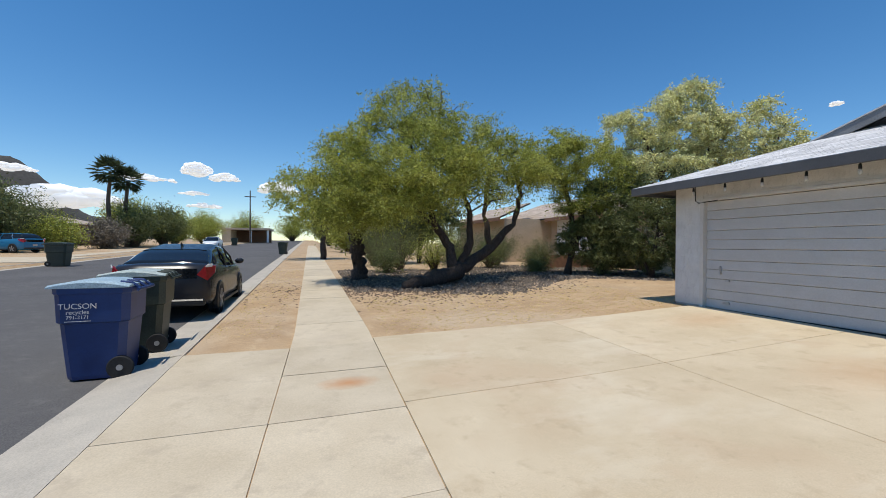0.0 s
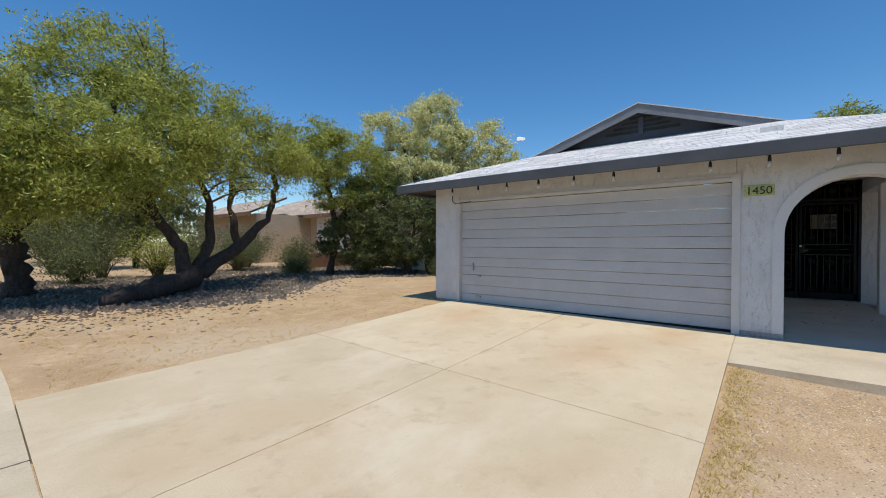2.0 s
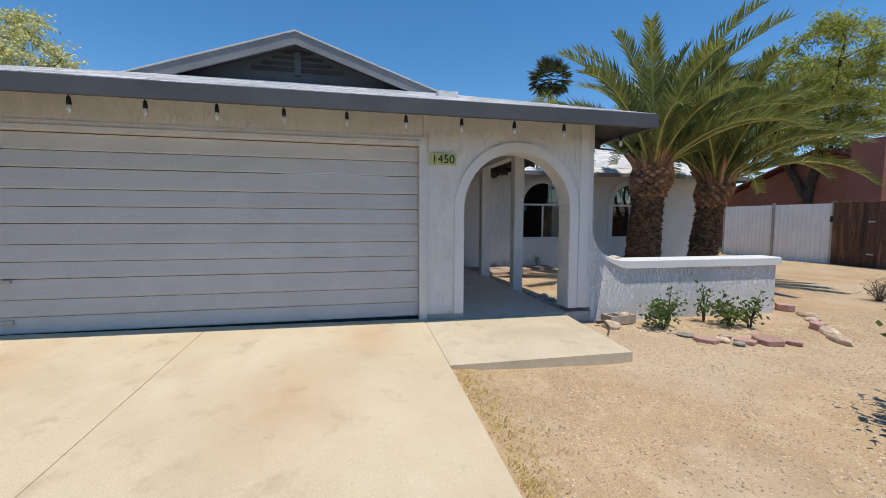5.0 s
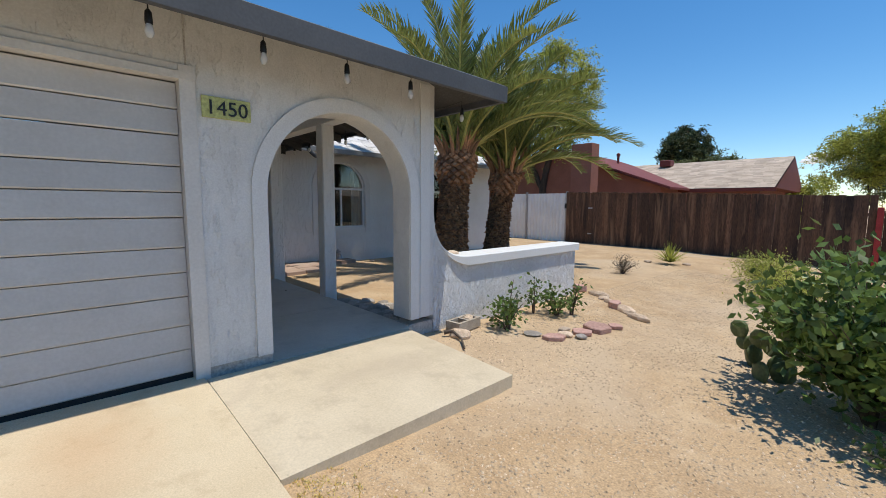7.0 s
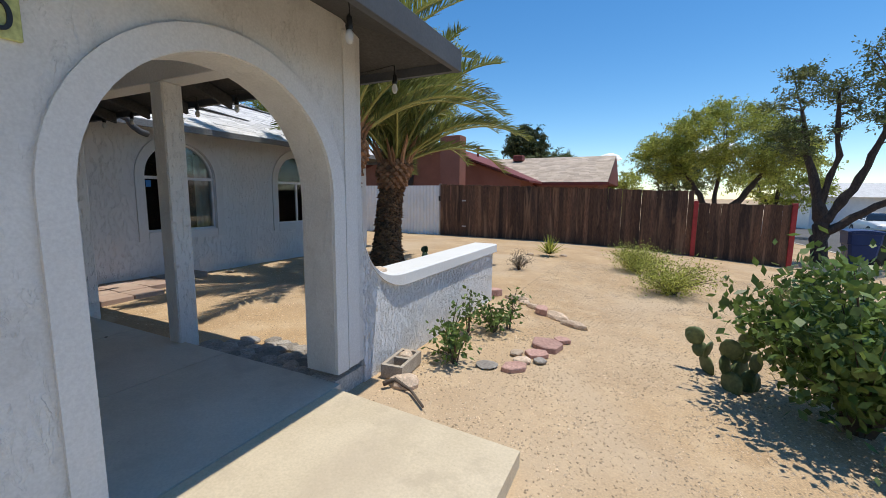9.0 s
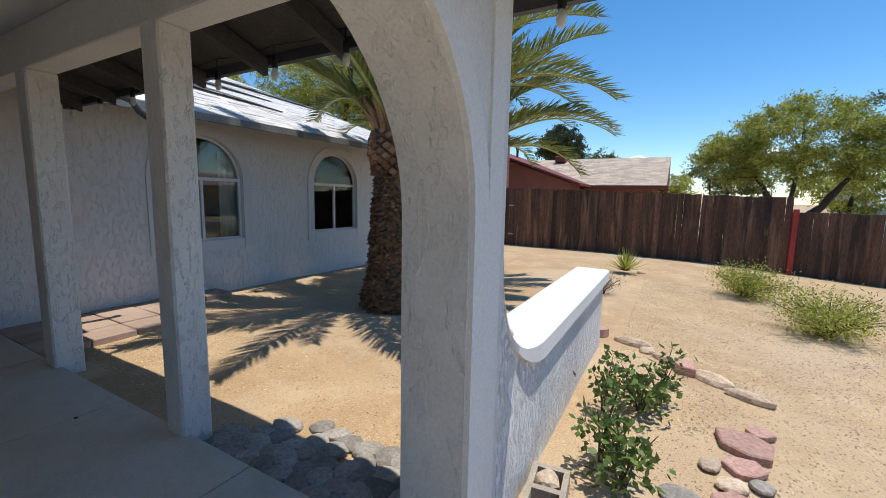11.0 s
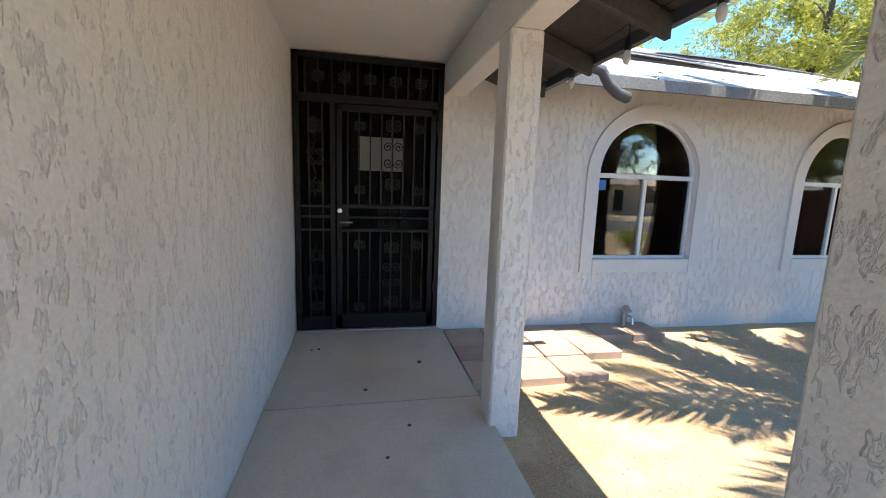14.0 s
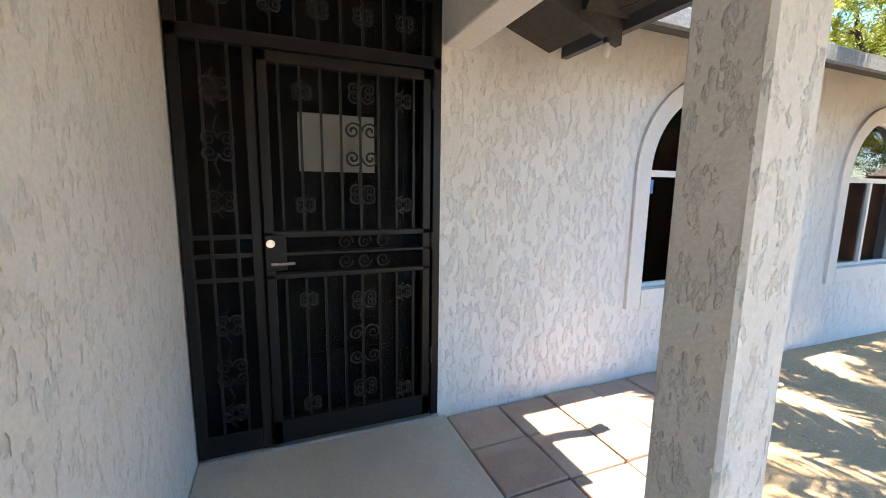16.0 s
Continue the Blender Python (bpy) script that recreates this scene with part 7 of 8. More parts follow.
def s_scroll(bm, x, y, z, w, h):
    """Paired scrolls mirrored about an upright bar."""
    for s in (-1, 1):
        for f in (-1, 1):
            scroll(bm, x, y, z + f * h * 0.12, w * 0.5, s, f)
    for f in (-1, 1):
        tube(bm, [(x, y, z + f * h * 0.12), (x, y + 0.02, z + f * h * 0.3), (x, y, z + f * h * 0.5)], 0.006, 4, cap=False)


def screen_mat():
    m = bpy.data.materials.new("perforated_black_screen")
    m.use_nodes = True
    n, l = m.node_tree.nodes, m.node_tree.links
    tr, mx = n.new("ShaderNodeBsdfTransparent"), n.new("ShaderNodeMixShader")
    p = n["Principled BSDF"]
    p.inputs["Base Color"].default_value, p.inputs["Roughness"].default_value = (0.006, 0.006, 0.0065, 1), 0.6
    p.inputs["Specular IOR Level"].default_value = 0.15
    mx.inputs[0].default_value = 0.3
    l.new(tr.outputs[0], mx.inputs[1])
    l.new(p.outputs[0], mx.inputs[2])
    l.new(mx.outputs[0], n["Material Output"].inputs["Surface"])
    return m


M["screen"] = screen_mat()
DX = WX + 0.02
sd = thing("security_door", "closed black wrought-iron security door with scrolls and transom", "door", kind="structure")
D0, D1 = -0.55, 0.40          # leaf edges
ZB, ZT, ZM = 0.37, 2.58, 3.01
bm = bmesh.new()
for y0, y1, z0, z1 in ((DOOR0, DOOR0 + 0.05, ZB, ZM), (DOOR1 - 0.05, DOOR1, ZB, ZM), (DOOR0, DOOR1, ZM - 0.05, ZM), (DOOR0, DOOR1, ZT, ZT + 0.07), (D1 + 0.012, D1 + 0.062, ZB, ZT)):
    box(bm, DX - 0.03, DX + 0.03, y0, y1, z0, z1, 0.004)
part("frame", bm, "iron", sd)
leaf = part("leaf", (lambda b: [box(b, DX - 0.042, DX + 0.012, *q, 0.004) for q in ((D0, D0 + 0.05, ZB + 0.02, ZT - 0.012), (D1 - 0.05, D1, ZB + 0.02, ZT - 0.012), (D0, D1, ZT - 0.07, ZT - 0.012), (D0, D1, ZB + 0.02, ZB + 0.16), (D0, D1, 1.60, 1.635), (D0, D1, 1.50, 1.52), (D0, D1, 1.37, 1.40))] and b)(bmesh.new()), "iron", sd)
for i in range(8):
    y = D0 + 0.05 + (D1 - D0 - 0.1) * (i + 0.5) / 8
    for z0, z1 in ((ZB + 0.16, 1.37), (1.635, ZT - 0.07)):
        part("bar", new_box(DX - 0.026, DX - 0.012, y - 0.007, y + 0.007, z0, z1), "iron", leaf)
bm = bmesh.new()
cy = (D0 + D1) / 2 - 0.06
for z, h in ((2.12, 0.62), (0.93, 0.62)):
    s_scroll(bm, DX - 0.03, cy, z, 0.10, h)
    s_scroll(bm, DX - 0.03, cy, z + 0.28, 0.08, 0.15)
    s_scroll(bm, DX - 0.03, cy, z - 0.28, 0.08, 0.15)
for y in (D0 + 0.17, D1 - 0.22):
    for z in (2.38, 1.78, 1.24, 0.60):
        s_scroll(bm, DX - 0.03, y, z, 0.055, 0.12)
for k in range(3):
    for f in (-1, 1):
        scroll(bm, DX - 0.03, cy - 0.16 + 0.11 * k, 1.51 + f * 0.055, 0.045, 1, f)
part("scrollwork", bm, "iron", leaf, "wrought-iron scrolls")
bm = bmesh.new()
for y in (0.53, 0.655):
    box(bm, DX - 0.02, DX - 0.006, y - 0.007, y + 0.007, ZB + 0.1, ZT)
for z in (1.60, 1.50, 1.37):
    box(bm, DX - 0.024, DX - 0.008, D1 + 0.062, DOOR1 - 0.05, z, z + 0.022)
box(bm, DX - 0.024, DX + 0.008, D1 + 0.062, DOOR1 - 0.05, ZB, ZB + 0.13)
for z, w, h in ((2.36, 0.07, 0.2), (2.08, 0.085, 0.3), (1.80, 0.07, 0.18), (1.13, 0.07, 0.2), (0.86, 0.085, 0.3), (0.62, 0.06, 0.16)):
    s_scroll(bm, DX - 0.026, 0.593, z, w, h)
part("side_panel", bm, "iron", sd, "narrow side panel with scrolls")
bm = bmesh.new()
for i in range(11):
    y = DOOR0 + 0.05 + (DOOR1 - DOOR0 - 0.1) * (i + 0.5) / 11
    box(bm, DX - 0.02, DX - 0.006, y - 0.007, y + 0.007, ZT + 0.07, ZM - 0.05)
    if i % 2:
        s_scroll(bm, DX - 0.026, y, (ZT + ZM) / 2 + 0.01, 0.06, 0.14)
part("transom", bm, "iron", sd, "barred transom with scrolls")
part("screen", new_box(DX + 0.013, DX + 0.016, DOOR0 + 0.02, DOOR1 - 0.02, ZB + 0.02, ZM - 0.02), "screen", sd, "dark perforated screen")
bm = wheel_bm(0.024, 0.03, 0, 18)
lk = part("deadbolt", bm, "chrome", leaf, "round nickel deadbolt")
lk.location = (DX - 0.052, D1 - 0.03, 1.575)
part("lock_box", new_box(DX - 0.045, DX + 0.01, D1 - 0.11, D1, 1.42, 1.62, bevel=0.004), "iron", leaf)
bm = bmesh.new()
tube(bm, [(DX - 0.05, D1 - 0.035, 1.465), (DX - 0.085, D1 - 0.035, 1.465), (DX - 0.09, D1 - 0.06, 1.465), (DX - 0.088, D1 - 0.15, 1.465)], 0.009, 6)
part("lever", bm, "chrome", leaf, "nickel lever handle")
part("threshold", new_box(WX - 0.03, WX + 0.10, DOOR0, DOOR1, 0.345, 0.372), "alu", sd, "worn metal threshold")
for z in (0.75, 1.5, 2.35):
    part("hinge", lathe(bmesh.new(), [(0.012, 0), (0.012, 0.11)], 8, (DX - 0.045, D0 - 0.008, z)), "iron", sd)
fd = thing("front_door", "dark front door with a small pale window behind the screen", "door", kind="structure")
part("door_panel", new_box(WX + 0.16, WX + 0.2, DOOR0, DOOR1, 0.3, 3.1), "doorblack", fd)
part("stile", new_box(WX + 0.145, WX + 0.16, D0 + 0.06, D0 + 0.12, 0.4, 2.5), "doorblack", fd)
# pale colour imitates a pane lit from inside the house
part("pane", new_box(WX + 0.14, WX + 0.158, -0.24, 0.20, 1.97, 2.30), "paneglow", fd, "window pane coloured pale for light from indoors")
part("kick_plate", new_box(WX + 0.15, WX + 0.159, -0.35, 0.25, 0.5, 0.85), "doorblack", fd)
part("porch_lamp", lathe(bmesh.new(), [(0.02, 0), (0.05, 0.03), (0.04, 0.14), (0.01, 0.17)], 8, (WX + 0.11, 0.62, 2.3)), "bark2", fd, "small brass lantern")
solid("wall_above_door", new_box(WX, WX + 0.2, DOOR0, 0.8, 3.022, 3.4), "stucco", "stucco above the entry door", "wall", kind="structure")


# string lights under the eaves
def string_bulb(x, y, z):
    b = thing("string_bulb", "hanging clear bulb in a black socket", "string light", (x, y, z), group="string lights")
    part("cord", tube(bmesh.new(), [(0, 0, 0), (0.004, 0, -0.05), (0, 0, -0.08)], 0.004, 5), "black", b)
    part("socket", lathe(bmesh.new(), [(0.006, -0.06), (0.017, -0.075), (0.021, -0.125), (0.019, -0.14)], 10), "black", b)
    part("bulb", lathe(bmesh.new(), [(0.012, -0.14), (0.022, -0.165), (0.024, -0.185), (0.014, -0.21), (0.003, -0.215)], 10), "bulbglass", b, "clear glass bulb", True)
    return b


first = string_bulb(7.0, 5.92, 2.785)
for i in range(1, 11):
    copy_thing(first, pose(7.0, 5.92 - 0.621 * i, 2.785, 0, 0, 23 * i))
for i in range(9):
    copy_thing(first, pose(7.37 + 0.63 * i, ER + 0.11, 2.785, 0, 0, 31 * i))
bm = bmesh.new()
pts = []
for i in range(41):
    u = i / 4
    pts.append((7.0, 5.92 - 0.621 * u, 2.79 - 0.012 * math.sin((u % 1) * math.pi)))
tube(bm, pts, 0.004, 4)
solid("light_cord", bm, "black", "thin black cord of the string lights", "cord")
bm = bmesh.new()
pts = []
for i in range(33):
    u = i / 4
    pts.append((7.37 + 0.63 * u, ER + 0.11, 2.79 - 0.02 * math.sin((u % 1) * math.pi)))
tube(bm, pts, 0.004, 4)
solid("light_cord", bm, "black", "thin black cord of the string lights", "cord")
ds = thing("downspout_elbow", "bent grey gutter elbow at the end of the walkway eave", "gutter")
bm = bmesh.new()
tube(bm, [(12.0, ER - 0.03, 2.80), (12.0, ER - 0.14, 2.81), (12.0, ER - 0.26, 2.78), (12.0, ER - 0.33, 2.68), (12.0, ER - 0.42, 2.62), (12.02, ER - 0.52, 2.60)], [0.042, 0.042, 0.042, 0.042, 0.042, 0.046], 10)
part("elbow", bm, "fascia", ds, smooth=True)
part("gutter_end", new_box(11.6, 12.85, ER - 0.11, ER - 0.022, 2.76, 2.84, bevel=0.01), "fascia", ds, "grey gutter end")
stk = solid("window_sticker", new_box(WX + 0.068, WX + 0.072, -2.51, -2.43, 1.86, 1.97, bevel=0.001), "sticker", "small blue alarm sticker on the window glass", "sticker")

# house number
hn = thing("house_number_plaque", "yellow-green plaque with black number 1450", "sign", (FX - 0.002, 1.06, 2.34))
pl = part("plate", new_box(-0.018, 0.0, -0.165, 0.165, -0.075, 0.075, bevel=0.003), "plaque", hn)
num = part("lettering", text_mesh("1450", 0.145, 0.004, "black"), "black", hn, "black numerals")
num.matrix_basis = Matrix.Translation((-0.022, 0.0, -0.05)) @ Euler((radians(90), 0, radians(-90))).to_matrix().to_4x4()

# pavers by the entry
pv = thing("paver_path", "red concrete paver path along the house wall", "paving", kind="structure")
pme = mesh_of("paver", new_box(-0.197, 0.197, -0.197, 0.197, -0.12, 0.0, bevel=0.008), "paver")
rng = random.Random(4)
for i in range(3):
    for j in range(6):
        x, y = 12.82 - 0.405 * i, -0.885 - 0.405 * j
        if j > 3 - (i > 1) and i != 0 and j > 4 - i:
            continue
        p = part("paver", pme, "paver", pv)
        p.matrix_basis = pose(x, y, 0.335 + rng.uniform(-0.006, 0.006), rng.uniform(-0.6, 0.6), rng.uniform(-0.6, 0.6), rng.uniform(-1, 1))
# tap pipe at the wall
tp = thing("wall_tap", "grey outdoor pipe with tap against the house wall", "tap", (12.86, -2.78, land(12.9, -2.8)))
bm = bmesh.new()
tube(bm, [(0.05, 0, -0.02), (0.05, 0, 0.22), (0.02, 0, 0.30)], 0.035, 8)
part("pipe", bm, "alu", tp)
bm = bmesh.new()
tube(bm, [(0.03, 0, 0.2), (-0.05, -0.03, 0.2), (-0.07, -0.03, 0.12)], 0.014, 6)
part("spout", bm, "chrome", tp)
part("valve", new_box(-0.02, 0.07, -0.05, 0.05, 0.24, 0.27, bevel=0.006), "alu", tp)


def stone_mesh(seed, material, flat=0.5, rough=0.25):
    bm = bmesh.new()
    if material == "pink":
        r = random.Random(seed)
        ring = [(0.5 * math.cos(k * 1.05 + r.uniform(-0.25, 0.25)) * r.uniform(0.8, 1.15), 0.5 * math.sin(k * 1.05 + r.uniform(-0.25, 0.25)) * r.uniform(0.8, 1.15)) for k in range(6)]
        prism(bm, [(*p, -0.1) for p in ring], (0, 0, 0.1 + 0.7 * flat))
        bmesh.ops.bevel(bm, geom=list(bm.edges), offset=0.035, segments=1, affect="EDGES")
        return mesh_of("stone", bm, material)
    bmesh.ops.create_icosphere(bm, subdivisions=2, radius=0.5)
    for v in bm.verts:
        k = 1 + rough * noise.noise(v.co * 2.2 + Vector((seed * 7.1, 0, 0))) + 0.4 * rough * noise.noise(v.co * 5 + Vector((0, seed * 3.3, 0)))
        v.co = Vector((v.co.x * k, v.co.y * k, max(-0.3, v.co.z * k) * flat))
    return mesh_of("stone", bm, material, False)


def stone(at, size, material, label, seed, turn=0.0, flat=0.5, name="stone", group=""):
    ob = solid(name, stone_mesh(seed, material, flat), material, label, "stone", group)
    ob.matrix_basis = pose(*at, 0, 0, turn) @ Matrix.Diagonal((*size, 1))
    return ob


for i, (x, y, sx, sy, m, tr, fl2, lab) in enumerate((
        (6.32, -2.62, 0.36, 0.34, "pink", 20, 0.25, "flat pink sandstone slab in the dirt"), (6.22, -2.86, 0.2, 0.18, "pink", 60, 0.3, "flat pink sandstone piece in the dirt"), (6.37, -2.32, 0.24, 0.22, "pink", 5, 0.22, "flat pink sandstone slab in the dirt"), (6.47, -1.9, 0.30, 0.22, "pink", 40, 0.2, "flat pink sandstone slab in the dirt"),
        (6.30, -2.18, 0.14, 0.13, "river", 0, 0.5, "small grey stone in the dirt"), (6.45, -2.10, 0.18, 0.14, "rock", 30, 0.5, "small pale stone in the dirt"), (6.55, -2.25, 0.16, 0.12, "rock", 70, 0.5, "small pale stone in the dirt"), (6.72, -1.84, 0.22, 0.2, "river", 0, 0.15, "flat grey round stone in the dirt"),
        (6.18, -3.50, 0.14, 0.36, "rock", 70, 0.45, "long pale stone edging the bed"), (6.45, -3.72, 0.15, 0.42, "rock", 60, 0.5, "long orange-pale stone edging the bed"), (6.66, -3.85, 0.2, 0.3, "pink", 20, 0.5, "reddish stone edging the bed"), (6.82, -4.05, 0.13, 0.3, "rock", 55, 0.45, "pale stone edging the bed"), (7.15, -4.35, 0.14, 0.42, "rock", 75, 0.45, "long pale stone edging the bed"), (7.55, -4.45, 0.28, 0.2, "pink", 10, 0.6, "reddish stone at the wall end"), (7.0, -4.2, 0.18, 0.16, "rock", 5, 0.6, "pale stone edging the bed"),
        (7.17, -1.12, 0.25, 0.2, "rock", 25, 0.8, "rounded pale pink rock by the wall"), (8.10, -3.55, 0.2, 0.16, "rock", 0, 0.6, "rounded tan rock in the courtyard"), (8.15, -3.25, 0.16, 0.12, "rock", 50, 0.6, "rounded tan rock in the courtyard"), (7.95, -2.95, 0.12, 0.1, "rock", 20, 0.6, "small tan rock in the courtyard"), (8.2, -4.5, 0.14, 0.34, "rock", 60, 0.5, "long pale rock in the courtyard"), (8.35, -5.0, 0.3, 0.2, "rock", 80, 0.5, "long pale rock in the courtyard"),
        (8.2, -9.3, 0.2, 0.16, "rock", 0, 0.6, "rounded rock by the yucca"), (7.4, -9.7, 0.22, 0.16, "rock", 40, 0.6, "rounded rock by the yucca"), (12.6, -3.55, 0.14, 0.12, "river", 0, 0.6, "small grey stone by the wall"))):
    stone((x, y, land(x, y) + 0.02 * fl2), (sx, sy, max(sx, sy) * 0.7), m, lab, 100 + i, tr, fl2)
stone((7.66, -1.47, wing_top(-1.47) + 0.10), (0.2, 0.14, 0.14), "rock", "pale crystalline rock lying on the low wall", 140, 80, 0.7)

# river cobbles along the walkway edge
rng = random.Random(9)
cob = [stone_mesh(200 + i, "river", 0.42, 0.18) for i in range(5)]
cb = thing("cobble_border", "border of grey river cobbles beside the walkway slab", "cobbles")
for j in range(5):
    for i in range(11 - j // 2):
        x, y = 7.84 + 0.135 * i + 0.06 * (j % 2) + rng.uniform(-0.02, 0.02), -0.755 - 0.115 * j + rng.uniform(-0.02, 0.02)
        if j > 2 and (x > 9.05 or rng.random() < 0.12):
            continue
        k = rng.uniform(0.18, 0.22)
        p = part("cobble", cob[(i + 2 * j) % 5], "river", cb)
        p.matrix_basis = pose(x, y, land(x, y) + 0.005, rng.uniform(-8, 8), rng.uniform(-8, 8), rng.uniform(0, 360)) @ Matrix.Diagonal((k, k * 0.8, k * 0.9, 1))
# cinder block by the wall
bm = bmesh.new()
for q in ((-0.2, 0.2, -0.1, -0.07), (-0.2, 0.2, 0.07, 0.1), (-0.2, -0.165, -0.07, 0.07), (0.165, 0.2, -0.07, 0.07), (-0.018, 0.018, -0.07, 0.07)):
    box(bm, q[0], q[1], q[2], q[3], 0, 0.19 * 0.6)
solid("cinder_block", bm, "block", "grey two-hole cinder block on the dirt", "block", at=(7.33, -1.34, land(7.3, -1.3)), turn=96)
stone((7.35, -1.44, land(7.3, -1.4) + 0.09), (0.14, 0.13, 0.12), "rock", "pinkish rock set in the cinder block", 150, 0, 0.8)
# pipe stub beside the block, red scrap by the edging
bm = bmesh.new()
tube(bm, [(7.28, -0.98, land(7.3, -1) + 0.03), (7.22, -1.06, land(7.2, -1) + 0.05), (7.05, -1.02, land(7.1, -1) + 0.02), (6.85, -0.86, land(6.9, -0.9) + 0.012)], [0.022, 0.02, 0.012, 0.010], 7)
solid("pipe_stub", bm, "pole", "short brown irrigation pipe stub on the dirt", "pipe", smooth=True)
bm = bmesh.new()
prism(bm, [(0, 0, 0), (0.09, 0.01, 0.0), (0.11, 0.06, 0.02), (0.04, 0.08, 0.035), (-0.01, 0.05, 0.02)], (0.004, 0.0, 0.012))
solid("red_scrap", bm, "redpost", "broken scrap of red plastic on the dirt", "scrap", at=(8.35, -1.95, land(8.35, -1.95) + 0.002))
# scalloped edging and border strip
for i, (x, y, tr) in enumerate(((8.62, -2.35, 80), (8.60, -2.92, 86), (8.62, -3.6, 92))):
    bm = bmesh.new()
    n, pts = 24, []
    for k in range(n + 1):
        a = math.pi * k / n
        r = 0.19 + 0.035 * abs(math.sin(k * math.pi / 6))
        pts.append((r * math.cos(a), r * math.sin(a)))
    inner = [(0.15 * math.cos(math.pi * k / n), 0.15 * math.sin(math.pi * k / n)) for k in range(n + 1)]
    prism(bm, [(*p, 0) for p in pts] + [(*p, 0) for p in reversed(inner)], (0, 0, 0.15))
    solid("scalloped_edging", bm, "edging", "curved scalloped concrete edging stone", "edging", "scalloped edgings", at=(x, y, land(x, y) - 0.015), turn=tr - 175)
bm = bmesh.new()
prism(bm, [(8.36, -1.75, land(8.4, -2) - 0.03), (8.44, -1.75, land(8.4, -2) - 0.03), (8.53, -4.3, land(8.5, -4.2) - 0.03), (8.45, -4.3, land(8.5, -4.2) - 0.03)], (0, 0, 0.10))
solid("border_strip", bm, "edging", "pale concrete border strip in the courtyard", "edging")
bm = bmesh.new()
prism(bm, [(8.45, -4.31, land(8.5, -4.2) - 0.03), (8.53, -4.31, land(8.5, -4.2) - 0.03), (8.2, -4.9, land(8.5, -4.2) - 0.03), (8.12, -4.9, land(8.5, -4.2) - 0.03)], (0, 0, 0.10))
solid("border_strip", bm, "edging", "short pale concrete border strip in the courtyard", "edging")


# loose gravel, litter and dry grass
def scatter(name, label, n, spot, size, material, seed, flat=0.6):
    rng = np.random.default_rng(seed)
    verts, faces = [], []
    for i in range(n):
        x, y = spot(rng)
        z = ground_at(x, y)
        s = size * rng.uniform(0.5, 1.4)
        a = rng.uniform(0, 6.283)
        b = len(verts)
        ca, sa = math.cos(a), math.sin(a)
        for px, py, pz in ((-0.5, -0.4, 0), (0.5, -0.35, 0), (0.45, 0.4, 0), (-0.4, 0.45, 0), (-0.15, 0.0, flat), (0.2, 0.1, flat * 0.85)):
            px *= rng.uniform(0.7, 1.3)
            verts.append((x + s * (px * ca - py * sa), y + s * (px * sa + py * ca), z - 0.002 + s * pz))
        faces += [(b, b + 1, b + 5, b + 4), (b + 1, b + 2, b + 5), (b + 2, b + 3, b + 4, b + 5), (b + 3, b, b + 4)]
    tagged(part(name, raw_mesh(name, verts, faces, material), material), label, "gravel", kind="stuff")


def yard(rng):
    while True:
        x, y = rng.uniform(1.0, 7.3), rng.uniform(-9, 1.2)
        if not (x > 6.0 and y > -0.65):
            return x, y


scatter("yard_gravel", "loose tan pebbles over the front yard", 80000, yard, 0.016, "gravel", 1, 0.42)
scatter("court_gravel", "loose tan pebbles in the courtyard", 18000, lambda r: (r.uniform(7.8, 12.9), r.uniform(-8, -0.9)), 0.015, "gravel", 2, 0.42)
scatter("left_gravel", "loose tan pebbles beside the driveway", 9000, lambda r: (r.uniform(0.95, 9.0), r.uniform(6.32, 12.0)), 0.014, "gravel", 3, 0.32)
scatter("verge_gravel", "loose pebbles on the verge", 2500, lambda r: (r.uniform(-1.5, -0.4), r.uniform(6.8, 16)), 0.013, "gravel", 4)


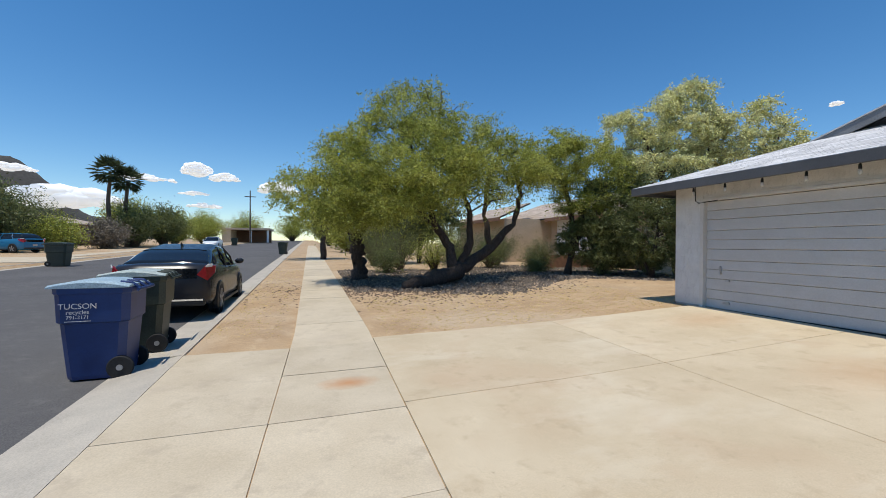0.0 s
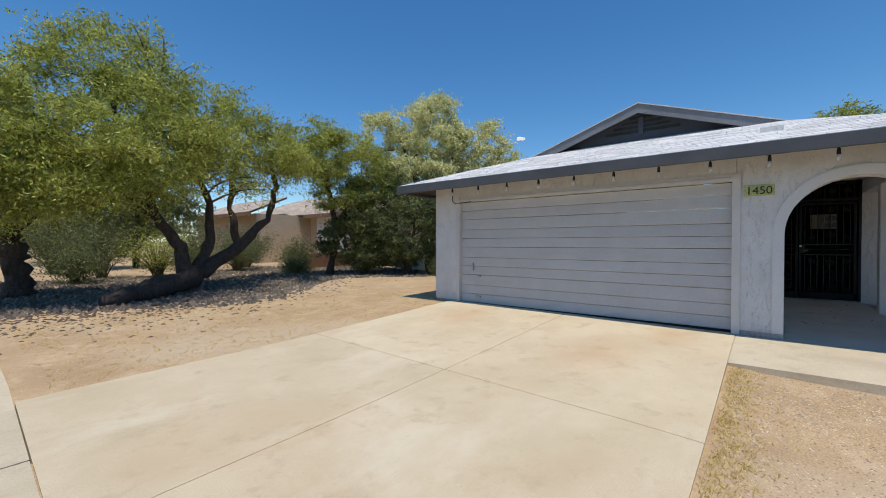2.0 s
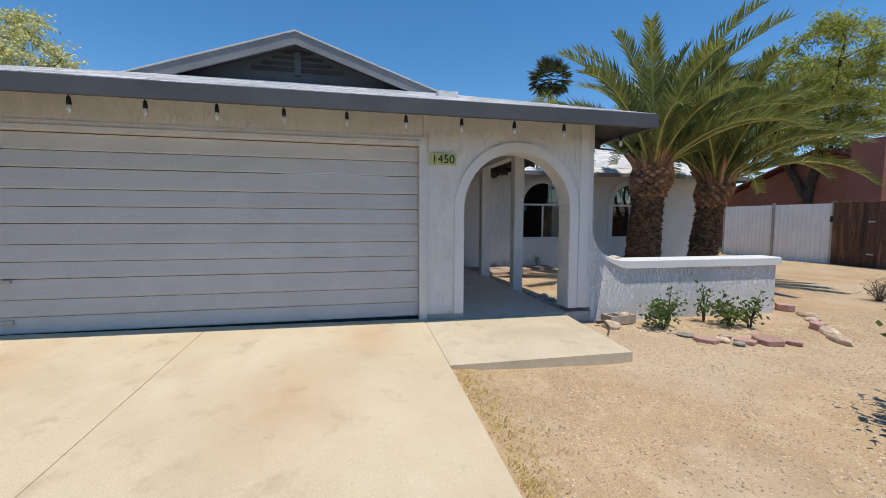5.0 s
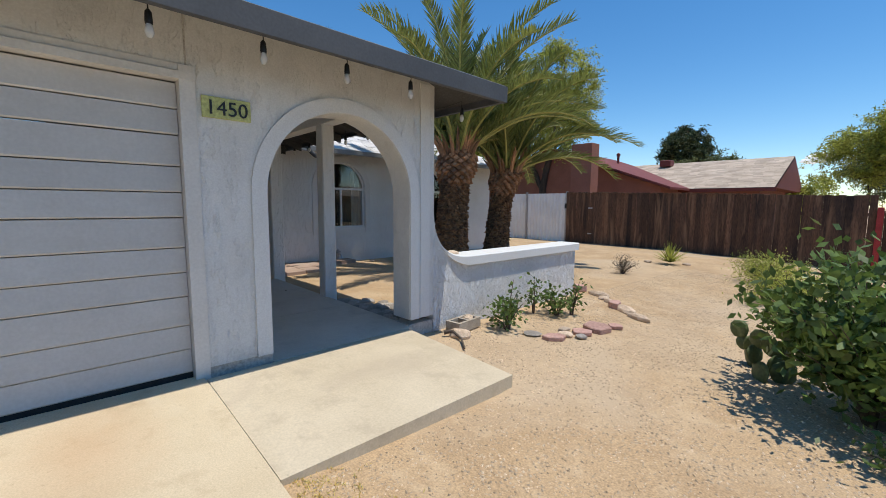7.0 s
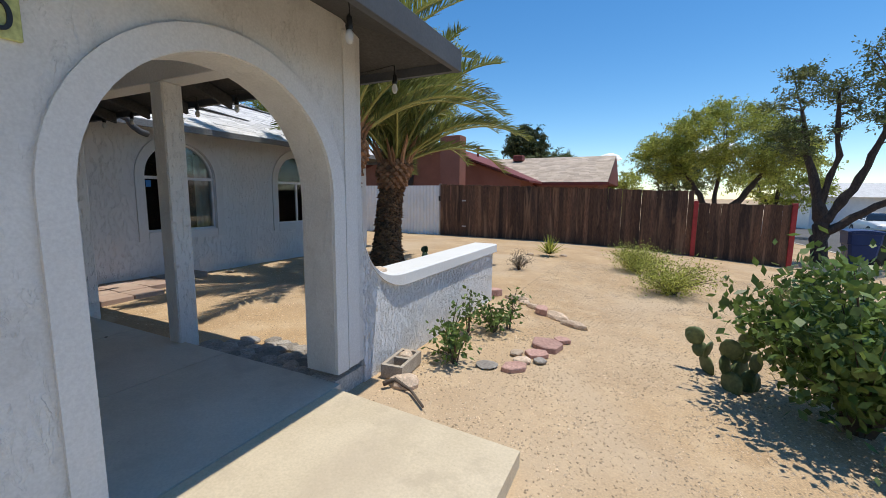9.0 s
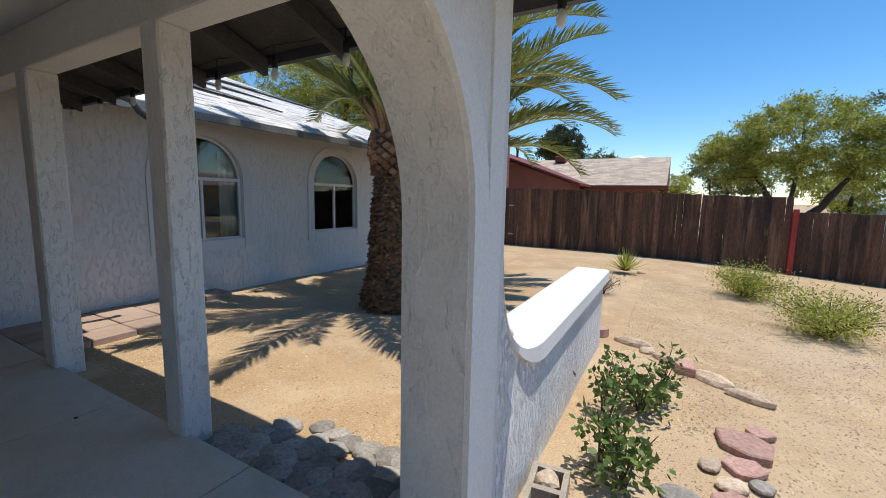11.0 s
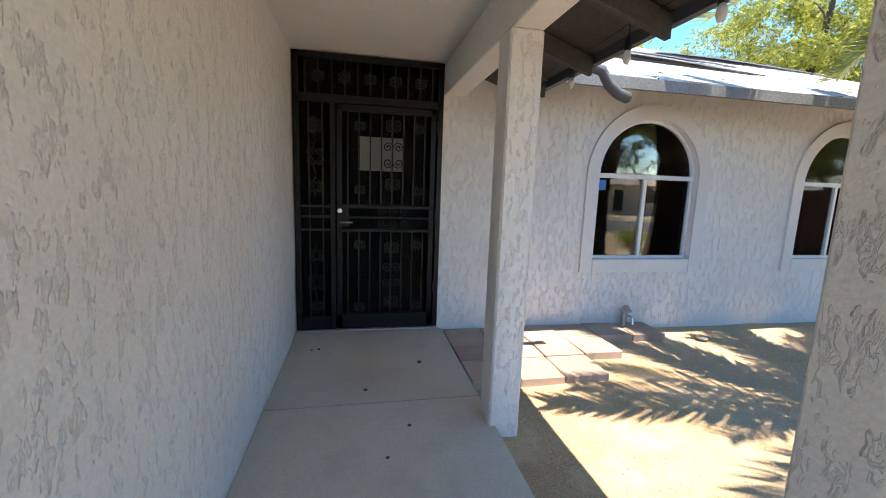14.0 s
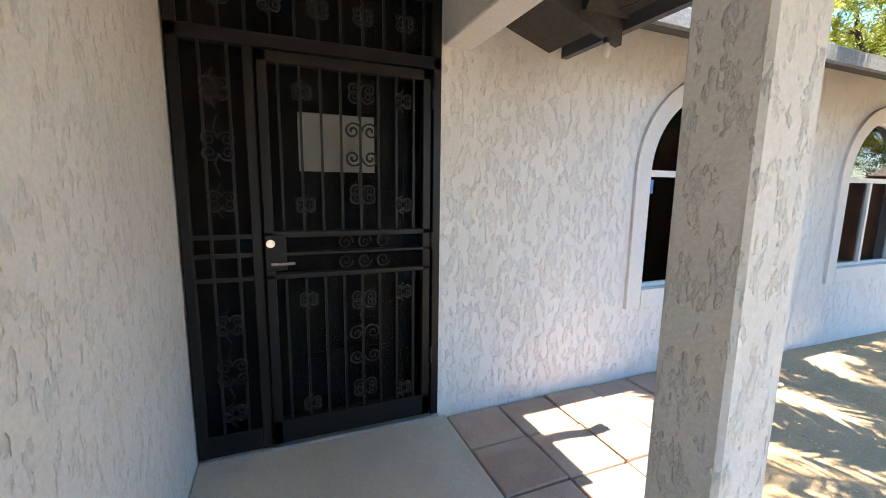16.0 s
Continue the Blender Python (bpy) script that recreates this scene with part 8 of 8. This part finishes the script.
def bed(rng):
    while True:
        x, y = rng.uniform(1.2, 13.5), rng.uniform(9.8, 19)
        if y > 10.6 + 1.6 * math.sin(x * 0.9) * 0.6 + 0.35 * max(0, x - 5) * 0.25 and rng.random() < 0.8:
            return x, y


scatter("rock_mulch", "dark grey landscape rock in the neighbour's bed", 9000, bed, 0.09, "darkrock", 5)
scatter("leaf_litter", "dark dry leaf litter under the mesquite", 7000, lambda r: (3.6 + r.normal() * 2.0, 12.4 + r.normal() * 1.3), 0.06, "litter", 6, 0.25)
scatter("far_pebbles", "pale rocks by the street tree", 700, lambda r: (r.uniform(-1.2, 2.4), r.uniform(-16.5, -13.4)), 0.10, "gravel", 7)


def tufts(name, label, n, spot, seed):
    rng = np.random.default_rng(seed)
    cs, ws = [], []
    for i in range(n):
        x, y = spot(rng)
        for k in range(5):
            cs.append((x + rng.normal() * 0.015, y + rng.normal() * 0.015, ground_at(x, y) - 0.004))
            ws.append((rng.normal() * 0.7, rng.normal() * 0.7, 0.8))
    m = len(cs)
    tagged(part(name, leaf_mesh(name, cs, ws, rng.uniform(0.015, 0.04, m), np.full(m, 0.006), "drygrass", rng), "drygrass"), label, "grass", kind="stuff")


tufts("dry_grass", "dry yellow grass along the driveway edge", 1500, lambda r: (r.uniform(1.5, 6.9), 1.27 - abs(r.normal()) * 0.16), 1)
tufts("dry_grass", "sparse dry yellow grass on the neighbour's dirt", 2600, lambda r: (r.uniform(1.2, 8.0), r.uniform(6.35, 10.5)), 2)
tufts("verge_grass", "sparse dry grass on the verge", 700, lambda r: (r.uniform(-1.5, -0.4), r.uniform(7, 20)), 3)

# specks on the patio and pale drops on the driveway
rng = random.Random(12)
for i in range(14):
    x, y = rng.uniform(8.6, 12.6), rng.uniform(-0.5, 0.6)
    a = rng.uniform(0, 3)
    bm = bmesh.new()
    s = rng.uniform(0.012, 0.03)
    prism(bm, [(x + s * math.cos(a + k * 1.25) * rng.uniform(0.5, 1), y + s * math.sin(a + k * 1.25) * rng.uniform(0.4, 1), 0.3555) for k in range(5)], (0, 0, 0.006))
    solid("dry_leaf", bm, "litter", "small dark dry leaf on the walkway floor", "leaf", "dry leaves")
